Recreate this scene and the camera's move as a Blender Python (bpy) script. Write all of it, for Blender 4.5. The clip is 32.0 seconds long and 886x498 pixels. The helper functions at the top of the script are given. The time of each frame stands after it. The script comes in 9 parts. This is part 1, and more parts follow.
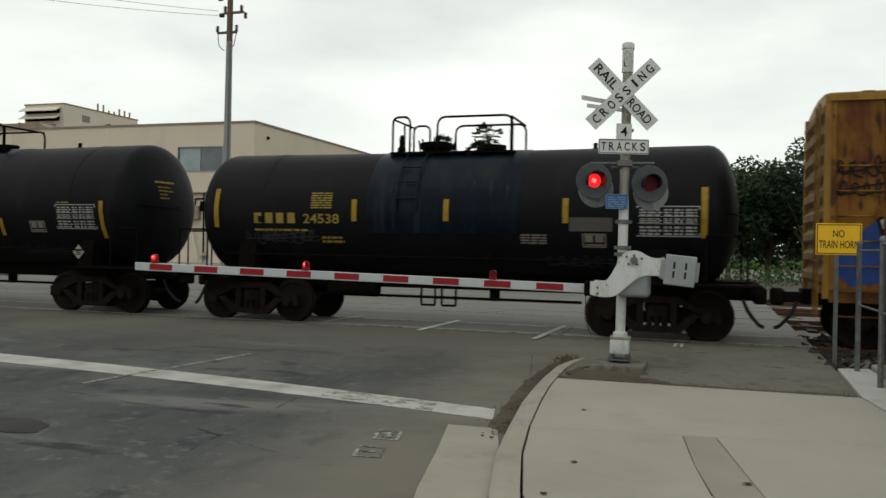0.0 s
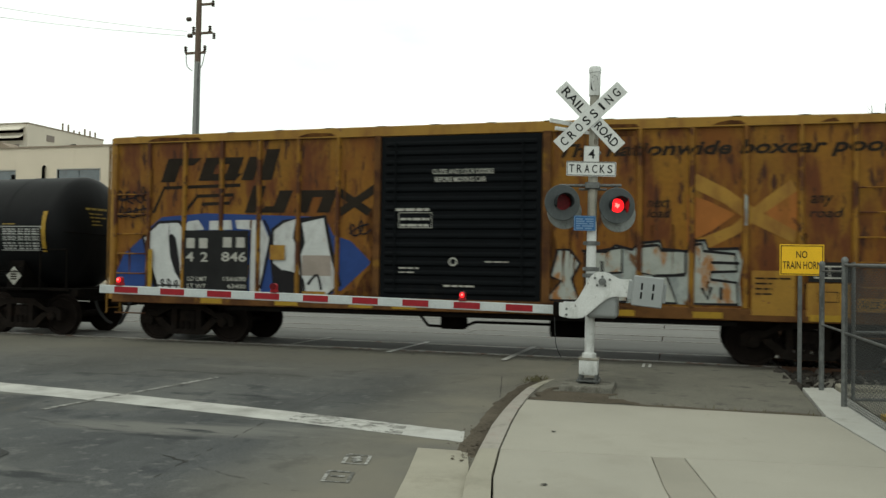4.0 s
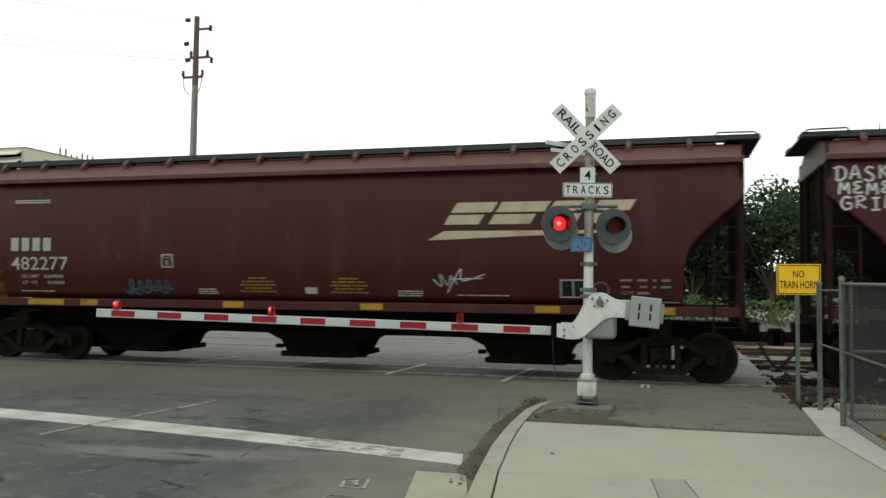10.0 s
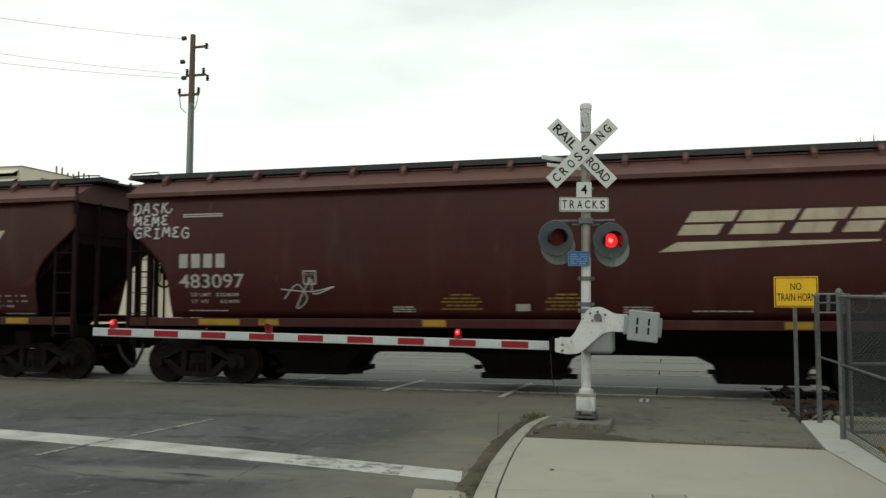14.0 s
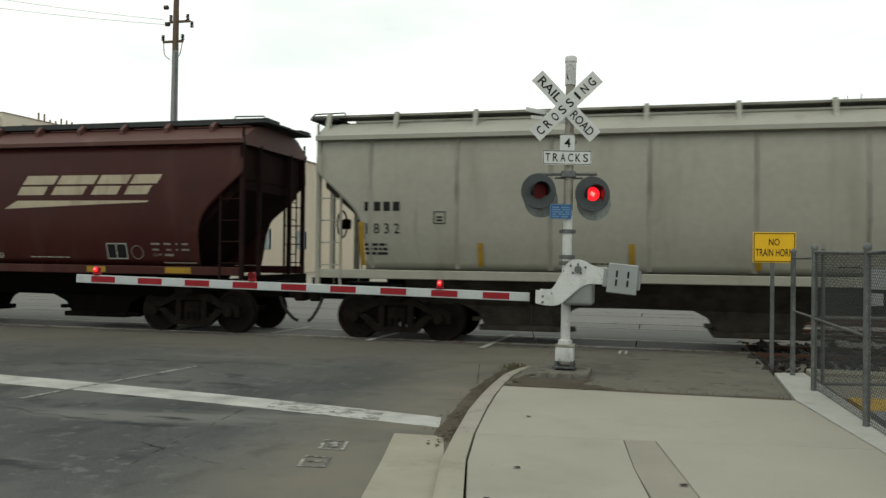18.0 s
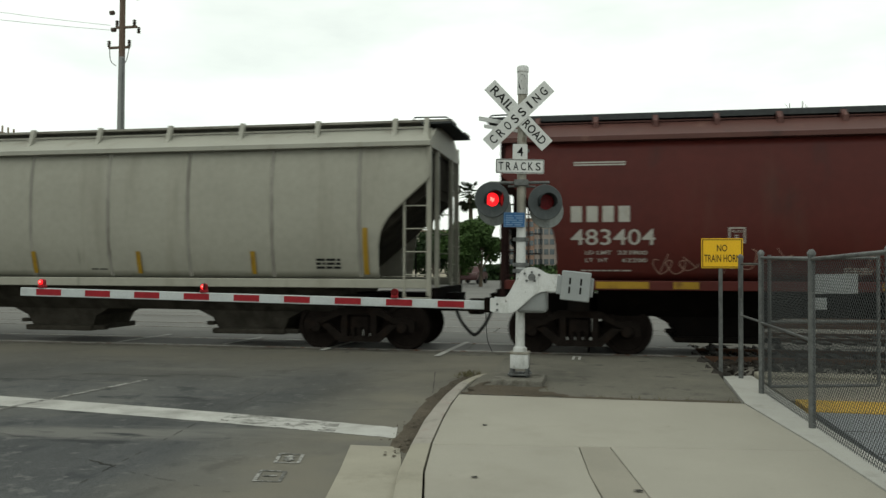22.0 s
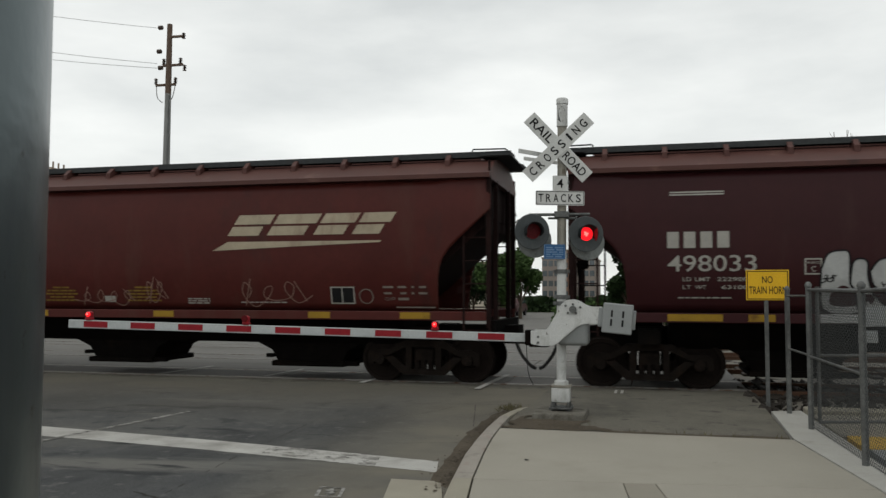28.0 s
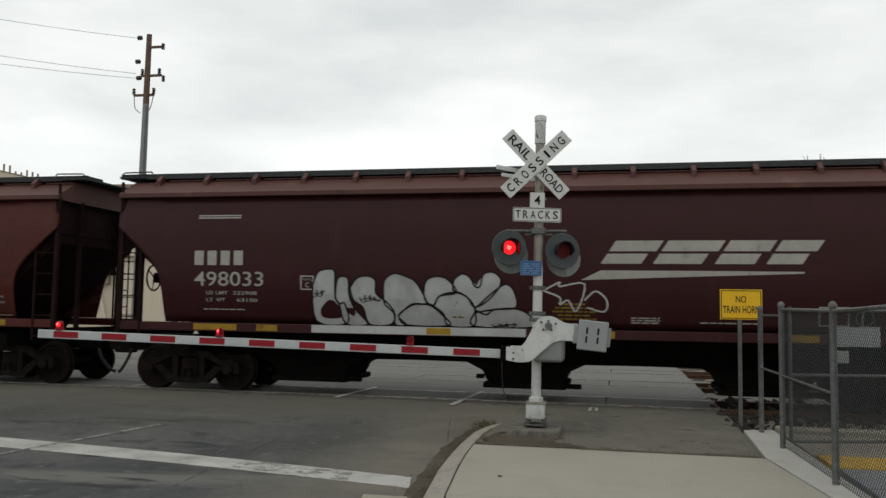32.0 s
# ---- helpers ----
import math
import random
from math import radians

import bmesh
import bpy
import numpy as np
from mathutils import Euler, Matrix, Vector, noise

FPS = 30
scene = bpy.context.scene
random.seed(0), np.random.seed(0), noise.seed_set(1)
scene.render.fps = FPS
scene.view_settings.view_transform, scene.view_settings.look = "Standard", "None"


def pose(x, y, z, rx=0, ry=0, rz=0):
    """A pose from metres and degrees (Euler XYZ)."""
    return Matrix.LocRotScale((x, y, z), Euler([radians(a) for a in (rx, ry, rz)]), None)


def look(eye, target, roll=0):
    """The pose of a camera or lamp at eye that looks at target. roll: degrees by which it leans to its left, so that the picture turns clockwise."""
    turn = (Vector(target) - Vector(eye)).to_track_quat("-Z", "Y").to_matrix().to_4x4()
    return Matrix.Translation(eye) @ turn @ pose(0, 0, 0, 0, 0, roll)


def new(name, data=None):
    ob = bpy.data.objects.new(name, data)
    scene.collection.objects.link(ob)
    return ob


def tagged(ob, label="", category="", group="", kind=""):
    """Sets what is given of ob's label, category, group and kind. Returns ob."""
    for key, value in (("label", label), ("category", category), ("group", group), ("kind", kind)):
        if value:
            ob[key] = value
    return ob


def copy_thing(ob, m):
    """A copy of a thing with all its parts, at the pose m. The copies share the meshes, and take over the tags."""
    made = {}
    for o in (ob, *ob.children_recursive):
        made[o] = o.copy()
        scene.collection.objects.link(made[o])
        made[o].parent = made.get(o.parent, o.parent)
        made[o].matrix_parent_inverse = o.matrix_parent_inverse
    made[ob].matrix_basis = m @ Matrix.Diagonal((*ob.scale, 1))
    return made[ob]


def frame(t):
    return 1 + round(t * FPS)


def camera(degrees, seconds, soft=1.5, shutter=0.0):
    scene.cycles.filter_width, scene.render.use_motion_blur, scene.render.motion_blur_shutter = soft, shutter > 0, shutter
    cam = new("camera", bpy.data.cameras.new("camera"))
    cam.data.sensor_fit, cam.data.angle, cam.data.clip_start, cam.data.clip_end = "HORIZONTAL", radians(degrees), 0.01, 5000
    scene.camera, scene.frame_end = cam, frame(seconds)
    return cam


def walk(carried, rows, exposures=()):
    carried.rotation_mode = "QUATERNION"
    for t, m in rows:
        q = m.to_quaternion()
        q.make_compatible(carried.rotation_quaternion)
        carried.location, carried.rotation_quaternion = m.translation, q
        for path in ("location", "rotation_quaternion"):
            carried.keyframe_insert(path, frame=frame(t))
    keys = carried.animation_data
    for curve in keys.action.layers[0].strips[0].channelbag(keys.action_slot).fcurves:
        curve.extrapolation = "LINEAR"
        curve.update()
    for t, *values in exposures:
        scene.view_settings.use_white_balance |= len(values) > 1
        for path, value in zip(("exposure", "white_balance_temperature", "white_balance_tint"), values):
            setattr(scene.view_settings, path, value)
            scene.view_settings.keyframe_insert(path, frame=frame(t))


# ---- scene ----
cam = camera(56.5, 32.0, soft=1.45, shutter=0.5)
# seconds, x, y, z, yaw to the left of +y, pitch up, roll
PATH = [
    (0, -0.0057, 0.0059, 1.7096, 17.684, -0.252, 1.011),
    (0.5, -0.0016, 0.0266, 1.7028, 18.554, 0.003, 1.135),
    (1, -0.0000, 0.0290, 1.6998, 18.714, 0.307, 1.155),
    (1.5, -0.0128, 0.0132, 1.7112, 18.286, 1.358, 0.946),
    (2, -0.0152, 0.0478, 1.7025, 17.580, 1.217, 1.128),
    (2.5, -0.0038, 0.0327, 1.7030, 16.050, 2.403, 0.792),
    (4.5, -0.0054, 0.0027, 1.7304, 15.538, 0.995, 0.815),
    (5, -0.0022, -0.0004, 1.7250, 15.514, 1.873, 0.802),
    (5.5, -0.0067, 0.0038, 1.7284, 15.511, 2.592, 0.774),
    (6, 0.0085, -0.0096, 1.7256, 15.356, 2.657, 0.680),
    (6.5, -0.0048, 0.0023, 1.7381, 15.474, 2.530, 0.551),
    (7, -0.0034, 0.0007, 1.7250, 15.492, 2.483, 0.398),
    (7.5, 0.0039, -0.0059, 1.7294, 15.360, 2.216, 0.369),
    (8, 0.0141, -0.0148, 1.7277, 15.467, 2.467, 0.328),
    (8.5, -0.0023, -0.0007, 1.7328, 15.226, 2.332, 0.366),
    (9, -0.0032, 0.0003, 1.7217, 15.283, 2.476, 0.463),
    (9.5, 0.0017, -0.0037, 1.7277, 15.287, 2.378, 0.556),
    (10, 0.0005, -0.0025, 1.7285, 15.431, 2.706, 0.518),
    (10.5, 0.0013, -0.0028, 1.7303, 15.613, 3.356, 0.381),
    (11, -0.0005, -0.0015, 1.7241, 15.524, 3.294, 0.387),
    (11.5, -0.0092, 0.0063, 1.7405, 15.513, 3.119, 0.422),
    (12, -0.0053, 0.0031, 1.7288, 15.814, 3.687, 0.204),
    (12.5, -0.0034, 0.0011, 1.7246, 15.760, 3.306, 0.124),
    (13, -0.0028, 0.0007, 1.7246, 15.443, 3.080, 0.073),
    (13.5, -0.0022, -0.0001, 1.7356, 15.421, 3.685, -0.006),
    (15.5, -0.0090, 0.0232, 1.7438, 14.462, 3.722, 0.307),
    (16, -0.0037, 0.0017, 1.7369, 14.533, 3.440, 0.363),
    (16.5, 0.0147, -0.0163, 1.7341, 14.968, 3.541, -1.845),
    (17, 0.0473, 0.0069, 1.7295, 13.487, 2.195, -0.796),
    (17.5, 0.0459, -0.0029, 1.7378, 13.296, 1.823, 1.087),
    (18, 0.0697, -0.0545, 1.7028, 14.291, 0.530, 0.701),
    (18.5, 0.0573, -0.0200, 1.7292, 12.875, 0.910, 2.969),
    (19, 0.0583, -0.0316, 1.7379, 13.381, 1.477, 0.399),
    (19.5, 0.0891, -0.0432, 1.7339, 12.728, 0.535, 1.641),
    (20, 0.0337, -0.0164, 1.7357, 7.690, 0.200, 1.801),
    (20.5, -0.0069, -0.0396, 1.7377, 7.696, 0.789, 0.364),
    (21, -0.0118, -0.0761, 1.7202, 11.803, 2.178, -0.325),
    (21.5, 0.0275, -0.0761, 1.7321, 11.740, 1.257, 0.097),
    (22, 0.0547, -0.0660, 1.7378, 11.046, 0.996, 0.144),
    (22.5, 0.0403, -0.0504, 1.7244, 11.455, 2.711, 0.552),
    (23, 0.0560, -0.0881, 1.7045, 12.773, 3.454, 0.644),
    (23.5, 0.0391, -0.0730, 1.7393, 13.574, 4.594, 0.866),
    (24, 0.0500, -0.0935, 1.7357, 13.489, 4.608, 1.419),
    (24.5, 0.0309, -0.0673, 1.7420, 13.751, 4.719, 0.604),
    (25, 0.0424, -0.0796, 1.7404, 13.756, 5.273, 0.664),
    (25.5, 0.0447, -0.0828, 1.7399, 13.694, 5.147, 0.807),
    (27.5, 0.0535, -0.0881, 1.7460, 14.132, 4.245, 0.262),
    (28, 0.0400, -0.0687, 1.7446, 13.759, 3.196, 0.092),
    (28.5, 0.0349, -0.0657, 1.7454, 14.005, 3.196, 0.362),
    (29, 0.0317, -0.0628, 1.7412, 13.986, 3.749, 0.510),
    (29.5, 0.0390, -0.0712, 1.7369, 13.955, 3.868, 0.544),
    (30, 0.0426, -0.0716, 1.7449, 13.585, 4.010, 0.748),
    (30.5, 0.0440, -0.0516, 1.7399, 11.946, 3.983, 1.042),
    (31, 0.0461, -0.0543, 1.7286, 11.891, 4.202, 0.830),
    (31.5, 0.0435, -0.0512, 1.7327, 12.073, 4.375, 0.876),
    (32, 0.0459, -0.0535, 1.7264, 12.197, 4.332, 0.897),
]


def aim(x, y, z, yaw, pitch, roll):
    a, p = radians(yaw), radians(pitch)
    return look((x, y, z), (x - 10 * math.sin(a) * math.cos(p), y + 10 * math.cos(a) * math.cos(p), z + 10 * math.sin(p)), roll)


walk(cam, [(r[0], aim(*r[1:])) for r in PATH],
     exposures=[(0, 0.12, 6700, 4), (2.5, 0.18, 6700, 4), (4.5, 0.59, 6700, -3), (9.0, 0.65, 6700, -3), (11.0, 0.60, 6700, -3), (13.0, 0.40, 6700, -3), (13.5, 0.38, 6700, -2), (16.0, 0.40, 6700, 1), (20.0, 0.40, 6700, 0), (22.0, 0.35, 6700, -1), (24.0, 0.2, 6600, 7), (28.0, 0.03, 6600, 8), (30.0, 0.1, 6600, 8), (32.0, 0.1, 6600, 8)])

# ---------------------------------------------------------------- light
world = bpy.data.worlds.new("overcast_sky")
scene.world = world
world.use_nodes = True
wn, wl = world.node_tree.nodes, world.node_tree.links
wn.clear()
w_out = wn.new("ShaderNodeOutputWorld")
w_bg = wn.new("ShaderNodeBackground")
w_sky = wn.new("ShaderNodeTexSky")
w_sky.sky_type = "NISHITA"
w_sky.sun_disc = False
w_sky.sun_elevation, w_sky.sun_rotation = radians(55), radians(160)
w_co = wn.new("ShaderNodeTexCoord")
w_map = wn.new("ShaderNodeMapping")
w_map.inputs["Scale"].default_value = (1.0, 1.0, 3.2)
w_n = wn.new("ShaderNodeTexNoise")
w_n.inputs["Scale"].default_value, w_n.inputs["Detail"].default_value, w_n.inputs["Roughness"].default_value = 1.9, 7.0, 0.52
w_r = wn.new("ShaderNodeValToRGB")
w_r.color_ramp.elements[0].position, w_r.color_ramp.elements[0].color = 0.36, (0.70, 0.72, 0.72, 1)
w_r.color_ramp.elements[1].position, w_r.color_ramp.elements[1].color = 0.62, (1.0, 1.01, 0.995, 1)
w_mix = wn.new("ShaderNodeMixRGB")
w_mix.inputs[0].default_value = 0.012
wl.new(w_co.outputs["Generated"], w_map.inputs["Vector"])
wl.new(w_map.outputs["Vector"], w_n.inputs["Vector"])
wl.new(w_n.outputs["Fac"], w_r.inputs["Fac"])
wl.new(w_r.outputs["Color"], w_mix.inputs[1])
wl.new(w_sky.outputs["Color"], w_mix.inputs[2])
wl.new(w_mix.outputs["Color"], w_bg.inputs["Color"])
w_bg.inputs["Strength"].default_value = 0.92
wl.new(w_bg.outputs["Background"], w_out.inputs["Surface"])
sun = new("sun", bpy.data.lights.new("sun", "SUN"))
sun.data.energy, sun.data.angle, sun.data.color = 0.45, radians(40), (1.0, 0.97, 0.92)
sun.matrix_world = look((-20, -30, 60), (0, 0, 0))


# ---------------------------------------------------------------- materials
def mat(name, col, rough=0.6, metal=0.0, var=0.18, scale=2.0, bump=0.0, bscale=60.0, dirt=None, stretch=(1, 1, 1), spec=0.2, emit=0.0, fine=0.10, piece=0.0):
    """Procedural paint, metal, stone: base colour with broad and fine variation, optional dirt (colour, amount, scale, stretch)."""
    m = bpy.data.materials.new(name)
    m.use_nodes = True
    nt = m.node_tree
    n, l = nt.nodes, nt.links
    b = n["Principled BSDF"]
    co = n.new("ShaderNodeTexCoord")
    mp = n.new("ShaderNodeMapping")
    mp.inputs["Scale"].default_value = stretch
    l.new(co.outputs["Object"], mp.inputs["Vector"])
    nz = n.new("ShaderNodeTexNoise")
    nz.inputs["Scale"].default_value, nz.inputs["Detail"].default_value, nz.inputs["Roughness"].default_value = scale, 8.0, 0.6
    l.new(mp.outputs["Vector"], nz.inputs["Vector"])
    rp = n.new("ShaderNodeValToRGB")
    rp.color_ramp.elements[0].position, rp.color_ramp.elements[1].position = 0.3, 0.7
    rp.color_ramp.elements[0].color = (*[c * (1 - var) for c in col], 1)
    rp.color_ramp.elements[1].color = (*[min(1, c * (1 + var)) for c in col], 1)
    l.new(nz.outputs["Fac"], rp.inputs["Fac"])
    last = rp.outputs["Color"]
    fz = n.new("ShaderNodeTexNoise")
    fz.inputs["Scale"].default_value, fz.inputs["Detail"].default_value = bscale, 4.0
    l.new(co.outputs["Object"], fz.inputs["Vector"])
    fr = n.new("ShaderNodeMapRange")
    fr.inputs["From Min"].default_value, fr.inputs["From Max"].default_value = 0.3, 0.7
    fr.inputs["To Min"].default_value, fr.inputs["To Max"].default_value = 1 - fine, 1 + fine
    l.new(fz.outputs["Fac"], fr.inputs["Value"])
    fm = n.new("ShaderNodeMixRGB")
    fm.blend_type = "MULTIPLY"
    fm.inputs[0].default_value = 1.0
    l.new(last, fm.inputs[1])
    l.new(fr.outputs["Result"], fm.inputs[2])
    last = fm.outputs["Color"]
    if piece:
        oi = n.new("ShaderNodeObjectInfo")
        pr = n.new("ShaderNodeMapRange")
        pr.inputs["To Min"].default_value, pr.inputs["To Max"].default_value = 1 - piece, 1 + piece
        l.new(oi.outputs["Random"], pr.inputs["Value"])
        pm = n.new("ShaderNodeMixRGB")
        pm.blend_type = "MULTIPLY"
        pm.inputs[0].default_value = 1.0
        l.new(last, pm.inputs[1])
        l.new(pr.outputs["Result"], pm.inputs[2])
        last = pm.outputs["Color"]
    for layer in (dirt or ()):
        dcol, lo, hi, dscale, dst = layer
        dm = n.new("ShaderNodeMapping")
        dm.inputs["Scale"].default_value = dst
        dm.inputs["Location"].default_value = (dscale * 1.7, dscale * 0.9, 3.1)
        l.new(co.outputs["Object"], dm.inputs["Vector"])
        dz = n.new("ShaderNodeTexNoise")
        dz.inputs["Scale"].default_value, dz.inputs["Detail"].default_value, dz.inputs["Roughness"].default_value = dscale, 9.0, 0.62
        l.new(dm.outputs["Vector"], dz.inputs["Vector"])
        dr = n.new("ShaderNodeMapRange")
        dr.inputs["From Min"].default_value, dr.inputs["From Max"].default_value = lo, hi
        l.new(dz.outputs["Fac"], dr.inputs["Value"])
        dx = n.new("ShaderNodeMixRGB")
        dx.inputs[2].default_value = (*dcol, 1)
        l.new(dr.outputs["Result"], dx.inputs[0])
        l.new(last, dx.inputs[1])
        last = dx.outputs["Color"]
    l.new(last, b.inputs["Base Color"])
    b.inputs["Metallic"].default_value = metal
    b.inputs["Specular IOR Level"].default_value = spec
    rr = n.new("ShaderNodeMapRange")
    rr.inputs["To Min"].default_value, rr.inputs["To Max"].default_value = max(0.03, rough - 0.1), min(1, rough + 0.1)
    l.new(nz.outputs["Fac"], rr.inputs["Value"])
    l.new(rr.outputs["Result"], b.inputs["Roughness"])
    if bump:
        bp = n.new("ShaderNodeBump")
        bp.inputs["Strength"].default_value, bp.inputs["Distance"].default_value = bump, 0.01
        l.new(fz.outputs["Fac"], bp.inputs["Height"])
        l.new(bp.outputs["Normal"], b.inputs["Normal"])
    if emit:
        b.inputs["Emission Color"].default_value = (*col, 1)
        b.inputs["Emission Strength"].default_value = emit
    return m


def dusty(m, y0, y1, col, amount, axis="Y", wave=0.45):
    """Dust that thickens along an axis, broken by noise."""
    n, l = m.node_tree.nodes, m.node_tree.links
    b = n["Principled BSDF"]
    src = b.inputs["Base Color"].links[0].from_socket
    co, sp, mr, nz, mu, mx = (n.new("ShaderNode" + k) for k in ("TexCoord", "SeparateXYZ", "MapRange", "TexNoise", "Math", "MixRGB"))
    nz.inputs["Scale"].default_value, nz.inputs["Detail"].default_value = wave, 8.0
    mr.inputs["From Min"].default_value, mr.inputs["From Max"].default_value = y0, y1
    mr.inputs["To Max"].default_value = amount * 2
    mu.operation = "MULTIPLY"
    l.new(co.outputs["Object"], sp.inputs[0])
    l.new(co.outputs["Object"], nz.inputs["Vector"])
    l.new(sp.outputs[axis], mr.inputs["Value"])
    l.new(mr.outputs["Result"], mu.inputs[0])
    l.new(nz.outputs["Fac"], mu.inputs[1])
    mx.inputs[2].default_value = (*col, 1)
    l.new(mu.outputs["Value"], mx.inputs[0])
    l.new(src, mx.inputs[1])
    l.new(mx.outputs["Color"], b.inputs["Base Color"])


RUST, SOOT = (0.11, 0.045, 0.02), (0.02, 0.018, 0.016)
M_ROAD = mat("asphalt", (0.06413, 0.06615, 0.06673), 0.88, spec=0.12, var=0.12, scale=0.5, bump=0.5, bscale=90, fine=0.32,
             dirt=[((0.1038, 0.1027, 0.09533), 0.45, 0.68, 0.28, (1, 1, 1)), ((0.03665, 0.03854, 0.0395), 0.5, 0.68, 0.35, (1, 0.35, 1)), ((0.09768, 0.08991, 0.06809), 0.62, 0.8, 0.9, (1, 1, 1)), ((0.04074, 0.043, 0.04515), 0.55, 0.66, 2.3, (1, 0.7, 1)), ((0.112, 0.112, 0.108), 0.58, 0.7, 6.0, (1, 1, 1)), ((0.122, 0.12, 0.111), 0.57, 0.68, 0.6, (0.35, 1.5, 1)), ((0.032, 0.034, 0.035), 0.6, 0.66, 1.1, (0.5, 1.6, 1))])
dusty(M_ROAD, 10.0, 15.0, (0.118, 0.109, 0.09), 0.8)
dusty(M_ROAD, -3.9, -2.5, (0.140, 0.129, 0.105), 0.8, "X", 1.1)
M_ROAD2 = mat("pale_worn_asphalt", (0.1403, 0.1373, 0.1286), 0.88, var=0.1, scale=0.4, bump=0.4, bscale=80, fine=0.15,
              dirt=[((0.09346, 0.09055, 0.0818), 0.5, 0.75, 0.4, (0.3, 1.6, 1))])
M_PAD = mat("dusty_asphalt", (0.1231, 0.1156, 0.0969), 0.92, spec=0.12, var=0.14, scale=0.9, bump=0.55, bscale=80, fine=0.3,
            dirt=[((0.07944, 0.07674, 0.06571), 0.5, 0.72, 0.7, (1, 1, 1)), ((0.1588, 0.1453, 0.115), 0.58, 0.78, 1.6, (1, 1, 1)), ((0.055, 0.053, 0.047), 0.57, 0.68, 3.2, (1, 1, 1))])
M_EARTH = mat("dry_earth", (0.07109, 0.05924, 0.04443), 0.95, spec=0.12, var=0.25, scale=1.2, bump=0.8, bscale=40, fine=0.25)
M_GROUND = mat("far_ground", (0.132, 0.1232, 0.1056), 0.95, var=0.2, scale=0.05, bump=0.3, bscale=5)
M_CONC = mat("sidewalk_concrete", (0.2724, 0.257, 0.2177), 0.85, var=0.06, scale=0.8, bump=0.25, bscale=140, fine=0.07, piece=0.02,
             dirt=[((0.1946, 0.1799, 0.1484), 0.55, 0.85, 0.5, (1, 1, 1)), ((0.1556, 0.1414, 0.1199), 0.66, 0.8, 6.0, (1, 1, 1))])
M_CONC2 = mat("grey_concrete_strip", (0.228, 0.212, 0.176), 0.88, var=0.07, scale=1.2, bump=0.3, bscale=140, fine=0.08)
M_CURB = mat("curb_concrete", (0.2513, 0.2325, 0.2042), 0.85, var=0.1, scale=2.5, bump=0.35, bscale=90, fine=0.1,
             dirt=[((0.2262, 0.1382, 0.1257), 0.56, 0.7, 2.2, (1, 1, 1)), ((0.1382, 0.1257, 0.1068), 0.55, 0.75, 4.0, (1, 1, 1))])
M_CURBNEW = mat("pale_curb_concrete", (0.2576, 0.2404, 0.1933), 0.85, var=0.08, scale=2.5, bump=0.3, bscale=90, fine=0.08,
                dirt=[((0.1697, 0.1541, 0.1194), 0.55, 0.8, 2.0, (1, 1, 1))])
M_FOOTING = mat("pale_footing_concrete", (0.33, 0.325, 0.30), 0.85, var=0.08, scale=2.0, bump=0.3, bscale=90, fine=0.08, dirt=[((0.22, 0.21, 0.185), 0.55, 0.8, 2.5, (1, 1, 1))])
M_BLUEWALK = mat("bluish_platform_concrete", (0.176, 0.1866, 0.1954), 0.8, spec=0.4, var=0.06, scale=1.5, bump=0.2, bscale=120)
M_TACT = mat("yellow_tactile", (0.4365, 0.2816, 0.04928), 0.75, var=0.12, scale=3.0, bump=0.3, bscale=90,
             dirt=[((0.2112, 0.1549, 0.0704), 0.55, 0.75, 3.0, (1, 1, 1))])
M_PAINT = mat("white_road_paint", (0.36, 0.3555, 0.333), 0.8, spec=0.15, var=0.14, scale=1.2, bump=0.3, bscale=110, fine=0.15,
              dirt=[((0.225, 0.2205, 0.2025), 0.46, 0.7, 1.6, (1, 1, 1)), ((0.126, 0.1233, 0.1152), 0.66, 0.74, 7.0, (1, 1, 1))])
M_PAINTFRESH = mat("clean_road_paint", (0.55, 0.55, 0.52), 0.75, spec=0.15, var=0.1, scale=1.2, bump=0.2, bscale=110, fine=0.1, dirt=[((0.3, 0.295, 0.27), 0.55, 0.75, 4.0, (1, 1, 1))])
M_PAINTWORN = mat("scuffed_road_paint", (0.36, 0.355, 0.333), 0.8, spec=0.15, var=0.14, scale=1.2, bump=0.3, bscale=110, fine=0.15,
                  dirt=[((0.16, 0.155, 0.142), 0.46, 0.58, 3.0, (1, 2.0, 1)), ((0.085, 0.083, 0.077), 0.55, 0.62, 11.0, (1, 1.6, 1))])
M_GREYRIB = mat("stained_grey_rib", (0.2128, 0.2038, 0.177), 0.6, spec=0.15, var=0.25, scale=1.5, stretch=(1, 1, 0.4), dirt=[((0.1232, 0.112, 0.0952), 0.5, 0.7, 2.0, (1, 1, 0.4))])
M_OLDCONC = mat("stained_old_concrete", (0.135, 0.128, 0.11), 0.92, spec=0.1, var=0.2, scale=4, bump=0.5, bscale=60, fine=0.2, dirt=[((0.07, 0.064, 0.052), 0.48, 0.66, 5.0, (1, 1, 1))])
# Grimed grey for the bays; on end slope sheets it stands in for shade.
M_GREYUNDER = mat("grimy_shaded_grey_paint", (0.042, 0.038, 0.031), 0.8, spec=0.02, var=0.3, scale=3, fine=0.2, dirt=[((0.018, 0.016, 0.013), 0.48, 0.7, 2.0, (1, 1, 1))])
M_PAINTOLD = mat("worn_road_paint", (0.25, 0.246, 0.23), 0.85, spec=0.2, var=0.2, scale=3.0, bump=0.4, bscale=90, fine=0.2,
                 dirt=[((0.088, 0.085, 0.077), 0.44, 0.56, 12.0, (1, 1, 1))])
M_TAR = mat("tar_seam", (0.036, 0.034, 0.031), 0.85, spec=0.1, var=0.25, bump=0.3)
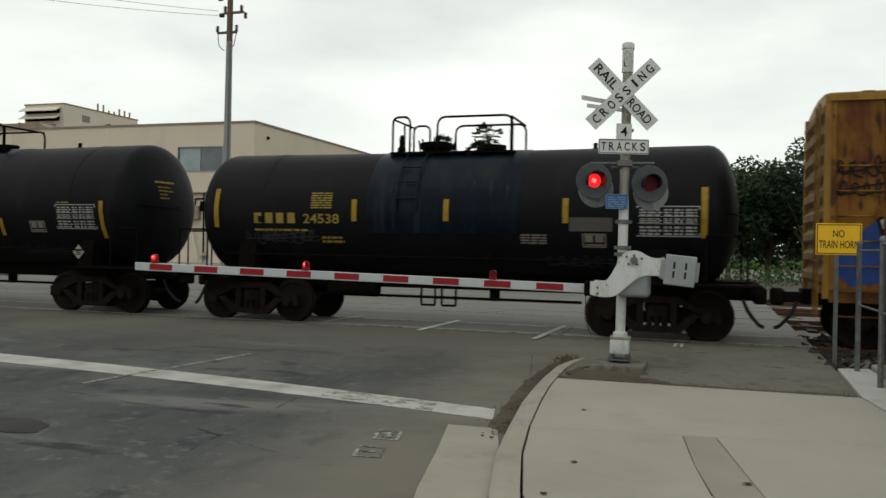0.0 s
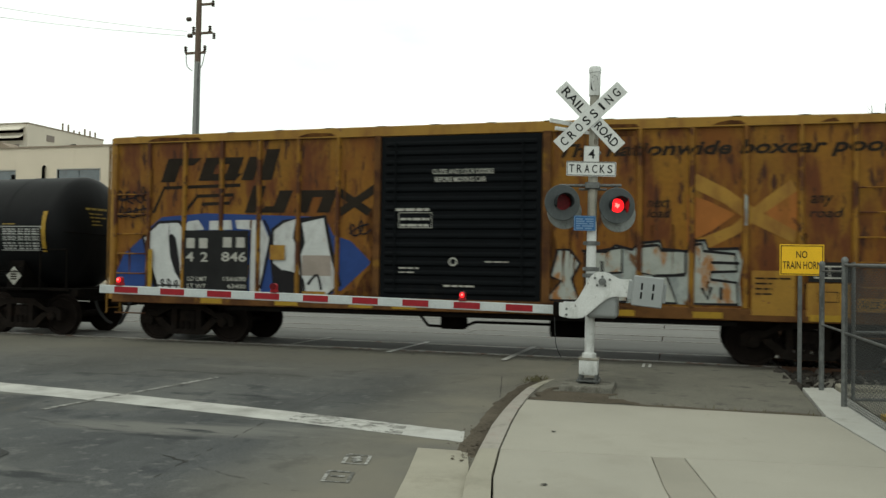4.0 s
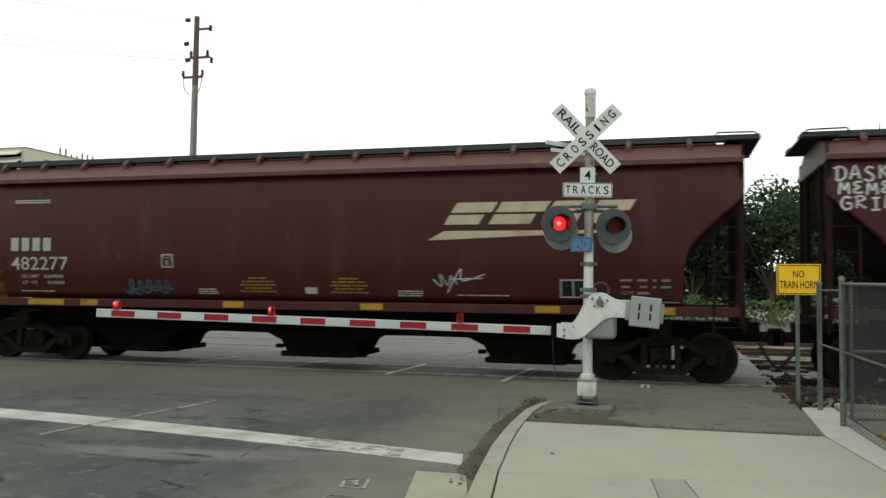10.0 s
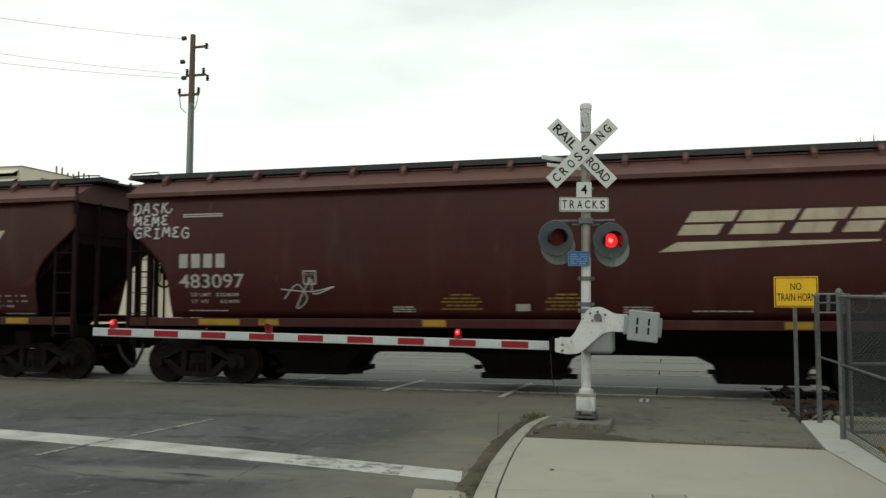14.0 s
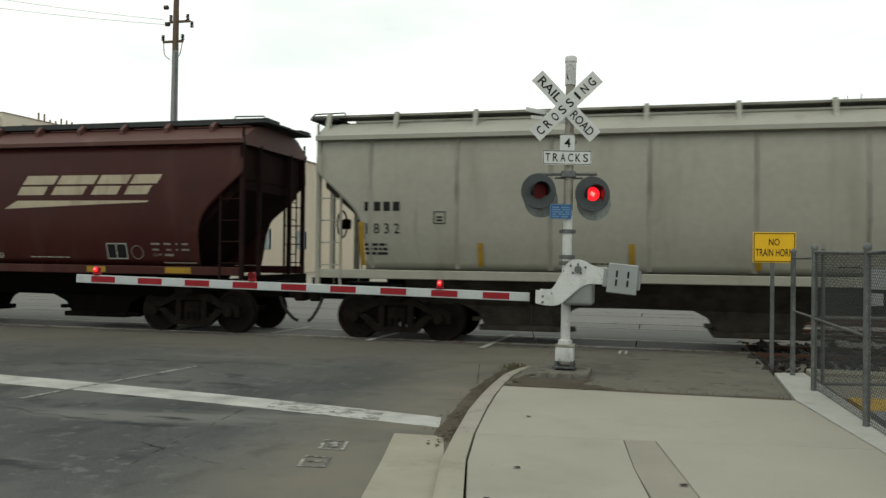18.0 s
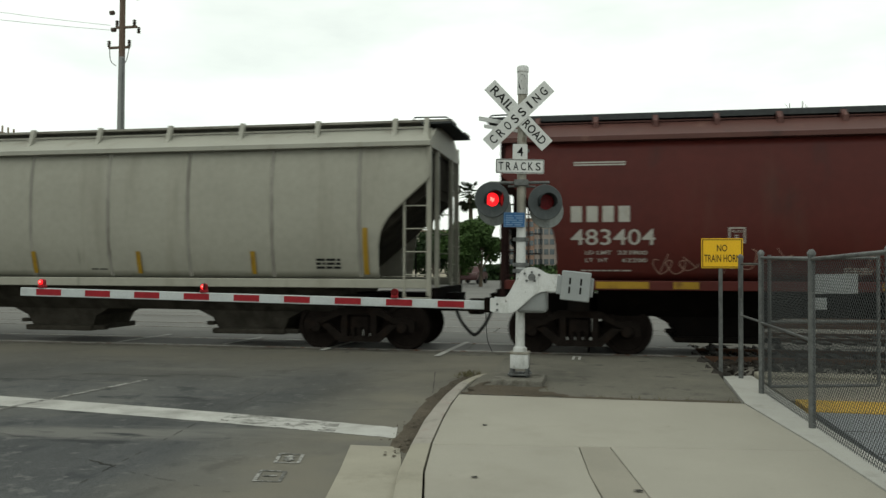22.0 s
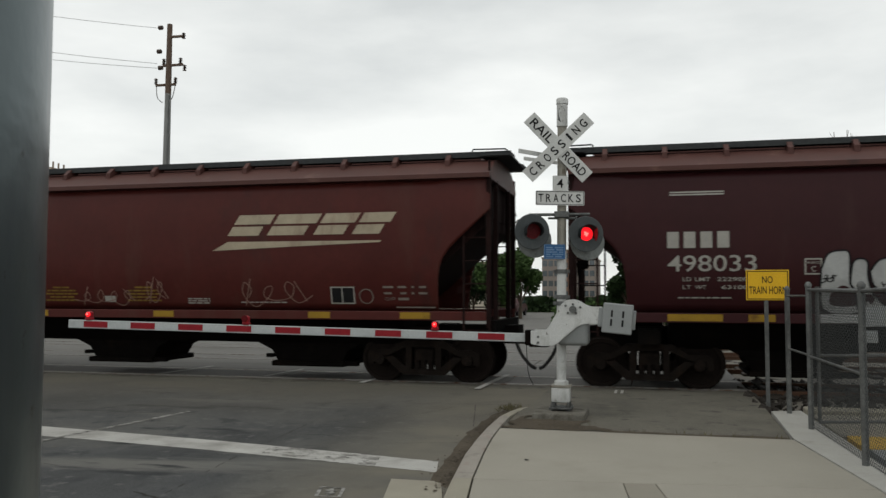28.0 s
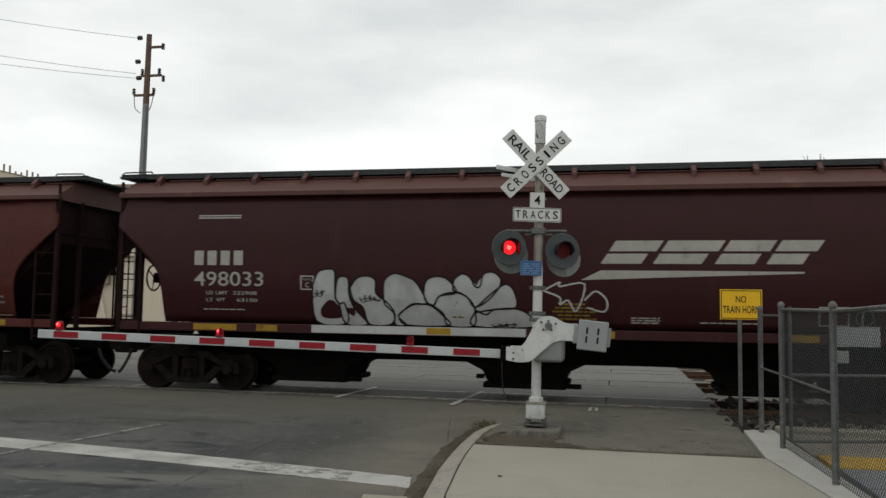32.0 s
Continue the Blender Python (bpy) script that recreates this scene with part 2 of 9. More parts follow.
M_RAIL = mat("rail_steel", (0.22, 0.205, 0.19), 0.45, 0.7, var=0.2, scale=6, dirt=[(RUST, 0.5, 0.7, 6.0, (1, 1, 1))])
M_RAILSIDE = mat("rusty_rail", (0.088, 0.0484, 0.0308), 0.85, 0.3, var=0.2, scale=8)
M_BALLAST = mat("ballast", (0.03146, 0.02783, 0.0242), 0.95, spec=0.12, var=0.35, scale=14, bump=1.0, bscale=22, fine=0.4)
M_TIE = mat("timber_tie", (0.03168, 0.02534, 0.02006), 0.9, var=0.3, scale=6, stretch=(6, 1, 6), bump=0.6)
M_GALV = mat("galvanized_steel", (0.125, 0.129, 0.126), 0.55, 0.5, var=0.25, scale=14, bump=0.12, bscale=120, fine=0.2, dirt=[((0.07, 0.072, 0.07), 0.5, 0.68, 4.0, (1, 1, 0.3)), ((0.19, 0.195, 0.19), 0.6, 0.72, 9.0, (1, 1, 0.5))])
# Vertical dark and light bands stand in for reflections; blotches and specks are stains.
M_GALVPOST = mat("streaked_galvanized_pole", (0.124, 0.152, 0.160), 0.30, 0.82, var=0.14, scale=26, stretch=(1, 1, 0.08), bump=0.04, bscale=60, fine=0.05,
                 dirt=[((0.078, 0.088, 0.089), 0.46, 0.64, 15.0, (1, 1, 0.12)), ((0.178, 0.217, 0.226), 0.56, 0.74, 24.0, (1, 1, 0.10)), ((0.064, 0.066, 0.062), 0.64, 0.72, 45, (1, 1, 0.6)), ((0.05, 0.046, 0.04), 0.67, 0.71, 170, (1, 1, 0.7))])
M_MESH = mat("weathered_fence_wire", (0.0425, 0.045, 0.045), 0.6, 0.4, var=0.15, scale=9)
M_BOXSILL = mat("rusted_sill_paint", (0.096, 0.044, 0.0144), 0.75, spec=0.1, var=0.25, scale=1.5, fine=0.2, dirt=[((0.04, 0.016, 0.008), 0.45, 0.65, 2.5, (1, 1, 1)), ((0.176, 0.092, 0.0144), 0.6, 0.7, 1.8, (1, 1, 1))])
M_SIGNWHITE = mat("white_sign_sheeting", (0.5227, 0.5306, 0.5148), 0.45, var=0.05, scale=4, dirt=[((0.3564, 0.3564, 0.3326), 0.6, 0.85, 3.0, (1, 1, 1))])
M_BLACK = mat("black_lettering", (0.014, 0.014, 0.014), 0.7, spec=0.08, var=0.25)
M_MAST = mat("silver_mast_paint", (0.259, 0.2456, 0.2091), 0.5, 0.25, var=0.16, scale=5, dirt=[((0.1577, 0.1372, 0.1022), 0.50, 0.70, 4.0, (1, 1, 0.25)), ((0.095, 0.075, 0.052), 0.60, 0.68, 11.0, (1, 1, 0.35)), ((0.06, 0.045, 0.032), 0.66, 0.70, 30.0, (1, 1, 0.6))])
M_MASTWHITE = mat("white_cast_paint", (0.4937, 0.5012, 0.4899), 0.5, var=0.08, scale=4, dirt=[((0.2992, 0.2992, 0.2768), 0.52, 0.74, 5.0, (1, 1, 0.6)), ((0.2244, 0.2169, 0.1945), 0.60, 0.72, 9, (1, 1, 0.7)), ((0.11, 0.10, 0.085), 0.655, 0.70, 22, (1, 1, 0.6))])
M_GREYALU = mat("grey_aluminium", (0.264, 0.2772, 0.2772), 0.5, 0.5, var=0.06, scale=6, bump=0.1, bscale=150)
M_HOOD = mat("black_signal_background", (0.05965, 0.06725, 0.06941), 0.6, spec=0.15, var=0.12, scale=5, dirt=[((0.1085, 0.1193, 0.1193), 0.5, 0.8, 4.0, (1, 1, 1))])
M_LAMPBACK = mat("weathered_lamp_back_paint", (0.20, 0.215, 0.21), 0.6, spec=0.2, var=0.2, scale=6, dirt=[((0.08, 0.085, 0.085), 0.5, 0.7, 5.0, (1, 1, 1))])
M_VISOR = mat("matt_black_visor", (0.022, 0.024, 0.025), 0.8, spec=0.05, var=0.2, scale=6)
M_REDLIT = mat("lit_red_lens", (1.0, 0.012, 0.02), 0.3, emit=1.1, var=0.25, scale=30)
M_REDCORE = mat("lit_lamp_core", (1.0, 0.16, 0.14), 0.3, emit=1.7, var=0.1, scale=30)
M_REDOFF = mat("unlit_lens_red", (0.09, 0.006, 0.008), 0.4, spec=0.1, var=0.3, scale=30)
M_REDBAND = mat("red_reflective", (0.2257, 0.01355, 0.01971), 0.5, spec=0.15, var=0.1, scale=5)
M_ARMWHITE = mat("white_reflective", (0.396, 0.4198, 0.4198), 0.45, var=0.06, scale=5, dirt=[((0.2851, 0.293, 0.2851), 0.55, 0.8, 3.0, (1, 1, 1))])
M_BLUESIGN = mat("blue_sign", (0.022, 0.088, 0.215), 0.45, var=0.06)
M_YELSIGN = mat("yellow_sign", (0.663, 0.391, 0.017), 0.45, var=0.05, scale=3)
M_MAROON = mat("maroon_car_paint", (0.0400, 0.0105, 0.0090), 0.42, var=0.12, scale=0.9, bump=0.04, bscale=8, fine=0.06, spec=0.15,
               dirt=[((0.06262, 0.02832, 0.02099), 0.55, 0.85, 1.6, (1, 1, 0.25)), (SOOT, 0.6, 0.85, 1.2, (0.7, 1, 0.3)), ((0.07826, 0.04531, 0.0315), 0.66, 0.74, 5.0, (1, 1, 0.15))])
M_MAROONDARK = mat("dark_maroon_car_paint", (0.0330, 0.0090, 0.0102), 0.4, var=0.1, scale=0.9, bump=0.04, bscale=8, fine=0.06, spec=0.15,
                   dirt=[((0.0458, 0.02023, 0.01828), 0.58, 0.85, 1.6, (1, 1, 0.25))])
M_MAROONROOF = mat("faded_maroon_roof", (0.07857, 0.03415, 0.02879), 0.55, spec=0.2, var=0.14, scale=1.2, fine=0.08,
                   dirt=[((0.1415, 0.07713, 0.05989), 0.6, 0.8, 2.0, (1, 1, 1)), (SOOT, 0.6, 0.85, 1.5, (1.2, 1, 1))])
M_MAROONRED = mat("red_oxide_car_paint", (0.0640, 0.0140, 0.0113), 0.42, var=0.12, scale=0.9, bump=0.04, bscale=8, fine=0.06, spec=0.15,
                  dirt=[((0.07063, 0.02948, 0.0215), 0.55, 0.85, 1.6, (1, 1, 0.25)), (SOOT, 0.6, 0.85, 1.2, (0.7, 1, 0.3))])
M_GREYCAR = mat("pale_grey_car_paint", (0.2573, 0.2501, 0.2087), 0.5, var=0.05, scale=0.6, fine=0.05, bump=0.03, bscale=8,
                dirt=[((0.1937, 0.1818, 0.147), 0.52, 0.8, 1.3, (1.4, 1, 0.2)), ((0.1337, 0.1234, 0.0999), 0.66, 0.8, 1.1, (1.6, 1, 0.1))])
M_GREYROOF = mat("pale_grey_roof", (0.2752, 0.27, 0.2312), 0.55, var=0.08, scale=1.0, dirt=[((0.1769, 0.1607, 0.1304), 0.55, 0.78, 1.6, (1.5, 1, 1))])
M_TANK = mat("black_tank_paint", (0.0054, 0.005616, 0.00612), 0.5, var=0.2, scale=1.1, bump=0.03, bscale=6, fine=0.1, spec=0.07,
             dirt=[((0.01512, 0.01512, 0.01598), 0.55, 0.85, 1.2, (1, 1, 0.3))])
M_TANKBLUE = mat("blue_black_jacket", (0.0032, 0.0060, 0.0105), 0.36, var=0.25, scale=1.0, bump=0.04, bscale=6, fine=0.1, spec=0.07,
                 dirt=[((0.0075, 0.0135, 0.0215), 0.46, 0.7, 2.2, (1.6, 1, 0.14)), ((0.016, 0.026, 0.038), 0.6, 0.72, 3.5, (2, 1, 0.06)), (SOOT, 0.55, 0.8, 1.3, (1, 1, 0.4))])
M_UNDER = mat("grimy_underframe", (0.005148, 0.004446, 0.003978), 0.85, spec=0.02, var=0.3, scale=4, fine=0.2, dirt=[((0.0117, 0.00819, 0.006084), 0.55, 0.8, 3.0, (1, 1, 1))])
M_TRUCK = mat("grimy_cast_steel", (0.01146, 0.009229, 0.007956), 0.85, spec=0.02, var=0.3, scale=6, fine=0.25, bump=0.3, bscale=50, dirt=[((0.02227, 0.01432, 0.0105), 0.5, 0.8, 4.0, (1, 1, 1))])
M_WHEEL = mat("brown_wheel_steel", (0.01498, 0.01161, 0.01011), 0.75, 0.2, spec=0.02, var=0.25, scale=5, fine=0.2)
M_GRATE = mat("dark_grating", (0.04752, 0.05069, 0.05227), 0.8, spec=0.02, var=0.2, scale=12)
M_BOXYEL = mat("weathered_yellow_paint", (0.1725, 0.08173, 0.009993), 0.6, spec=0.15, var=0.16, scale=0.8, bump=0.08, bscale=14, fine=0.12,
               dirt=[((0.129, 0.04644, 0.00731), 0.42, 0.62, 0.9, (1, 1, 0.5)), ((0.08428, 0.0258, 0.00731), 0.47, 0.6, 1.7, (1.1, 1, 0.35)), ((0.1998, 0.109, 0.01998), 0.64, 0.8, 1.7, (1, 1, 0.5)), ((0.03633, 0.01332, 0.00666), 0.55, 0.63, 6.0, (1.3, 1, 0.35)), (SOOT, 0.66, 0.78, 2.6, (1.5, 1, 0.2))])
M_RUSTRUN = mat("rust_run", (0.045, 0.018, 0.008), 0.85, spec=0.05, var=0.4, scale=8, dirt=[((0.10, 0.045, 0.012), 0.45, 0.6, 9.0, (1, 1, 0.3))])
# Maroon car ends: shade of the open ends put into the paint, over grime.
M_SHADEGRIME = mat("shaded_grimy_maroon_end", (0.017, 0.0095, 0.0088), 0.75, spec=0.03, var=0.3, scale=2, fine=0.15, dirt=[((0.03, 0.014, 0.012), 0.55, 0.75, 2.0, (1, 1, 0.3))])
M_WARN = mat("dull_yellow_stencil", (0.17, 0.11, 0.02), 0.65, var=0.2, scale=4)
M_PALEBLUE = mat("pale_blue_print", (0.13, 0.21, 0.33), 0.5, var=0.1)
M_TANKPATCH = mat("dark_grey_patch", (0.07, 0.066, 0.062), 0.65, var=0.15, scale=3)
M_STAIN = mat("oil_darkened_asphalt", (0.042, 0.042, 0.041), 0.85, spec=0.1, var=0.25, scale=3, bump=0.4, bscale=90, fine=0.3)
M_CARDARK = mat("dark_red_vehicle_paint", (0.06, 0.02, 0.02), 0.35, spec=0.4, var=0.1, scale=3)
M_TANKTAG = mat("faint_grey_tag", (0.03, 0.031, 0.032), 0.7, spec=0.05, var=0.3, scale=6)
M_BOXRIB = mat("yellow_rib_paint", (0.2334, 0.125, 0.01667), 0.55, spec=0.25, var=0.12, scale=1.5, fine=0.1, dirt=[((0.1375, 0.05418, 0.008335), 0.5, 0.75, 3.0, (1, 1, 0.4)), (RUST, 0.63, 0.7, 9.0, (1, 1, 1))])
M_BOXPOST = mat("rust_eaten_yellow_post", (0.1935, 0.09632, 0.01204), 0.6, spec=0.18, var=0.16, scale=1.5, fine=0.14, dirt=[((0.1204, 0.0473, 0.00774), 0.46, 0.62, 1.4, (1, 1, 0.5)), ((0.0602, 0.02064, 0.00774), 0.52, 0.57, 1.7, (1, 1, 0.7)), ((0.0258, 0.01118, 0.00688), 0.6, 0.64, 4.5, (1, 1, 0.6))])
M_BOXORANGE = mat("faded_orange_paint", (0.235, 0.085, 0.018), 0.6, spec=0.15, var=0.15, scale=2.0, fine=0.12, dirt=[((0.15, 0.06, 0.01), 0.5, 0.66, 2.5, (1, 1, 0.4)), ((0.05, 0.018, 0.008), 0.62, 0.67, 7.0, (1, 1, 0.6))])
M_PEEL = mat("peeling_pale_blue_spray_paint", (0.23, 0.25, 0.235), 0.55, var=0.18, scale=3, fine=0.15, dirt=[((0.10, 0.045, 0.014), 0.54, 0.60, 2.6, (1, 1, 0.7)), ((0.15, 0.165, 0.165), 0.5, 0.65, 5.0, (1, 1, 0.5)), ((0.18, 0.085, 0.02), 0.6, 0.66, 6.0, (1.4, 1, 0.4))])
M_BOXEND = mat("shaded_yellow_end", (0.1814, 0.09504, 0.01728), 0.65, spec=0.12, var=0.15, scale=1.2, dirt=[((0.05616, 0.02592, 0.009504), 0.42, 0.7, 1.6, (1, 1, 0.5)), (SOOT, 0.55, 0.8, 1.1, (1, 1, 1))])
M_DOOR = mat("black_blue_door", (0.004082, 0.00499, 0.005897), 0.65, spec=0.05, var=0.15, scale=1.2, fine=0.1, dirt=[((0.01361, 0.01247, 0.01134), 0.6, 0.8, 2.0, (1, 1, 0.4))])
M_STENCIL = mat("black_stencil", (0.02, 0.016, 0.012), 0.7, spec=0.03, var=0.25, scale=2, dirt=[((0.08, 0.04, 0.012), 0.66, 0.85, 3.0, (1, 1, 0.5))])
M_DECALW = mat("white_stencil", (0.300, 0.292, 0.262), 0.55, var=0.1, scale=4, dirt=[((0.175, 0.14, 0.1167), 0.58, 0.8, 6.0, (1, 1, 0.4))])
M_DECALDIM = mat("dull_stencil", (0.1795, 0.1555, 0.1317), 0.6, var=0.15, scale=6)
M_TABLEWHITE = mat("white_table_print", (0.26, 0.26, 0.25), 0.6, var=0.15, scale=6)
M_CREAM = mat("cream_stencil", (0.3366, 0.2894, 0.2087), 0.55, var=0.12, scale=3, dirt=[((0.202, 0.1346, 0.101), 0.55, 0.8, 3.0, (1, 1, 0.3))])
M_DECALY = mat("yellow_stencil", (0.225, 0.157, 0.030), 0.6, var=0.15, scale=4)
M_REFLY = mat("yellow_reflector", (0.2551, 0.153, 0.01391), 0.5, var=0.12, scale=3, dirt=[((0.1021, 0.04638, 0.01391), 0.55, 0.75, 4.0, (1, 1, 1))])
M_SPRAYW = mat("white_spray_paint", (0.4014, 0.4091, 0.4014), 0.5, var=0.12, scale=2.5, dirt=[((0.2547, 0.2471, 0.2393), 0.52, 0.75, 3.0, (1, 1, 0.5)), ((0.2702, 0.1544, 0.07719), 0.68, 0.74, 7.0, (1, 1, 0.6))])
M_SPRAYG = mat("silver_spray_paint", (0.3516, 0.359, 0.3516), 0.4, var=0.14, scale=1.6, dirt=[((0.2244, 0.2244, 0.2169), 0.55, 0.8, 2.0, (1, 1, 0.5))])
M_SPRAYPALE = mat("faded_pale_spray_paint", (0.264, 0.2772, 0.2508), 0.55, var=0.15, scale=3, dirt=[((0.2376, 0.1056, 0.033), 0.52, 0.62, 4.0, (1, 1, 0.5))])
M_SPRAYB = mat("blue_spray_paint", (0.01183, 0.0359, 0.1436), 0.5, var=0.2, scale=1.8, dirt=[((0.142, 0.07182, 0.01267), 0.68, 0.74, 4.0, (1, 1, 0.5))])
M_SPRAYK = mat("black_spray_paint", (0.012, 0.011, 0.012), 0.6, spec=0.08, var=0.25)
M_SPRAYGHOST = mat("faded_tag_paint", (0.2112, 0.132, 0.1056), 0.6, var=0.3, scale=5)
M_SPRAYBLUEGREY = mat("faded_blue_tag_paint", (0.03696, 0.0528, 0.07392), 0.6, var=0.25, scale=5)
M_GREYPATCH = mat("grey_patch", (0.22, 0.1848, 0.1584), 0.6, var=0.12, scale=3)
M_STUCCO = mat("cream_stucco", (0.54, 0.472, 0.378), 0.9, var=0.05, scale=0.3, bump=0.2, bscale=20, dirt=[((0.42, 0.36, 0.275), 0.55, 0.85, 0.5, (1, 1, 0.3))])
M_STUCCO2 = mat("pale_stucco", (0.5456, 0.5016, 0.4224), 0.9, var=0.05, scale=0.3, bump=0.2, bscale=20)
M_GLASS = mat("tinted_window_glass", (0.05, 0.065, 0.075), 0.12, var=0.3, scale=0.8, spec=0.8)
M_GLASSPALE = mat("pale_blind_glass", (0.264, 0.3168, 0.3256), 0.25, var=0.15, scale=0.8)
M_FRAME = mat("aluminium_window_frame", (0.264, 0.2552, 0.2376), 0.5, 0.3, var=0.1)
M_CAP = mat("brown_parapet_cap", (0.2288, 0.1848, 0.1408), 0.7, var=0.15)
M_OFFICE = mat("brown_office_panel", (0.22, 0.1892, 0.1672), 0.8, var=0.08, scale=0.5)
M_BRICKBROWN = mat("reddish_brown_panel", (0.21, 0.13, 0.095), 0.85, var=0.1, scale=0.5)
M_POLEWOOD = mat("weathered_pole_wood", (0.12, 0.085, 0.065), 0.85, var=0.25, scale=5, stretch=(6, 6, 0.4), bump=0.4)
M_POLEGREY = mat("grey_painted_pole", (0.22, 0.225, 0.22), 0.75, var=0.15, scale=5, stretch=(6, 6, 0.3))
M_PORC = mat("brown_porcelain", (0.07, 0.05, 0.04), 0.35, var=0.2)
M_WIRE = mat("line_wire", (0.22, 0.22, 0.22), 0.6, var=0.1)
M_LEAF = mat("tree_foliage", (0.01782, 0.03366, 0.01109), 0.7, spec=0.12, var=0.4, scale=1.2, fine=0.3, bscale=12)
M_LEAF2 = mat("bright_foliage", (0.03931, 0.0702, 0.01966), 0.7, spec=0.12, var=0.4, scale=1.2, fine=0.3, bscale=12)
M_BARK = mat("tree_bark", (0.088, 0.0704, 0.0528), 0.9, spec=0.12, var=0.3, scale=5, stretch=(4, 4, 0.6), bump=0.6)
M_PALM = mat("palm_frond", (0.02156, 0.03018, 0.01509), 0.7, spec=0.12, var=0.35, scale=3)
M_WEED = mat("dry_weeds", (0.0968, 0.088, 0.0484), 0.85, spec=0.12, var=0.35, scale=9)
M_PLASTIC = mat("dark_rubber", (0.02, 0.02, 0.02), 0.7, var=0.2)


# ---------------------------------------------------------------- mesh helpers
def part(name, bm, material, parent=None, label="", smooth=35):
    me = bpy.data.meshes.new(name)
    bm.to_mesh(me)
    bm.free()
    me.materials.append(material)
    if smooth:
        me.shade_smooth()
        me.set_sharp_from_angle(angle=radians(smooth))
    ob = new(name, me)
    if parent is not None:
        ob.parent = parent
    if label:
        ob["label"] = label
    return ob


def thing(name, m, label, category, group="", kind=""):
    ob = new(name)
    ob.empty_display_size = 0.3
    ob.matrix_basis = m
    return tagged(ob, label, category, group, kind)


def B():
    return bmesh.new()


def box(bm, x0, x1, y0, y1, z0, z1):
    v = [bm.verts.new((x, y, z)) for x in (x0, x1) for y in (y0, y1) for z in (z0, z1)]
    for f in ((0, 1, 3, 2), (4, 6, 7, 5), (0, 4, 5, 1), (2, 3, 7, 6), (0, 2, 6, 4), (1, 5, 7, 3)):
        bm.faces.new([v[i] for i in f])
    return bm


def rbox(bm, x0, x1, y0, y1, z0, z1, b=0.01, seg=1):
    t = B()
    box(t, x0, x1, y0, y1, z0, z1)
    bmesh.ops.bevel(t, geom=t.edges[:], offset=b, segments=seg, affect="EDGES", profile=0.5)
    me = bpy.data.meshes.new("t")
    t.to_mesh(me)
    t.free()
    bm.from_mesh(me)
    bpy.data.meshes.remove(me)
    return bm


def cyl(bm, p0, p1, r0, r1=None, n=12, caps=True):
    p0, p1 = Vector(p0), Vector(p1)
    r1 = r0 if r1 is None else r1
    d = (p1 - p0).normalized()
    a = d.orthogonal().normalized()
    b = d.cross(a)
    ring = []
    for p, r in ((p0, r0), (p1, r1)):
        ring.append([bm.verts.new(p + (a * math.cos(2 * math.pi * k / n) + b * math.sin(2 * math.pi * k / n)) * r) for k in range(n)])
    for k in range(n):
        bm.faces.new((ring[0][k], ring[0][(k + 1) % n], ring[1][(k + 1) % n], ring[1][k]))
    if caps:
        bm.faces.new(ring[0][::-1])
        bm.faces.new(ring[1])
    return bm


def lathe(bm, prof, centre=(0, 0, 0), axis="z", n=24, close=True):
    """prof: (radius, height) pairs along the axis."""
    c = Vector(centre)
    rings = []
    for r, h in prof:
        row = []
        for k in range(n):
            a = 2 * math.pi * k / n
            u, w = r * math.cos(a), r * math.sin(a)
            p = {"z": (u, w, h), "x": (h, u, w), "y": (u, h, w)}[axis]
            row.append(bm.verts.new(c + Vector(p)))
        rings.append(row)
    for q, s in zip(rings, rings[1:]):
        for k in range(n):
            bm.faces.new((q[k], q[(k + 1) % n], s[(k + 1) % n], s[k]))
    if close:
        bm.faces.new(rings[0][::-1])
        bm.faces.new(rings[-1])
    bmesh.ops.recalc_face_normals(bm, faces=bm.faces[:])
    return bm


def prism(bm, pts, a, b, plane="xz"):
    """A polygon in a plane, pushed from a to b along the third axis."""
    f = {"xz": lambda u, w, h: (u, h, w), "yz": lambda u, w, h: (h, u, w), "xy": lambda u, w, h: (u, w, h)}[plane]
    lo = [bm.verts.new(f(u, w, a)) for u, w in pts]
    hi = [bm.verts.new(f(u, w, b)) for u, w in pts]
    made = [bm.faces.new(lo), bm.faces.new(hi[::-1])]
    n = len(pts)
    for k in range(n):
        made.append(bm.faces.new((lo[k], lo[(k + 1) % n], hi[(k + 1) % n], hi[k])))
    bmesh.ops.recalc_face_normals(bm, faces=made)
    return bm


def tube(bm, pts, r, n=8):
    for p, q in zip(pts, pts[1:]):
        cyl(bm, p, q, r, n=n)
    return bm


def arc(cx, cz, r, a0, a1, n):
    return [(cx + r * math.cos(radians(a0 + (a1 - a0) * k / n)), cz + r * math.sin(radians(a0 + (a1 - a0) * k / n))) for k in range(n + 1)]


TEXTS = {}


def words(s, bold=0.0, shear=0.0):
    """The outline of a text as vertices and faces inside a unit box."""
    if (s, bold, shear) not in TEXTS:
        cu = bpy.data.curves.new("t", "FONT")
        cu.body, cu.offset, cu.shear, cu.resolution_u = s, bold, shear, 3
        ob = new("t", cu)
        me = bpy.data.meshes.new_from_object(ob)
        vs = [(v.co.x, v.co.y) for v in me.vertices]
        x0, x1 = min(v[0] for v in vs), max(v[0] for v in vs)
        y0, y1 = min(v[1] for v in vs), max(v[1] for v in vs)
        TEXTS[s, bold, shear] = ([((x - x0) / (x1 - x0), (y - y0) / (y1 - y0)) for x, y in vs], [tuple(p.vertices) for p in me.polygons])
        bpy.data.objects.remove(ob)
        bpy.data.curves.remove(cu)
        bpy.data.meshes.remove(me)
    return TEXTS[s, bold, shear]


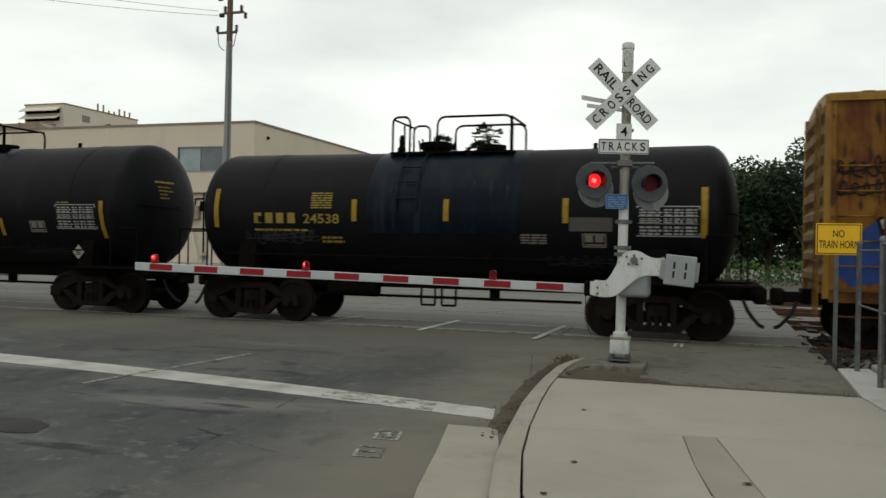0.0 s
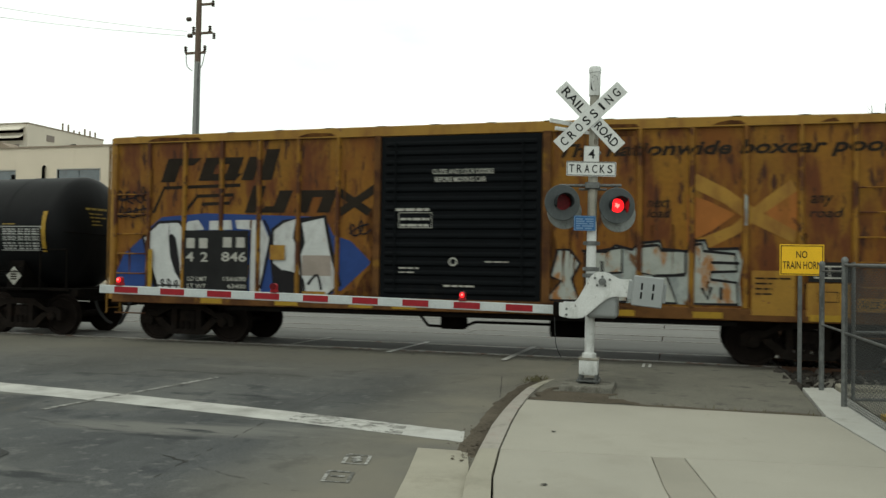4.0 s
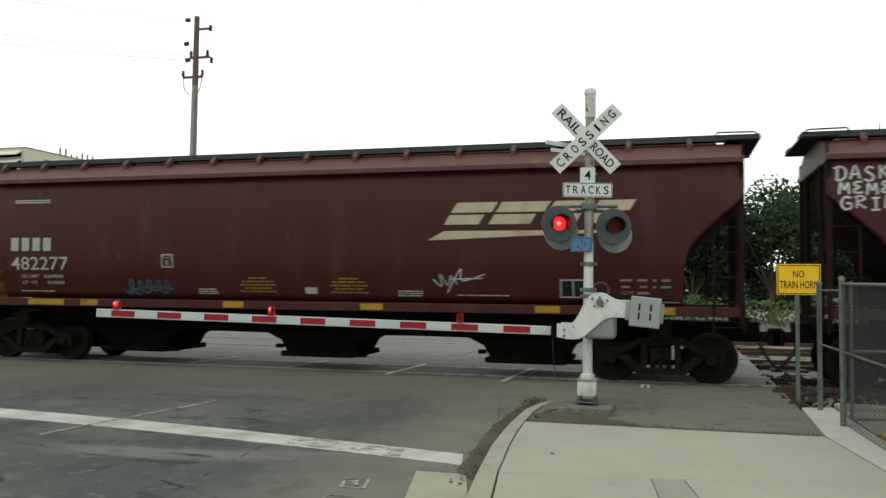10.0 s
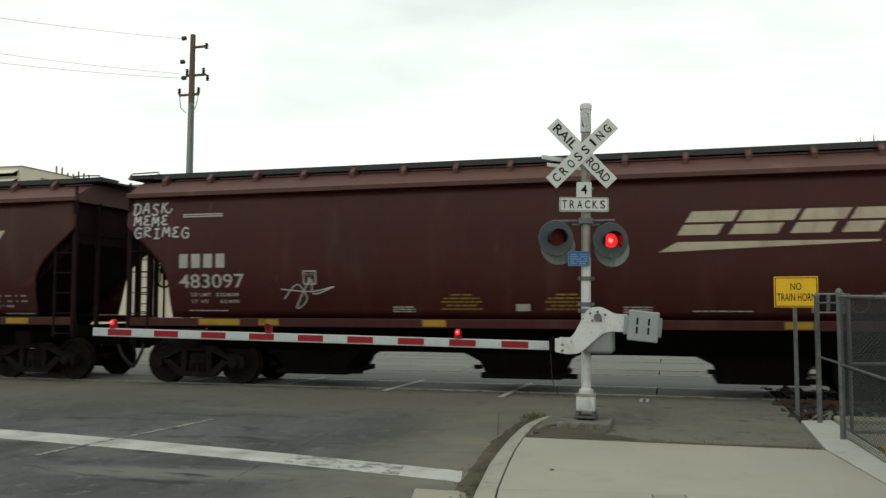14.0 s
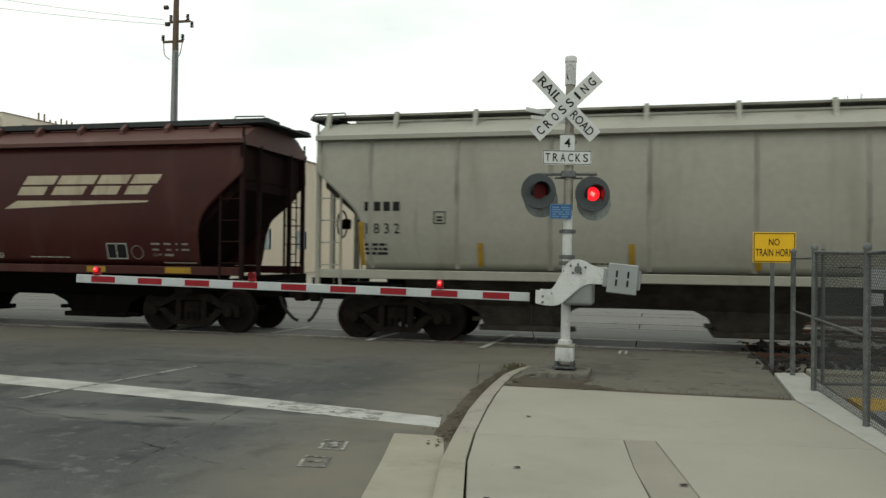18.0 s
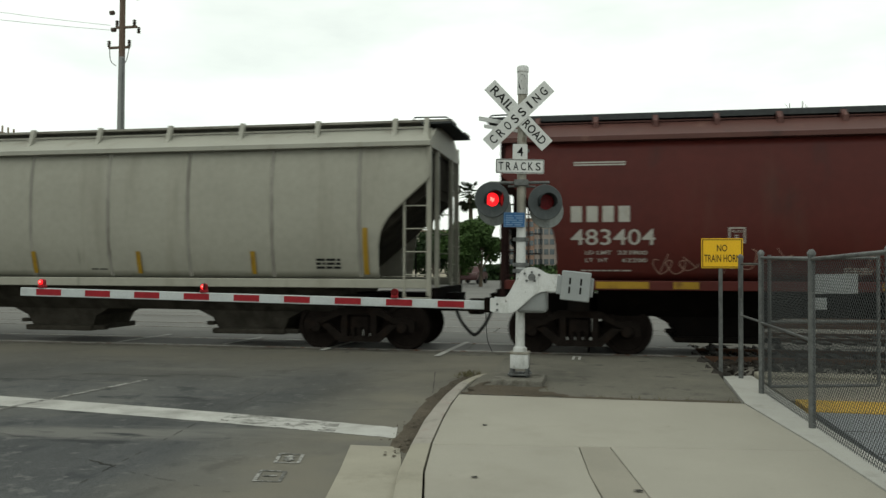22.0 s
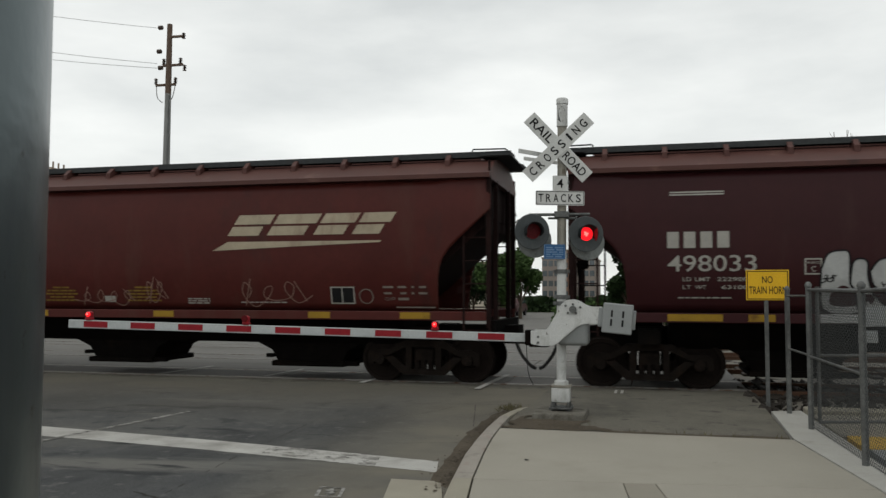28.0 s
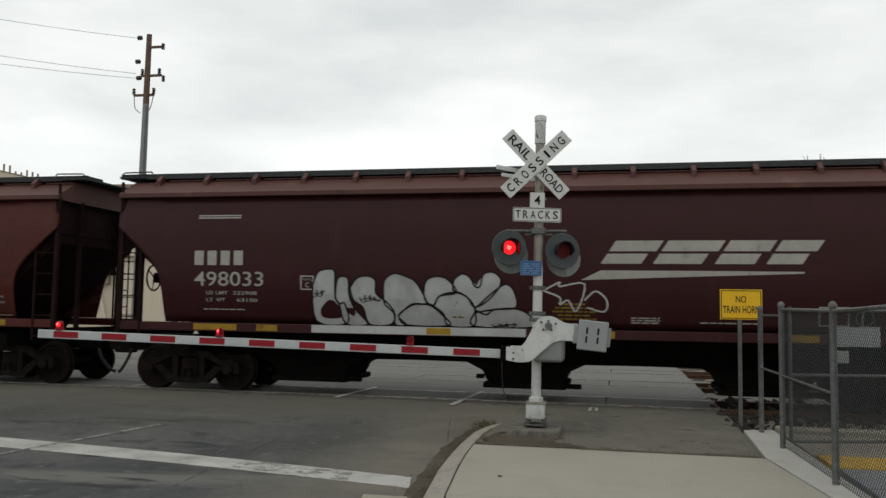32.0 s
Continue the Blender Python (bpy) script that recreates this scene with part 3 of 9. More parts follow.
def put_words(bm, s, x0, x1, z0, z1, place, bold=0.0, shear=0.0):
    vs, fs = words(s, bold, shear)
    made = [bm.verts.new(place(x0 + (x1 - x0) * u, z0 + (z1 - z0) * w)) for u, w in vs]
    for f in fs:
        bm.faces.new([made[i] for i in f])
    return bm


def patch(bm, pts, place):
    bm.faces.new([bm.verts.new(place(u, w)) for u, w in pts])
    return bm


def stroke(bm, pts, width, place):
    """A painted line of constant width with mitred joints."""
    left, right = [], []
    for k, (u, w) in enumerate(pts):
        p, q = pts[max(0, k - 1)], pts[min(len(pts) - 1, k + 1)]
        dx, dz = q[0] - p[0], q[1] - p[1]
        d = math.hypot(dx, dz) or 1
        nx, nz = -dz / d * width / 2, dx / d * width / 2
        left.append(bm.verts.new(place(u + nx, w + nz)))
        right.append(bm.verts.new(place(u - nx, w - nz)))
    for k in range(len(pts) - 1):
        bm.faces.new((left[k], left[k + 1], right[k + 1], right[k]))
    return bm


def smoothed(pts, n=4):
    """Catmull-Rom through the points."""
    out = []
    for k in range(len(pts) - 1):
        p0, p1, p2, p3 = pts[max(0, k - 1)], pts[k], pts[k + 1], pts[min(len(pts) - 1, k + 2)]
        for j in range(n):
            t = j / n
            out.append(tuple(0.5 * (2 * b + (c - a) * t + (2 * a - 5 * b + 4 * c - d) * t * t + (3 * b - a - 3 * c + d) * t ** 3) for a, b, c, d in zip(p0, p1, p2, p3)))
    return out + [pts[-1]]


def bars(bm, x0, x1, z0, z1, rows, place, seed=0, solid=False):
    """Rows of small bars that stand for writing too small to read."""
    rnd = random.Random(seed)
    h = (z1 - z0) / (rows * 1.7)
    for k in range(rows):
        z = z1 - (k + 0.85) * (z1 - z0) / rows
        x = x0
        while x < x1 - 0.02:
            w = (x1 - x0) if solid else min(x1 - x, rnd.uniform(0.06, 0.22))
            patch(bm, [(x, z - h / 2), (x + w, z - h / 2), (x + w, z + h / 2), (x, z + h / 2)], place)
            x += w + 0.025
    return bm


def frame_line(bm, x0, x1, z0, z1, w, place):
    for a, b, c, d in ((x0, x1, z0, z0 + w), (x0, x1, z1 - w, z1), (x0, x0 + w, z0 + w, z1 - w), (x1 - w, x1, z0 + w, z1 - w)):
        patch(bm, [(a, c), (b, c), (b, d), (a, d)], place)
    return bm


# ---------------------------------------------------------------- ground, road, walk
ground = part("ground", box(B(), -2000, 2000, -2000, 2000, -0.6, -0.09), M_GROUND, smooth=0)
tagged(ground, "flat dusty ground reaching to the horizon", "ground", kind="structure")

CURB = [(-0.40, -8.0), (-0.62, 2.0), (-1.02, 4.0), (-1.34, 5.32), (-1.55, 6.35), (-1.67, 7.29), (-1.81, 8.52), (-1.87, 9.4), (-1.91, 10.27), (-1.92, 11.2), (-1.90, 12.0), (-1.86, 12.45), (-1.78, 12.75)]
CURBIN = [(-0.21, -8.0), (-0.43, 2.05), (-0.83, 4.02), (-1.15, 5.36), (-1.36, 6.37), (-1.50, 7.32), (-1.64, 8.62), (-1.71, 9.45), (-1.75, 10.25), (-1.77, 11.15), (-1.77, 11.9), (-1.75, 12.35), (-1.70, 12.7)]


def walk_z(x):
    return 0.083 - 0.0125 * (x + 1.5)


def road_sheet():
    """Asphalt of the street with a faint crown and ruts, one sheet with thickness."""
    bm = B()
    xs = [-60, -30, -20, -16] + [-14 + 0.5 * k for k in range(25)] + [-1.80]
    ys = [-30, -10, 0, 2] + [3 + 0.5 * k for k in range(25)] + [15.35]
    grid = {}
    for i, x in enumerate(xs):
        for j, y in enumerate(ys):
            edge = 0
            if x == -1.80:
                k = np.interp(y, [p[1] for p in CURB], [p[0] for p in CURB])
                edge = k + 0.06 - x if y < 12.8 else 0.1
            z = 0.002 * noise.noise((x * 0.35, y * 0.35, 0)) if -14 < x < -2 and y < 15 else 0
            grid[i, j] = bm.verts.new((x + edge, y, z - 0.004))
    for i in range(len(xs) - 1):
        for j in range(len(ys) - 1):
            bm.faces.new((grid[i, j], grid[i + 1, j], grid[i + 1, j + 1], grid[i, j + 1]))
    return bm


road = part("road", road_sheet(), M_ROAD)
tagged(road, "grey patched asphalt street with faded markings", "road", kind="structure")
far_road = part("far_road", box(B(), -60, 1.9, 33.2, 130, -0.3, -0.01), M_ROAD2, smooth=0)
tagged(far_road, "pale worn asphalt street beyond the tracks", "road", kind="structure")
yard = part("pavement", box(B(), -60, -16, 44, 130, -0.3, 0.06), M_CONC2, smooth=0)
tagged(yard, "pale pavement before the cream building", "pavement", kind="structure")

# crossing deck: concrete panels between and beside the rails of four tracks
TRACKS = (16.78, 21.2, 25.6, 30.0)
deck = thing("crossing_deck", pose(0, 0, 0), "worn concrete crossing panels between flush steel rails", "crossing deck", kind="structure")


def flat_box(name, x0, x1, y0, y1, z, material, parent, top=0.0, label=""):
    return part(name, rbox(B(), x0, x1, y0, y1, z - 0.25, z + top, 0.006), material, parent, label, smooth=0)


strip_edges = [15.35]
for c in TRACKS:
    strip_edges += [c - 0.80, c - 0.70, c + 0.70, c + 0.80]
strip_edges += [33.2]
for k in range(0, len(strip_edges) - 1, 2):
    y0, y1 = strip_edges[k], strip_edges[k + 1]
    near = k == 0
    if near:
        flat_box("approach_strip", -60, 1.85, y0, y1, -0.002, M_PAD, deck)
    elif (k // 2) % 2 == 1:
        x = -30.0
        while x < 1.8:
            w = 2.44 if x > -14 else 5.0
            flat_box("concrete_panel", x + 0.012, min(1.88, x + w) - 0.012, y0 + 0.01, y1 - 0.01, 0.010 + 0.003 * math.sin(x * 3 + k), M_ROAD2, deck)
            x += w
    else:
        flat_box("asphalt_infill", -60, 1.86, y0, y1, 0.008, M_ROAD2, deck)
for c in TRACKS:
    for s in (-1, 1):
        y = c + s * 0.7525
        part("rail", box(B(), -90, 1.9, y - 0.036, y + 0.036, -0.02, 0.017), M_RAIL, deck, "polished steel rail", 0)
        part("rail", box(B(), 1.9, 90, y - 0.036, y + 0.036, -0.02, 0.017), M_RAILSIDE, deck, "rusty rail on the open track", 0)
        part("rail_web", box(B(), -90, 90, y - 0.03, y + 0.03, -0.16, -0.02), M_RAILSIDE, deck, smooth=0)

# open ballasted track to the right of the road
ballast = B()
rnd = random.Random(5)
nx, ny = 60, 60
grid = {}
for i in range(nx + 1):
    for j in range(ny + 1):
        x, y = 1.9 + 40 * (i / nx) ** 1.6, 14.3 + 19 * j / ny
        z = -0.10 + 0.05 * noise.noise((x * 2, y * 2, 0)) + rnd.uniform(-0.02, 0.02)
        grid[i, j] = ballast.verts.new((x, y, z))
for i in range(nx):
    for j in range(ny):
        ballast.faces.new((grid[i, j], grid[i + 1, j], grid[i + 1, j + 1], grid[i, j + 1]))
tagged(part("ballast", ballast, M_BALLAST, smooth=0), "dark crushed stone between the rails", "ballast", kind="stuff")
bm = B()
for k in range(900):
    x, y = 1.75 + rnd.random() ** 2 * 6, rnd.uniform(13.3, 18.5)
    r = rnd.uniform(0.02, 0.065) if rnd.random() < 0.93 else rnd.uniform(0.08, 0.14)
    z = -0.07 + r * 0.4
    t0 = [Vector((x, y, z)) + Vector((rnd.uniform(-r, r), rnd.uniform(-r, r), s * r * 0.7)) for s in (-1, 1)]
    mid = [bm.verts.new((x + r * math.cos(a + 0.3) * rnd.uniform(0.7, 1.1), y + r * math.sin(a + 0.3) * rnd.uniform(0.7, 1.1), z + rnd.uniform(-0.3, 0.3) * r)) for a in (0, 1.57, 3.14, 4.71)]
    a, b = bm.verts.new(t0[0]), bm.verts.new(t0[1])
    for q in range(4):
        bm.faces.new((mid[q], mid[(q + 1) % 4], b))
        bm.faces.new((mid[(q + 1) % 4], mid[q], a))
tagged(part("stones", bm, M_BALLAST, smooth=0), "loose dark stones and rubble beside the rails", "stones", kind="stuff")
ties = thing("track_ties", pose(0, 0, 0), "weathered timber ties under the rails", "ties", kind="structure")
tie_mesh = None
for c in TRACKS[:2]:
    x = 2.3
    while x < 14:
        if tie_mesh is None:
            tie_mesh = part("tie", rbox(B(), -0.11, 0.11, -1.3, 1.3, -0.18, -0.035, 0.012), M_TIE, ties, smooth=0)
            ob = tie_mesh
        else:
            ob = new("tie", tie_mesh.data)
            ob.parent = ties
        ob.location = (x, c, 0)
        x += 0.54

# asphalt pad between walk and track
pad = B()
pts = CURBIN[8:] + [(-1.72, 15.4), (1.86, 15.4), (1.80, 12.9), (1.72, 10.55), (0.2, 10.38)]
prism(pad, pts, -0.25, 0.0, "xy")
for v in pad.verts:
    if v.co.z > -0.1:
        v.co.z = (walk_z(v.co.x) - 0.02) * max(0, min(1, (14.9 - v.co.y) / 4)) + 0.002
pad_ob = part("pavement", pad, M_PAD, smooth=0)
tagged(pad_ob, "dusty brown asphalt apron around the signal mast", "pavement", kind="structure")

# concrete walk in slabs, with a curved kerb
walkway = thing("sidewalk", pose(0, 0, 0), "pale concrete sidewalk slabs with tooled joints", "sidewalk", kind="structure")


def slab(pts, material, drop=0.0):
    bm = B()
    prism(bm, pts, -0.2, 0.0, "xy")
    for v in bm.verts:
        if v.co.z > -0.1:
            v.co.z = walk_z(v.co.x) - drop
    bmesh.ops.bevel(bm, geom=[e for e in bm.edges if all(v.co.z > -0.1 for v in e.verts)], offset=0.006, segments=1, affect="EDGES")
    return part("slab", bm, material, walkway, smooth=0)


g = 0.004
slab([(-1.50 + g, 7.36 + g), (-0.17, 7.60 + g), (0.11, 7.66 + g), (2.02, 8.0 + g), (1.73, 10.5), (0.2, 10.36), (-1.745, 10.22), (-1.70, 9.45), (-1.63, 8.62)], M_CONC)
slab([(-1.135 + g, 5.36), (-0.83 + g + 0.1, 4.3), (0.62, 4.5), (0.06, 5.83), (-0.06, 6.6), (-0.17 - g, 7.6 - g), (-1.49, 7.35 - g), (-1.345, 6.37)], M_CONC)
slab([(0.07 + g, 5.83), (0.62 + g, 4.5), (1.02, 4.55), (0.42, 5.82), (0.11 - g, 7.66 - g), (-0.17 + g, 7.6 - g), (-0.06 + g, 6.6)], M_CONC2, 0.002)
slab([(0.42 + g, 5.82), (1.02 + g, 4.55), (2.2, 4.6), (2.13, 6.6), (2.02, 8.0 - g), (0.11 + g, 7.66 - g)], M_CONC)
slab([(-0.83 + 0.1, 4.3 - 0.01), (-0.42, 2.05), (2.25, 2.05), (2.2, 4.6 - 0.01), (0.62, 4.5 - 0.01)], M_CONC)
slab([(-0.42, 2.04), (-0.19, -8), (2.3, -8), (2.25, 2.04)], M_CONC)


def kerb(i0, i1, material):
    bm = B()
    rows = []
    for k in range(i0, i1 + 1):
        (ox, oy), (ix, iy) = CURB[k], CURBIN[k]
        h = 0.088 * max(0.0, min(1.0, (12.9 - oy) / 1.6)) + 0.012
        rows.append([bm.verts.new(p) for p in ((ox - 0.01, oy, -0.2), (ox - 0.01, oy, h - 0.03), (ox + 0.03, oy, h - 0.002), (ox + 0.1, oy, h), (ix, iy, h - 0.003), (ix, iy, -0.2))])
    for a, b in zip(rows, rows[1:]):
        for q in range(5):
            bm.faces.new((a[q], a[q + 1], b[q + 1], b[q]))
    bm.faces.new(rows[0][::-1])
    bm.faces.new(rows[-1])
    bmesh.ops.recalc_face_normals(bm, faces=bm.faces[:])
    return bm


curb = thing("curb", pose(0, 0, 0), "curved concrete curb with faded red paint", "curb", kind="structure")
part("curb_stone", kerb(0, 5, M_CURBNEW), M_CURBNEW, curb, "plain pale curb", smooth=50)
part("curb_stone", kerb(5, 9, M_CURB), M_CURB, curb, "curb with traces of red paint", smooth=50)
part("curb_stone", kerb(9, 12, M_CURBNEW), M_CURBNEW, curb, "low curb end sinking into dirt", smooth=50)
bm = B()
outer = [(p[0] - 0.27 + (0.12 if p[1] > 12.3 else 0), p[1]) for p in CURB[5:]]
inner = [(p[0] + 0.02, p[1]) for p in CURB[5:]]
for a, b, c, d in zip(outer, outer[1:], inner[1:], inner):
    f = [bm.verts.new((x + 0.05 * noise.noise((x * 5, y * 5, 1)), y, 0.010)) for x, y in (a, b, c, d)]
    bm.faces.new(f)
bmesh.ops.remove_doubles(bm, verts=bm.verts[:], dist=0.001)
bmesh.ops.subdivide_edges(bm, edges=bm.edges[:], cuts=5, use_grid_fill=True)
for v in bm.verts:
    n1 = noise.noise((v.co.x * 9, v.co.y * 6, 2))
    v.co.z += 0.02 * n1 - (0.02 if v.is_boundary else 0)
    v.co.x += 0.03 * noise.noise((v.co.x * 4, v.co.y * 7, 5)) if v.is_boundary else 0
tagged(part("gutter_dirt", bm, M_EARTH), "brown dirt and litter lying along the gutter", "dirt", kind="stuff")
apron = B()
prism(apron, [(-2.31, 7.49), (-1.83, 7.50), (-1.67, 6.9), (-1.47, 5.9), (-1.36, 5.3), (-1.0, 3.8), (-0.6, 2), (-1.2, 2), (-1.5, 3.8), (-1.90, 5.45), (-2.1, 6.5)], -0.2, 0.011, "xy")
tagged(part("gutter_apron", apron, M_CURBNEW, smooth=0), "pale concrete gutter apron beside the curb", "gutter", kind="structure")

# painted markings
stop_line = thing("stop_line", pose(0, 0, 0), "wide white stop line, scuffed near the gutter", "road marking", kind="structure")
for u_lo, u_hi, paint in ((0.0, 0.80, M_PAINT), (0.80, 0.935, M_PAINTWORN), (0.935, 1.0, M_PAINT)):
    stop = B()
    n = 40
    for k in range(n):
        u0, u1 = (u_lo + (u_hi - u_lo) * q / n for q in (k, k + 1))
        bow = lambda u: 0.14 * math.sin(math.pi * max(0, (u - 0.2) / 0.8))
        far = [(-12.5 + (-2.09 + 12.5) * u, 9.98 + (8.44 - 9.98) * u + bow(u)) for u in (u0, u1)]
        near = [(-12.5 + (-1.98 + 12.5) * u, 9.36 + (7.92 - 9.36) * u + bow(u)) for u in (u0, u1)]
        j0, j1 = 0.014 * noise.noise((u0 * 90, 0, 0)), 0.014 * noise.noise((u1 * 90, 0, 0))
        stop.faces.new([stop.verts.new((*p, 0.002 * noise.noise((p[0] * 0.35, p[1] * 0.35, 0)))) for p in ((near[0][0], near[0][1] + j0), (near[1][0], near[1][1] + j1), (far[1][0], far[1][1] + j1), (far[0][0], far[0][1] + j0))])
    part("paint_length", stop, paint, stop_line, smooth=0)


def line_mark(name, p, q, w, material, label, z=0.0012):
    d = (Vector(q) - Vector(p)).normalized()
    s = Vector((-d.y, d.x)) * w / 2
    bm = B()
    m = 14
    for k in range(m):
        a, b = Vector(p).lerp(Vector(q), k / m), Vector(p).lerp(Vector(q), (k + 1) / m)
        bm.faces.new([bm.verts.new((*v, z)) for v in (a - s, b - s, b + s, a + s)])
    return tagged(part(name, bm, material, smooth=0), label, "road marking", kind="structure")


line_mark("lane_line", (-7.03, 8.0), (-6.62, 11.15), 0.085, M_PAINTOLD, "thin worn white line across the stop line")
for x, y0, y1 in ((-10.3, 16.2, 18.2), (-7.85, 16.2, 18.0), (-5.43, 15.5, 17.9), (-3.0, 15.0, 17.8)):
    line_mark("track_crossing_line", (x, y0), (x + 0.11, y1), 0.12, M_PAINT if x < -6 or x > -4 else M_PAINTFRESH, "short white line painted across the rails", 0.0185)
for k in range(5):
    line_mark("far_lane_dash", (-9.0 + 2.1 * k, 35 + 2 * k), (-9.0 + 2.1 * k, 37.4 + 2 * k), 0.14, M_PAINT, "white lane dash beyond the tracks", -0.002)
    line_mark("far_stop_line", (-14 + 2.6 * k, 34.2), (-12.4 + 2.6 * k, 34.2), 0.3, M_PAINTOLD, "worn white bar beyond the tracks", -0.002)
tagged(part("rail_mark", frame_line(B(), 0, 0.16, 0, 0.62, 0.05, lambda u, w: (-0.52 + u, 14.95 + w, 0.007)), M_PAINT, smooth=0), "white painted mark beside the near rail", "road marking", kind="structure")

# cracks and patches in the asphalt
rnd = random.Random(11)
cracks = B()
for x, y, ang, ln in ((-5.6, 7.2, 170, 1.5), (-3.9, 10.4, 60, 2.6), (-3.0, 9.3, 20, 1.3), (-6.5, 6.3, 140, 1.2), (-4.0, 12.9, 5, 2.2), (-2.4, 11.6, 60, 1.4)):
    p, pts = Vector((x, y)), []
    for k in range(int(ln / 0.1)):
        pts.append(tuple(p))
        a = radians(ang + 50 * noise.noise((k * 0.4, x, y)))
        p += Vector((math.cos(a), math.sin(a))) * 0.1
    stroke(cracks, pts, 0.007, lambda u, w: (u, w, -0.0005 + 0.002 * noise.noise((u * 0.35, w * 0.35, 0))))
for pts in ([(-4.59, 6.53), (-4.18, 6.38), (-3.65, 6.12), (-3.24, 6.0), (-2.86, 5.83), (-2.5, 5.77)], [(-4.39, 6.48), (-4.2, 6.41), (-4.08, 6.35)]):
    fine = [(x + 0.03 * noise.noise((x * 6, y * 6, 2)), y + 0.04 * noise.noise((x * 7, y * 7, 4))) for x, y in smoothed(pts, 12)]
    for k in range(0, len(fine) - 2, 2):
        if noise.noise((k * 0.31, len(pts), 8)) > 0.0 and len(pts) > 3:
            continue
        stroke(cracks, fine[k:k + 3], 0.006 if len(pts) > 3 else 0.018, lambda u, w: (u, w, -0.0002 + 0.002 * noise.noise((u * 0.35, w * 0.35, 0))))
# straight seams of the old pours
for a, b in (((-4.0, 5.8), (-4.28, 8.2)), ((-4.26, 8.0), (-4.45, 11.0)), ((-3.7, 12.8), (-1.95, 13.1)), ((-2.6, 12.9), (-2.2, 10.8)), ((-9.5, 13.6), (-5.2, 14.15))):
    seam = [tuple(Vector(a).lerp(Vector(b), k / 40)) for k in range(41)]
    for k in range(0, 40, 2):
        if noise.noise((a[0] * 3 + k * 0.45, a[1], 4)) > -0.12:
            stroke(cracks, [(x + 0.012 * noise.noise((x * 9, y * 9, 1)), y) for x, y in seam[k:k + 3]], 0.010, lambda u, w: (u, w, -0.0005 + 0.002 * noise.noise((u * 0.35, w * 0.35, 0))))
tagged(part("road_cracks", cracks, M_TAR, smooth=0), "dark cracks and tar seams in the asphalt", "cracks", kind="stuff")


def blob(name, pts, material, label, category, lift, rough_edge=0.10, wave=2.5, kind="structure", height=None):
    """A thin irregular patch lying on the ground: a ring of uneven points round a middle."""
    bm = B()
    loop = []
    for k, (p, q) in enumerate(zip(pts, pts[1:] + pts[:1])):
        steps = max(2, int(math.hypot(q[0] - p[0], q[1] - p[1]) / 0.06))
        for s in range(steps):
            loop.append((p[0] + (q[0] - p[0]) * s / steps, p[1] + (q[1] - p[1]) * s / steps))
    wob = [(x + rough_edge * (noise.noise((x * wave, y * wave, 3)) + 0.5 * noise.noise((x * wave * 4, y * wave * 4, 7))), y + rough_edge * (noise.noise((x * wave, y * wave, 9)) + 0.5 * noise.noise((x * wave * 4, y * wave * 4, 1)))) for x, y in loop]
    z = (lambda x, y: -0.0005 + 0.002 * noise.noise((x * 0.35, y * 0.35, 0))) if height is None else height
    bm.faces.new([bm.verts.new((x, y, z(x, y) + lift)) for x, y in wob])
    bmesh.ops.triangulate(bm, faces=bm.faces[:])
    return tagged(part(name, bm, material, smooth=0), label, category, kind=kind)


GROUND = lambda lift: (lambda x, y: (x, y, -0.0005 + 0.002 * noise.noise((x * 0.35, y * 0.35, 0)) + lift))
for (x, y), solid in (((-2.695, 6.905), True), ((-2.62, 6.297), False)):
    ring = [(x - 0.145, y + 0.16), (x + 0.07, y + 0.155), (x + 0.14, y - 0.15), (x - 0.065, y - 0.165)]
    bm = stroke(B(), ring + ring[:1], 0.038, GROUND(0.002))
    for f0, f1 in (((0.3, 0.3), (0.7, 0.7)), ((0.7, 0.3), (0.3, 0.7)), ((0.5, 0.15), (0.5, 0.85))) if solid else (((0.2, 0.5), (0.75, 0.45)),):
        ends = [(ring[0][0] + (ring[1][0] - ring[0][0]) * u + (ring[3][0] - ring[0][0]) * v, ring[0][1] + (ring[3][1] - ring[0][1]) * v) for u, v in (f0, f1)]
        stroke(bm, ends, 0.04, GROUND(0.003))
    tagged(part("survey_mark", bm, M_PAINTOLD, smooth=0), "scuffed white survey box painted on the asphalt", "road marking", kind="structure")
blob("oil_stain", [(-6.5, 6.2), (-6.1, 6.22), (-5.72, 6.1), (-5.6, 5.88), (-5.9, 5.8), (-6.3, 5.95)], M_STAIN, "dark oil stain on the asphalt", "stain", 0.003)
PADZ = lambda x, y: (walk_z(x) - 0.02) * max(0, min(1, (14.9 - y) / 4)) + 0.002
blob("soil", [(-1.72, 10.34), (-1.2, 10.37), (-0.5, 10.42), (-0.35, 10.6), (-0.75, 10.85), (-0.68, 11.3), (-0.75, 11.22), (-1.5, 11.2), (-1.62, 11.6), (-1.7, 11.2)], M_EARTH, "dark soil round the foot of the signal mast", "soil", 0.008, 0.13, 6.0, kind="stuff", height=PADZ)
blob("soil", [(-0.5, 10.36), (0.6, 10.42), (1.7, 10.54), (1.7, 10.68), (1.3, 10.66), (0.6, 10.53), (-0.4, 10.5)], M_EARTH, "dark soil along the slab edge", "soil", 0.012, 0.04, kind="stuff", height=PADZ)
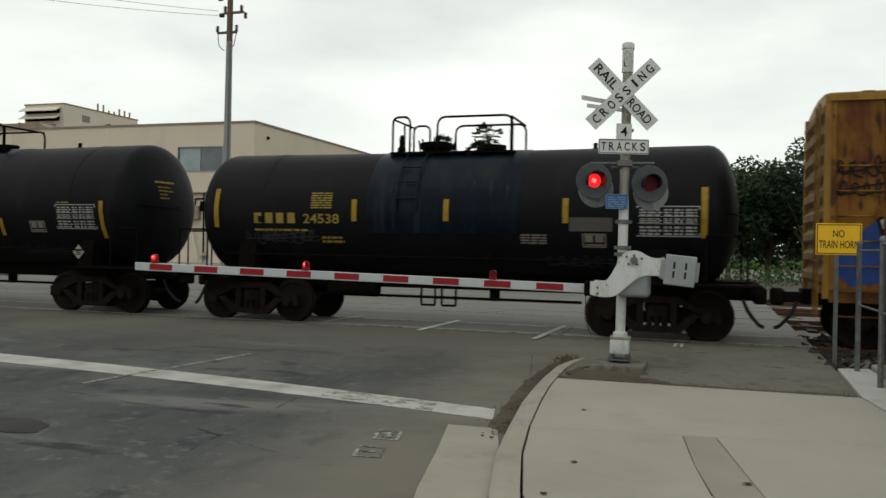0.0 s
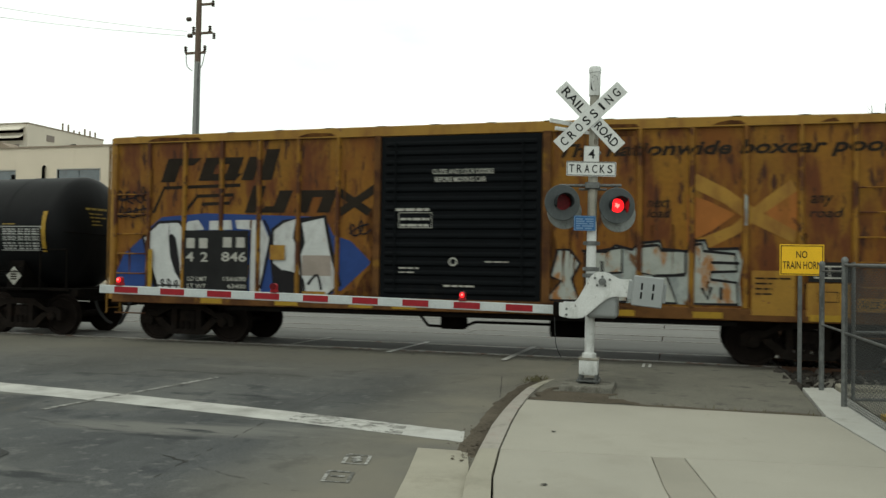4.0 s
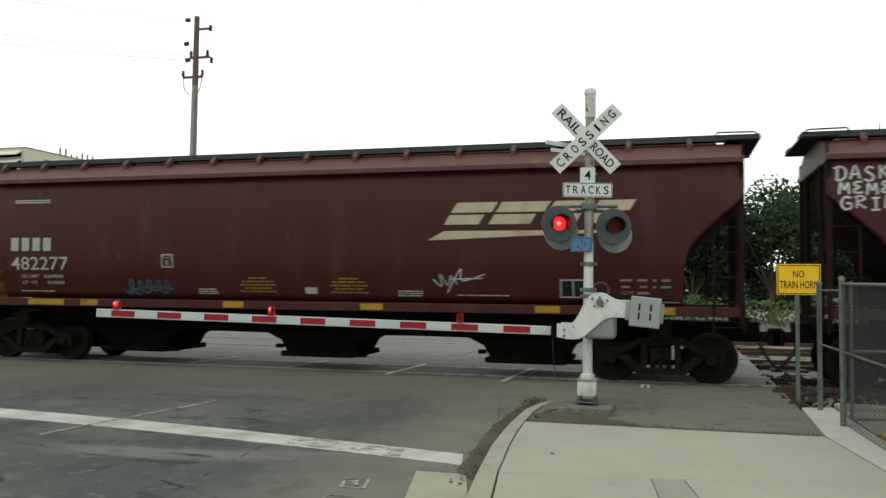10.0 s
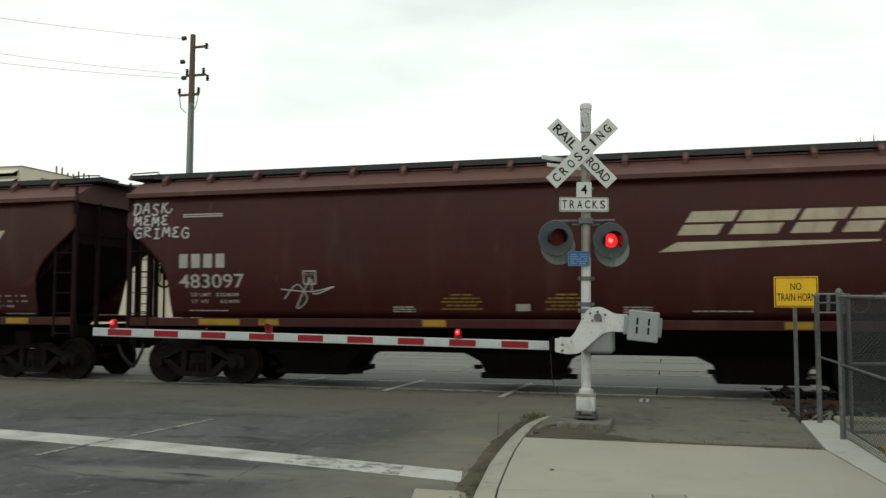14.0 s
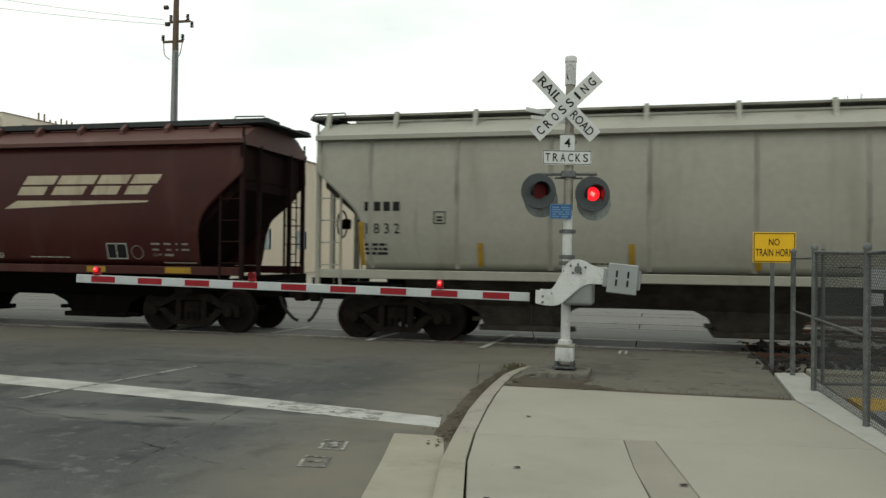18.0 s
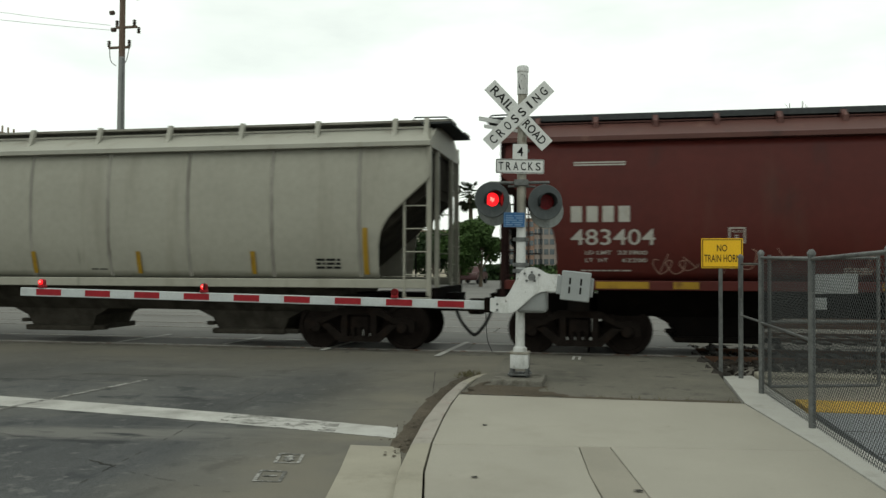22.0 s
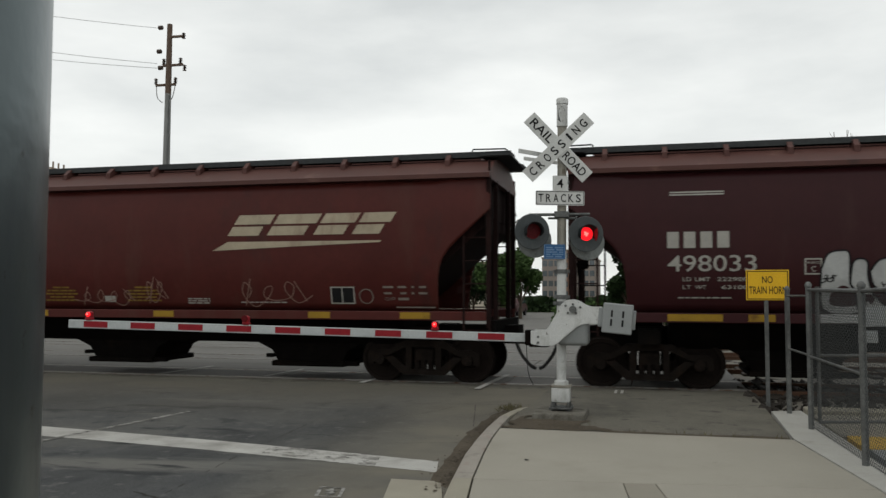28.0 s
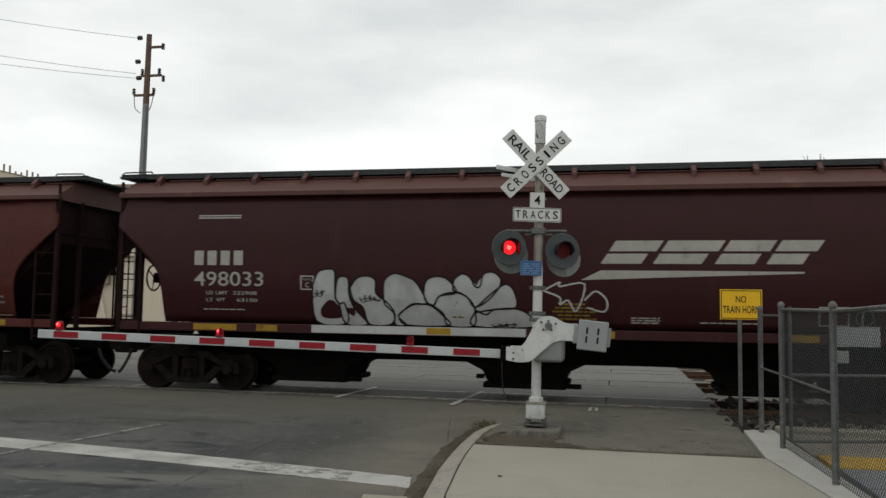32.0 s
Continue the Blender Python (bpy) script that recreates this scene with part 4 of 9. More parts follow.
# weeds at the end of the curb and along the slab
rnd = random.Random(3)
weeds = B()
for k in range(420):
    if k < 170:
        x, y = rnd.gauss(-2.0, 0.10), rnd.gauss(12.62, 0.16)
        h = rnd.uniform(0.02, 0.085)
    elif k < 300:
        x, y, h = rnd.uniform(-0.3, 1.75), rnd.gauss(10.56, 0.03), rnd.uniform(0.015, 0.05) * (2.2 if 1.3 < k % 7 < 3 else 1)
    else:
        x, y, h = rnd.uniform(-1.6, -0.6), rnd.gauss(10.85, 0.25), rnd.uniform(0.01, 0.04)
    z = max(0, walk_z(x) - 0.03) if x > -1.7 else 0.0
    a = rnd.uniform(0, 6.28)
    dx, dy = 0.008 * math.cos(a), 0.008 * math.sin(a)
    lx, ly = rnd.uniform(-0.05, 0.05), rnd.uniform(-0.05, 0.05)
    weeds.faces.new([weeds.verts.new(p) for p in ((x - dx, y - dy, z), (x + dx, y + dy, z), (x + lx, y + ly, z + h))])
tagged(part("weeds", weeds, M_WEED, smooth=0), "dry weeds in the cracks by curb and slab", "weeds", kind="stuff")
rnd = random.Random(8)
for x, y in ((-1.14, 8.33), (-0.93, 6.28), (0.3, 6.2), (-0.55, 5.2), (-1.0, 5.4)):
    bm = B()
    bm.faces.new([bm.verts.new((x + 0.035 * math.cos(a) * rnd.uniform(0.5, 1.2), y + 0.03 * math.sin(a) * rnd.uniform(0.5, 1.2), walk_z(x) + 0.006 + rnd.uniform(0, 0.008))) for a in (0, 1.1, 2.2, 3.3, 4.4, 5.4)])
    tagged(part("dry_leaf", bm, M_TAR, smooth=0), "small dark dry leaf on the sidewalk", "leaf", "litter on the sidewalk")
bm = B()
for k in range(260):
    x, y = rnd.uniform(-2.35, -1.6), rnd.uniform(7.0, 12.6)
    cx = np.interp(y, [p[1] for p in CURB], [p[0] for p in CURB])
    x = cx - abs(rnd.gauss(0, 0.13)) - 0.01
    s = rnd.uniform(0.006, 0.022)
    a = rnd.uniform(0, 3)
    z = 0.014
    q = [bm.verts.new((x + s * math.cos(a + t), y + s * math.sin(a + t), z + rnd.uniform(0, 0.012))) for t in (0, 1.6, 3.1, 4.7)]
    bm.faces.new(q)
tagged(part("litter", bm, M_EARTH, smooth=0), "crumbs of earth and leaves in the gutter", "litter", kind="stuff")


# ---------------------------------------------------------------- the train
TRACK_Y, RAIL_Z = 16.78, 0.017
# seconds and metres gone since the start, towards -x
RUN = [
    (0, -0.000),
    (0.5, 1.651),
    (1, 3.323),
    (1.5, 5.005),
    (2, 6.700),
    (2.5, 8.433),
    (4.5, 15.328),
    (5, 17.043),
    (5.5, 18.752),
    (6, 20.472),
    (6.5, 22.179),
    (7, 23.894),
    (7.5, 25.625),
    (8, 27.358),
    (8.5, 29.084),
    (9, 30.811),
    (9.5, 32.547),
    (10, 34.267),
    (10.5, 35.969),
    (11, 37.678),
    (11.5, 39.393),
    (12, 41.124),
    (12.5, 42.847),
    (13, 44.568),
    (13.5, 46.283),
    (16, 54.840),
    (16.5, 56.547),
    (17, 58.234),
    (17.5, 59.931),
    (18, 61.648),
    (18.5, 63.338),
    (19, 65.038),
    (19.5, 66.729),
    (20, 68.408),
    (20.5, 70.064),
    (21, 71.835),
    (21.5, 73.526),
    (22, 75.170),
    (22.5, 76.768),
    (23, 78.401),
    (23.5, 80.058),
    (24, 81.730),
    (24.5, 83.392),
    (25, 85.044),
    (25.5, 86.612),
    (27.5, 91.716),
    (28, 92.876),
    (28.5, 93.996),
    (29, 95.122),
    (29.5, 96.267),
    (30, 97.395),
    (30.5, 98.504),
    (31, 99.593),
    (31.5, 100.652),
    (32, 101.699),
]
CARS = []


def gone(t):
    return float(np.interp(t, [r[0] for r in RUN], [r[1] for r in RUN]))


def wheelset(parent, x):
    bm = B()
    for s in (-1, 1):
        prof = [(0.0, 0.66), (0.12, 0.66), (0.13, 0.70), (0.30, 0.735), (0.40, 0.70), (0.485, 0.695), (0.487, 0.72), (0.462, 0.735), (0.457, 0.80), (0.452, 0.83), (0.385, 0.828), (0.37, 0.80), (0.17, 0.775), (0.14, 0.82), (0.0, 0.82)]
        lathe(bm, [(r, s * h) for r, h in prof[1:-1]], axis="y", n=28)
    cyl(bm, (0, -1.0, 0), (0, 1.0, 0), 0.075, n=10)
    for s in (-1, 1):
        for k in range(3):
            a = 2 * math.pi * k / 3
            cyl(bm, (0.06 * math.cos(a), s * 1.0, 0.06 * math.sin(a)), (0.06 * math.cos(a), s * 1.17, 0.06 * math.sin(a)), 0.016, n=6)
    ob = part("wheelset", bm, M_WHEEL, parent, "grimy steel wheels on an axle", 40)
    ob.matrix_basis = pose(x, 0, 0.457)
    return ob


def pieces(name, polys, place, material, parent, label=""):
    """Flat painted or taped pieces, each a part of its own."""
    return [part(name, patch(B(), p, place), material, parent, label, 0) for p in polys]


def rect(x0, x1, z0, z1):
    return [(x0, z0), (x1, z0), (x1, z1), (x0, z1)]


def truck(parent, x):
    bm = B()
    rbox(bm, -0.2, 0.2, -1.05, 1.05, 0.42, 0.68, 0.03)
    cyl(bm, (0, 0, 0.6), (0, 0, 0.82), 0.2, n=16)
    t = part("truck", bm, M_TRUCK, parent, "grimy cast-steel truck")
    t.matrix_basis = pose(x, 0, 0)
    for s in (-1, 1):
        bm = B()
        y0, y1 = s * 0.95, s * 1.10
        prism(bm, [(-1.13, 0.36), (-1.13, 0.58), (-0.98, 0.66), (-0.70, 0.64), (-0.40, 0.83), (0.40, 0.83), (0.70, 0.64), (0.98, 0.66), (1.13, 0.58), (1.13, 0.36), (1.02, 0.36), (0.99, 0.54), (0.76, 0.52), (0.36, 0.70), (-0.36, 0.70), (-0.76, 0.52), (-0.99, 0.54), (-1.02, 0.36)], y0, y1)
        prism(bm, [(-0.80, 0.50), (-0.62, 0.52), (-0.30, 0.27), (0.30, 0.27), (0.62, 0.52), (0.80, 0.50), (0.42, 0.16), (-0.42, 0.16)], y0, y1)
        for q in (-1, 1):
            box(bm, q * 0.30 - 0.06, q * 0.30 + 0.06, y0, y1, 0.2, 0.75)
        part("side_frame", bm, M_TRUCK, t, smooth=25)
        bm = B()
        for q in (-0.14, 0.0, 0.14):
            for k in range(6):
                lathe(bm, [(0.058, 0.27 + 0.03 * k), (0.066, 0.285 + 0.03 * k), (0.058, 0.30 + 0.03 * k)], (q, s * 1.02, 0), n=8)
        part("spring", bm, M_TRUCK, t)
        for q in (-1, 1):
            bm = B()
            cyl(bm, (q * 0.889, s * 0.98, 0.457), (q * 0.889, s * 1.15, 0.457), 0.105, n=14)
            rbox(bm, q * 0.889 - 0.13, q * 0.889 + 0.13, s * 1.03 - 0.06, s * 1.03 + 0.06, 0.5, 0.62, 0.02)
            part("axle_box", bm, M_TRUCK, t)
    bm = B()
    for q in (-1, 1):
        rbox(bm, q * 0.33 - 0.03, q * 0.33 + 0.03, -0.9, 0.9, 0.30, 0.42, 0.01)
        for s in (-1, 1):
            rbox(bm, q * 0.40 - 0.04, q * 0.40 + 0.04, s * 0.76 - 0.06, s * 0.76 + 0.06, 0.28, 0.52, 0.015)
    part("brake_beam", bm, M_TRUCK, t)
    for q in (-0.889, 0.889):
        wheelset(t, q)
    return t


def coupler(parent, x, s):
    bm = B()
    rbox(bm, min(x - s * 0.75, x - s * 0.12), max(x - s * 0.75, x - s * 0.12), -0.09, 0.09, 0.74, 0.94, 0.02)
    rbox(bm, min(x - s * 0.16, x + s * 0.09), max(x - s * 0.16, x + s * 0.09), -0.16, 0.17, 0.68, 1.0, 0.04)
    part("coupler", bm, M_TRUCK, parent)
    bm = B()
    pts = smoothed([(x - s * 0.35, -0.42, 0.78), (x - s * 0.25, -0.42, 0.55), (x - s * 0.08, -0.36, 0.33), (x + s * 0.02, -0.3, 0.27)], 5)
    tube(bm, pts, 0.034, 8)
    part("air_hose", bm, M_PLASTIC, parent, "black rubber air hose")


def prof_hopper(z):
    return -float(np.interp(z, [1.25, 1.42, 1.6, 1.8, 2.0, 2.3, 2.7, 3.2, 3.5, 3.75, 3.97], [1.33, 1.39, 1.452, 1.51, 1.552, 1.588, 1.60, 1.595, 1.57, 1.535, 1.49]))


END_CURVE = [(7.34, 1.42), (7.345, 1.75), (7.36, 2.05), (7.40, 2.29), (7.47, 2.45), (7.58, 2.61), (7.75, 2.78), (7.93, 2.95), (8.38, 3.36)]


def hopper_car(x, body, roof, label, ribs=(), round_end=False, group="hopper cars of the train", half=8.38, bays=None, ends=None, tr=6.95, posts=None):
    """Covered hopper: curved side sheets cut away at the ends, slope sheets, roof with running boards, three discharge bays."""
    car = thing("hopper_car", pose(x, TRACK_Y, RAIL_Z), label, "freight car", group)
    ks = half / 8.38
    # side sheets
    xs = [-8.38, -8.20, -8.05, -7.93, -7.75, -7.66, -7.58, -7.52, -7.47, -7.43, -7.40, -7.36, -7.345, -7.34] + [-7 + k for k in range(15)]
    xs = xs[:14] + xs[14:] + [-v for v in xs[:14][::-1]]
    for s, nm in ((1, "near"), (-1, "far")):
        bm = B()
        cols = []
        for v in xs:
            lo = float(np.interp(abs(v), [p[0] for p in END_CURVE], [p[1] for p in END_CURVE])) if abs(v) > 7.34 else 1.42
            cols.append([bm.verts.new((v * ks, s * prof_hopper(lo + (3.97 - lo) * k / 16), lo + (3.97 - lo) * k / 16)) for k in range(17)])
        for a, b in zip(cols, cols[1:]):
            for k in range(16):
                bm.faces.new((a[k], b[k], b[k + 1], a[k + 1]))
        sheet = part("side_sheet", bm, body, car, smooth=40)
        sol = sheet.modifiers.new("thickness", "SOLIDIFY")
        sol.thickness, sol.offset = 0.03, -1 if s == 1 else 1
    # roof
    bm = B()
    sec = [(-1.50, 3.95), (-1.62, 3.965), (-1.62, 4.05), (-1.56, 4.075), (-1.25, 4.25), (-1.08, 4.345), (-0.9, 4.40), (-0.45, 4.455), (0, 4.465)]
    sec = sec + [(-a, b) for a, b in sec[-2::-1]]
    prism(bm, sec, -half, half, "yz")
    part("roof", bm, roof, car, smooth=25)
    # end sheets and slope sheets, coloured dark to carry the shade of the open ends
    for s in (-1, 1):
        bm = B()
        prism(bm, [(-1.56, 3.25), (-1.47, 3.96), (1.47, 3.96), (1.56, 3.25)], s * (half - 0.12), s * (half - 0.16), "yz")
        t = [(s * (half - 0.14), 3.34), (s * (half - 0.14), 3.04), (s * (half - 2.05), 1.42), (s * (half - 2.05), 1.65)]
        prism(bm, t, -1.38, 1.38)
        part("end_slope_sheet", bm, ends or M_SHADEGRIME, car, smooth=0)
    # sills
    for s in (-1, 1):
        part("side_sill", rbox(B(), -half, half, min(s * 1.43, s * 1.53), max(s * 1.43, s * 1.53), 1.24, 1.415, 0.012), body, car, smooth=0)
    bm = box(B(), -half - 0.35, half + 0.35, -0.36, 0.36, 0.76, 1.12)
    for s in (-1, 1):
        box(bm, s * half - 0.08, s * half + 0.08, -1.5, 1.5, 1.02, 1.24)
        box(bm, s * tr - 0.2, s * tr + 0.2, -1.4, 1.4, 0.84, 1.1)
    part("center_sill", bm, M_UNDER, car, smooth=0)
    # bays
    for cx in (-4.4, 0.0, 4.4):
        bm = B()
        rings = []
        for hx, hy, z in ((2.2, 1.46, 1.42), (2.2, 1.30, 1.20), (2.2, 0.80, 0.74), (1.14, 0.78, 0.73), (0.84, 0.74, 0.58), (0.72, 0.70, 0.34)):
            rings.append([bm.verts.new((cx + a * hx, b * hy, z)) for a, b in ((-1, -1), (1, -1), (1, 1), (-1, 1))])
        for q, r in zip(rings, rings[1:]):
            for k in range(4):
                bm.faces.new((q[k], q[(k + 1) % 4], r[(k + 1) % 4], r[k]))
        bm.faces.new(rings[-1][::-1])
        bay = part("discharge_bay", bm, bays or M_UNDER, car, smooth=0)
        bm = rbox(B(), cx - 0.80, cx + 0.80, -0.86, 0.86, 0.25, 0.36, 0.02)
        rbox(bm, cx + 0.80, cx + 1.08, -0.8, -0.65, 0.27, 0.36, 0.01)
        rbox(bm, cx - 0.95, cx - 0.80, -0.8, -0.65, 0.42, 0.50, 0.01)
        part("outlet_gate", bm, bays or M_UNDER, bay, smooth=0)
    # running boards, hatches and brackets
    for s in (-1, 1):
        bm = box(B(), -half - 0.32, half + 0.32, min(s * 0.55, s * 1.08), max(s * 0.55, s * 1.08), 4.50 if posts else 4.485, 4.53)
        box(bm, -half - 0.32, half + 0.32, min(s * 1.06, s * 1.09), max(s * 1.06, s * 1.09), 4.495 if posts else 4.43, 4.54)
        part("running_board", bm, M_GREYRIB if posts else M_GRATE, car, "steel grating walkway", smooth=0)
    bm = box(B(), -half + 0.4, half - 0.4, -0.42, 0.42, 4.44, 4.62)
    part("hatch_cover", bm, roof, car, smooth=0)
    for s in (-1, 1):
        part("end_walkway", box(B(), s * (half + 0.02) - 0.3, s * (half + 0.02) + 0.3, -1.15, 1.15, 4.445, 4.483), M_GRATE, car, smooth=0)
    for v in posts or [-7.72 + 1.085 * k for k in range(15)]:
        for s in (-1, 1):
            bm = B()
            if posts:
                prism(bm, [(s * 1.20, 4.56), (s * 1.12, 4.56), (s * 1.22, 4.24), (s * 1.38, 4.14), (s * 1.42, 4.14), (s * 1.30, 4.26)], v - 0.045, v + 0.045, "yz")
            else:
                prism(bm, [(s * 1.11, 4.49), (s * 0.85, 4.49), (s * 0.9, 4.38), (s * 1.26, 4.235), (s * 1.26, 4.36)], v - 0.045, v + 0.045, "yz")
            part("board_bracket", bm, roof, car, smooth=0)
    # end cage: corner posts, ladders, brake wheel; on maroon cars coloured dark for shade
    for s in (-1, 1):
        for y in (-1.5, -0.75, 0.75, 1.5):
            x0 = s * (half - 0.04)
            part("end_post", rbox(B(), x0 - 0.045, x0 + 0.045, y - 0.045, y + 0.045, 1.1, 4.0, 0.008), body if ends else M_SHADEGRIME, car, smooth=0)
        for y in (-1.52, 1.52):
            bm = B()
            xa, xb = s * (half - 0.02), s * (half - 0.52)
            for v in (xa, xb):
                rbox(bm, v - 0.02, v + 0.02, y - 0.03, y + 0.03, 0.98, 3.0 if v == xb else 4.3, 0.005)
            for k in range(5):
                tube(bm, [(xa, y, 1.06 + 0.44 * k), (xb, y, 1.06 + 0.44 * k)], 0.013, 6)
            part("ladder", bm, body if ends else M_SHADEGRIME, car, smooth=0)
        bm = B()
        for y in (0.62, 1.1):
            tube(bm, [(s * (half - 0.02), y, 1.15), (s * (half - 0.02), y, 4.2)], 0.018, 6)
        for k in range(8):
            tube(bm, [(s * (half - 0.02), 0.62, 1.3 + 0.4 * k), (s * (half - 0.02), 1.1, 1.3 + 0.4 * k)], 0.013, 6)
        part("end_ladder", bm, body if ends else M_SHADEGRIME, car)
        for y in (-1.12, 1.12):
            xe = s * (half + 0.3)
            part("roof_grab_rail", tube(B(), [(xe - s * 0.75, y, 4.52), (xe - s * 0.72, y, 4.58), (xe - s * 0.08, y, 4.57), (xe, y, 4.5)], 0.015, 6), M_GRATE, car)
        coupler(car, s * 9.05, s)
    bm = B()
    ring = [(-half + 0.1, -0.35 + 0.28 * math.cos(a), 2.35 + 0.28 * math.sin(a)) for a in [2 * math.pi * k / 20 for k in range(21)]]
    tube(bm, ring, 0.02, 6)
    for k in range(3):
        a = 2 * math.pi * k / 3 + 0.4
        tube(bm, [(-half + 0.1, -0.35, 2.35), (-half + 0.1, -0.35 + 0.28 * math.cos(a), 2.35 + 0.28 * math.sin(a))], 0.013, 6)
    part("brake_wheel", bm, M_UNDER, car)
    part("brake_box", rbox(B(), -half + 0.12, -half + 0.28, -0.45, -0.25, 2.24, 2.46, 0.03), M_UNDER, car)
    bm = cyl(B(), (-half + 1.0, 0.2, 1.3), (-half + 1.7, 0.2, 1.3), 0.22, n=16)
    part("air_reservoir", bm, M_UNDER, car)
    for v in ribs:
        for s in (-1, 1):
            bm = B()
            pr = [(v - 0.035, k) for k in (1.45, 1.9, 2.4, 3.0, 3.5, 3.95)]
            for k in range(len(pr) - 1):
                z0, z1 = pr[k][1], pr[k + 1][1]
                for dx0, dx1, d0, d1 in ((-0.045, -0.015, 0.002, 0.02), (-0.015, 0.015, 0.02, 0.02), (0.015, 0.045, 0.02, 0.002)):
                    bm.faces.new([bm.verts.new(p) for p in ((v + dx0, s * (prof_hopper(z0) - d0), z0), (v + dx1, s * (prof_hopper(z0) - d1), z0), (v + dx1, s * (prof_hopper(z1) - d1), z1), (v + dx0, s * (prof_hopper(z1) - d0), z1))])
            bmesh.ops.remove_doubles(bm, verts=bm.verts[:], dist=0.0005)
            part("side_rib", bm, M_GREYRIB, car, smooth=0)
    for s in (-1, 1):
        truck(car, s * tr)
    return car


def on_side(z_of=prof_hopper, d=0.006):
    return lambda u, w: (u, z_of(w) - d, w)


def hopper_copy(src, x, label):
    car = copy_thing(src, pose(x, TRACK_Y, RAIL_Z))
    car["label"] = label
    return car


def repaint(car, old, fresh):
    for o in car.children_recursive:
        if o.type == "MESH" and o.data.materials and o.data.materials[0] == old:
            o.data = o.data.copy()
            o.data.materials[0] = fresh


def block_mark(parent, x0, x1, z0, z1, n, place, material, label, gap=0.3):
    """A brand mark drawn as plain upright blocks."""
    w = (x1 - x0) / n
    h = z1 - z0
    for k in range(n):
        a, b = x0 + k * w, x0 + (k + 1) * w - gap * w
        pieces("mark_block", [rect(a, b, z0, z1)], place, material, parent, label)


def hopper_marks(car, number, load, light, plate="E", dx=0.0, white=M_DECALW, mark_z=0.0, lx=0.0, lz=0.0, lw=1.0, emblem=-3.1, logo=M_CREAM):
    base = on_side()
    at = lambda u, w: base(u + dx, w)
    block_mark(car, -7.08, -5.94, 2.45 + mark_z, 2.74 + mark_z, 4, at, white, "white painted block")
    bm = put_words(B(), number, -7.08, -5.58, 2.03 + mark_z, 2.32 + mark_z, at, 0.004)
    part("car_number", bm, white, car, "white stencilled number", 0)
    for text, a, b, z in (("LD", -6.82, -6.67, 1.86), ("LMT", -6.61, -6.35, 1.86), (load, -6.24, -5.72, 1.86), ("LT", -6.82, -6.68, 1.72), ("WT", -6.61, -6.42, 1.72), (light, -6.16, -5.72, 1.72)):
        part("weight_stencil", put_words(B(), text, a, b, z + mark_z, z + 0.07 + mark_z, at, 0.01), white, car, "small white weight stencil", 0)
    part("small_print", bars(B(), -6.9, -6.0, 1.56 + mark_z, 1.60 + mark_z, 1, at, 4), white, car, "tiny white print as bars", 0)
    bm = bars(B(), -7.03, -6.1, 3.52, 3.61, 2, at, 5, solid=True)
    part("top_stencil", bm, white, car, "small white text bars", 0)
    at = base
    bm = frame_line(B(), emblem - 0.14, emblem + 0.14, 2.09, 2.37, 0.025, at)
    put_words(bm, "PLATE", emblem - 0.09, emblem + 0.09, 2.275, 2.315, at, 0.005)
    put_words(bm, plate, emblem - 0.035, emblem + 0.035, 2.14, 2.235, at, 0.01)
    part("plate_box", bm, white, car, "white outlined box", 0)
    at = lambda u, w: base(4.5 + (u - 4.5) * lw + lx, w + lz)
    # the owner's sloping emblem as plain shapes
    z0, h, sl = 2.92, 0.42, 0.62
    blocks = [[(2.62, 2.62), (4.4, 2.69), (6.2, 2.755), (6.24, 2.79), (4.6, 2.797), (2.95, 2.80)]]
    for a, b in ((2.95, 3.74), (3.82, 4.74), (4.82, 5.55), (5.63, 6.28)):
        for lo, hi, u1 in ((0.0, 0.44, 0.86), (0.54, 1.0, 1.0)):
            blocks.append([(a + sl * h * lo, z0 + h * lo), (a + (b - a) * u1 + sl * h * lo, z0 + h * lo), (a + (b - a) * u1 + sl * h * hi, z0 + h * hi), (a + sl * h * hi, z0 + h * hi)])
    pieces("emblem_block", blocks, at, logo, car, "sloping block of the painted emblem")
    at = base
    pieces("reflector_strip", [rect(a, b, 1.27, 1.395) for a, b in ((-6.63, -5.69), (-5.26, -4.82), (-1.79, -1.32), (1.24, 1.71), (4.70, 5.16), (6.6, 7.2))], lambda u, w: (u, -1.536, w), M_REFLY, car, "yellow reflective strip")
    for a in (-1.42, 0.58):
        bm = B()
        for k, (w0, w1) in enumerate(((0.2, 0.6), (0.05, 0.75), (0.0, 0.8), (0.1, 0.7), (0.0, 0.8))):
            z = 1.87 - 0.068 * k
            bars(bm, a + w0, a + w1, z, z + 0.055, 1, at, k)
        part("warning_stencil", bm, M_WARN, car, "yellow warning text as bars", 0)
    for k, (a, b, c, d, r) in enumerate(((-2.4, -1.95, 1.55, 1.68, 3), (2.0, 2.5, 1.55, 1.68, 3), (3.2, 4.2, 1.57, 1.61, 1))):
        part("data_stencil", bars(B(), a, b, c, d, r, at, k + 7), white, car, "small white data bars", 0)
    part("white_label", patch(B(), rect(0.03, 0.29, 1.57, 1.70), at), white, car, "white label", 0)
    bm = frame_line(B(), 5.16, 5.66, 1.55, 1.89, 0.025, at)
    patch(bm, [(5.39, 1.575), (5.415, 1.575), (5.415, 1.865), (5.39, 1.865)], lambda u, w: (u + dx, prof_hopper(w) - 0.014, w))
    ring = [(5.9 + 0.14 * math.cos(a), 1.70 + 0.14 * math.sin(a)) for a in [k * math.pi / 9 for k in range(19)]]
    part("inspection_box", bm, white, car, "white outlined inspection box", 0)
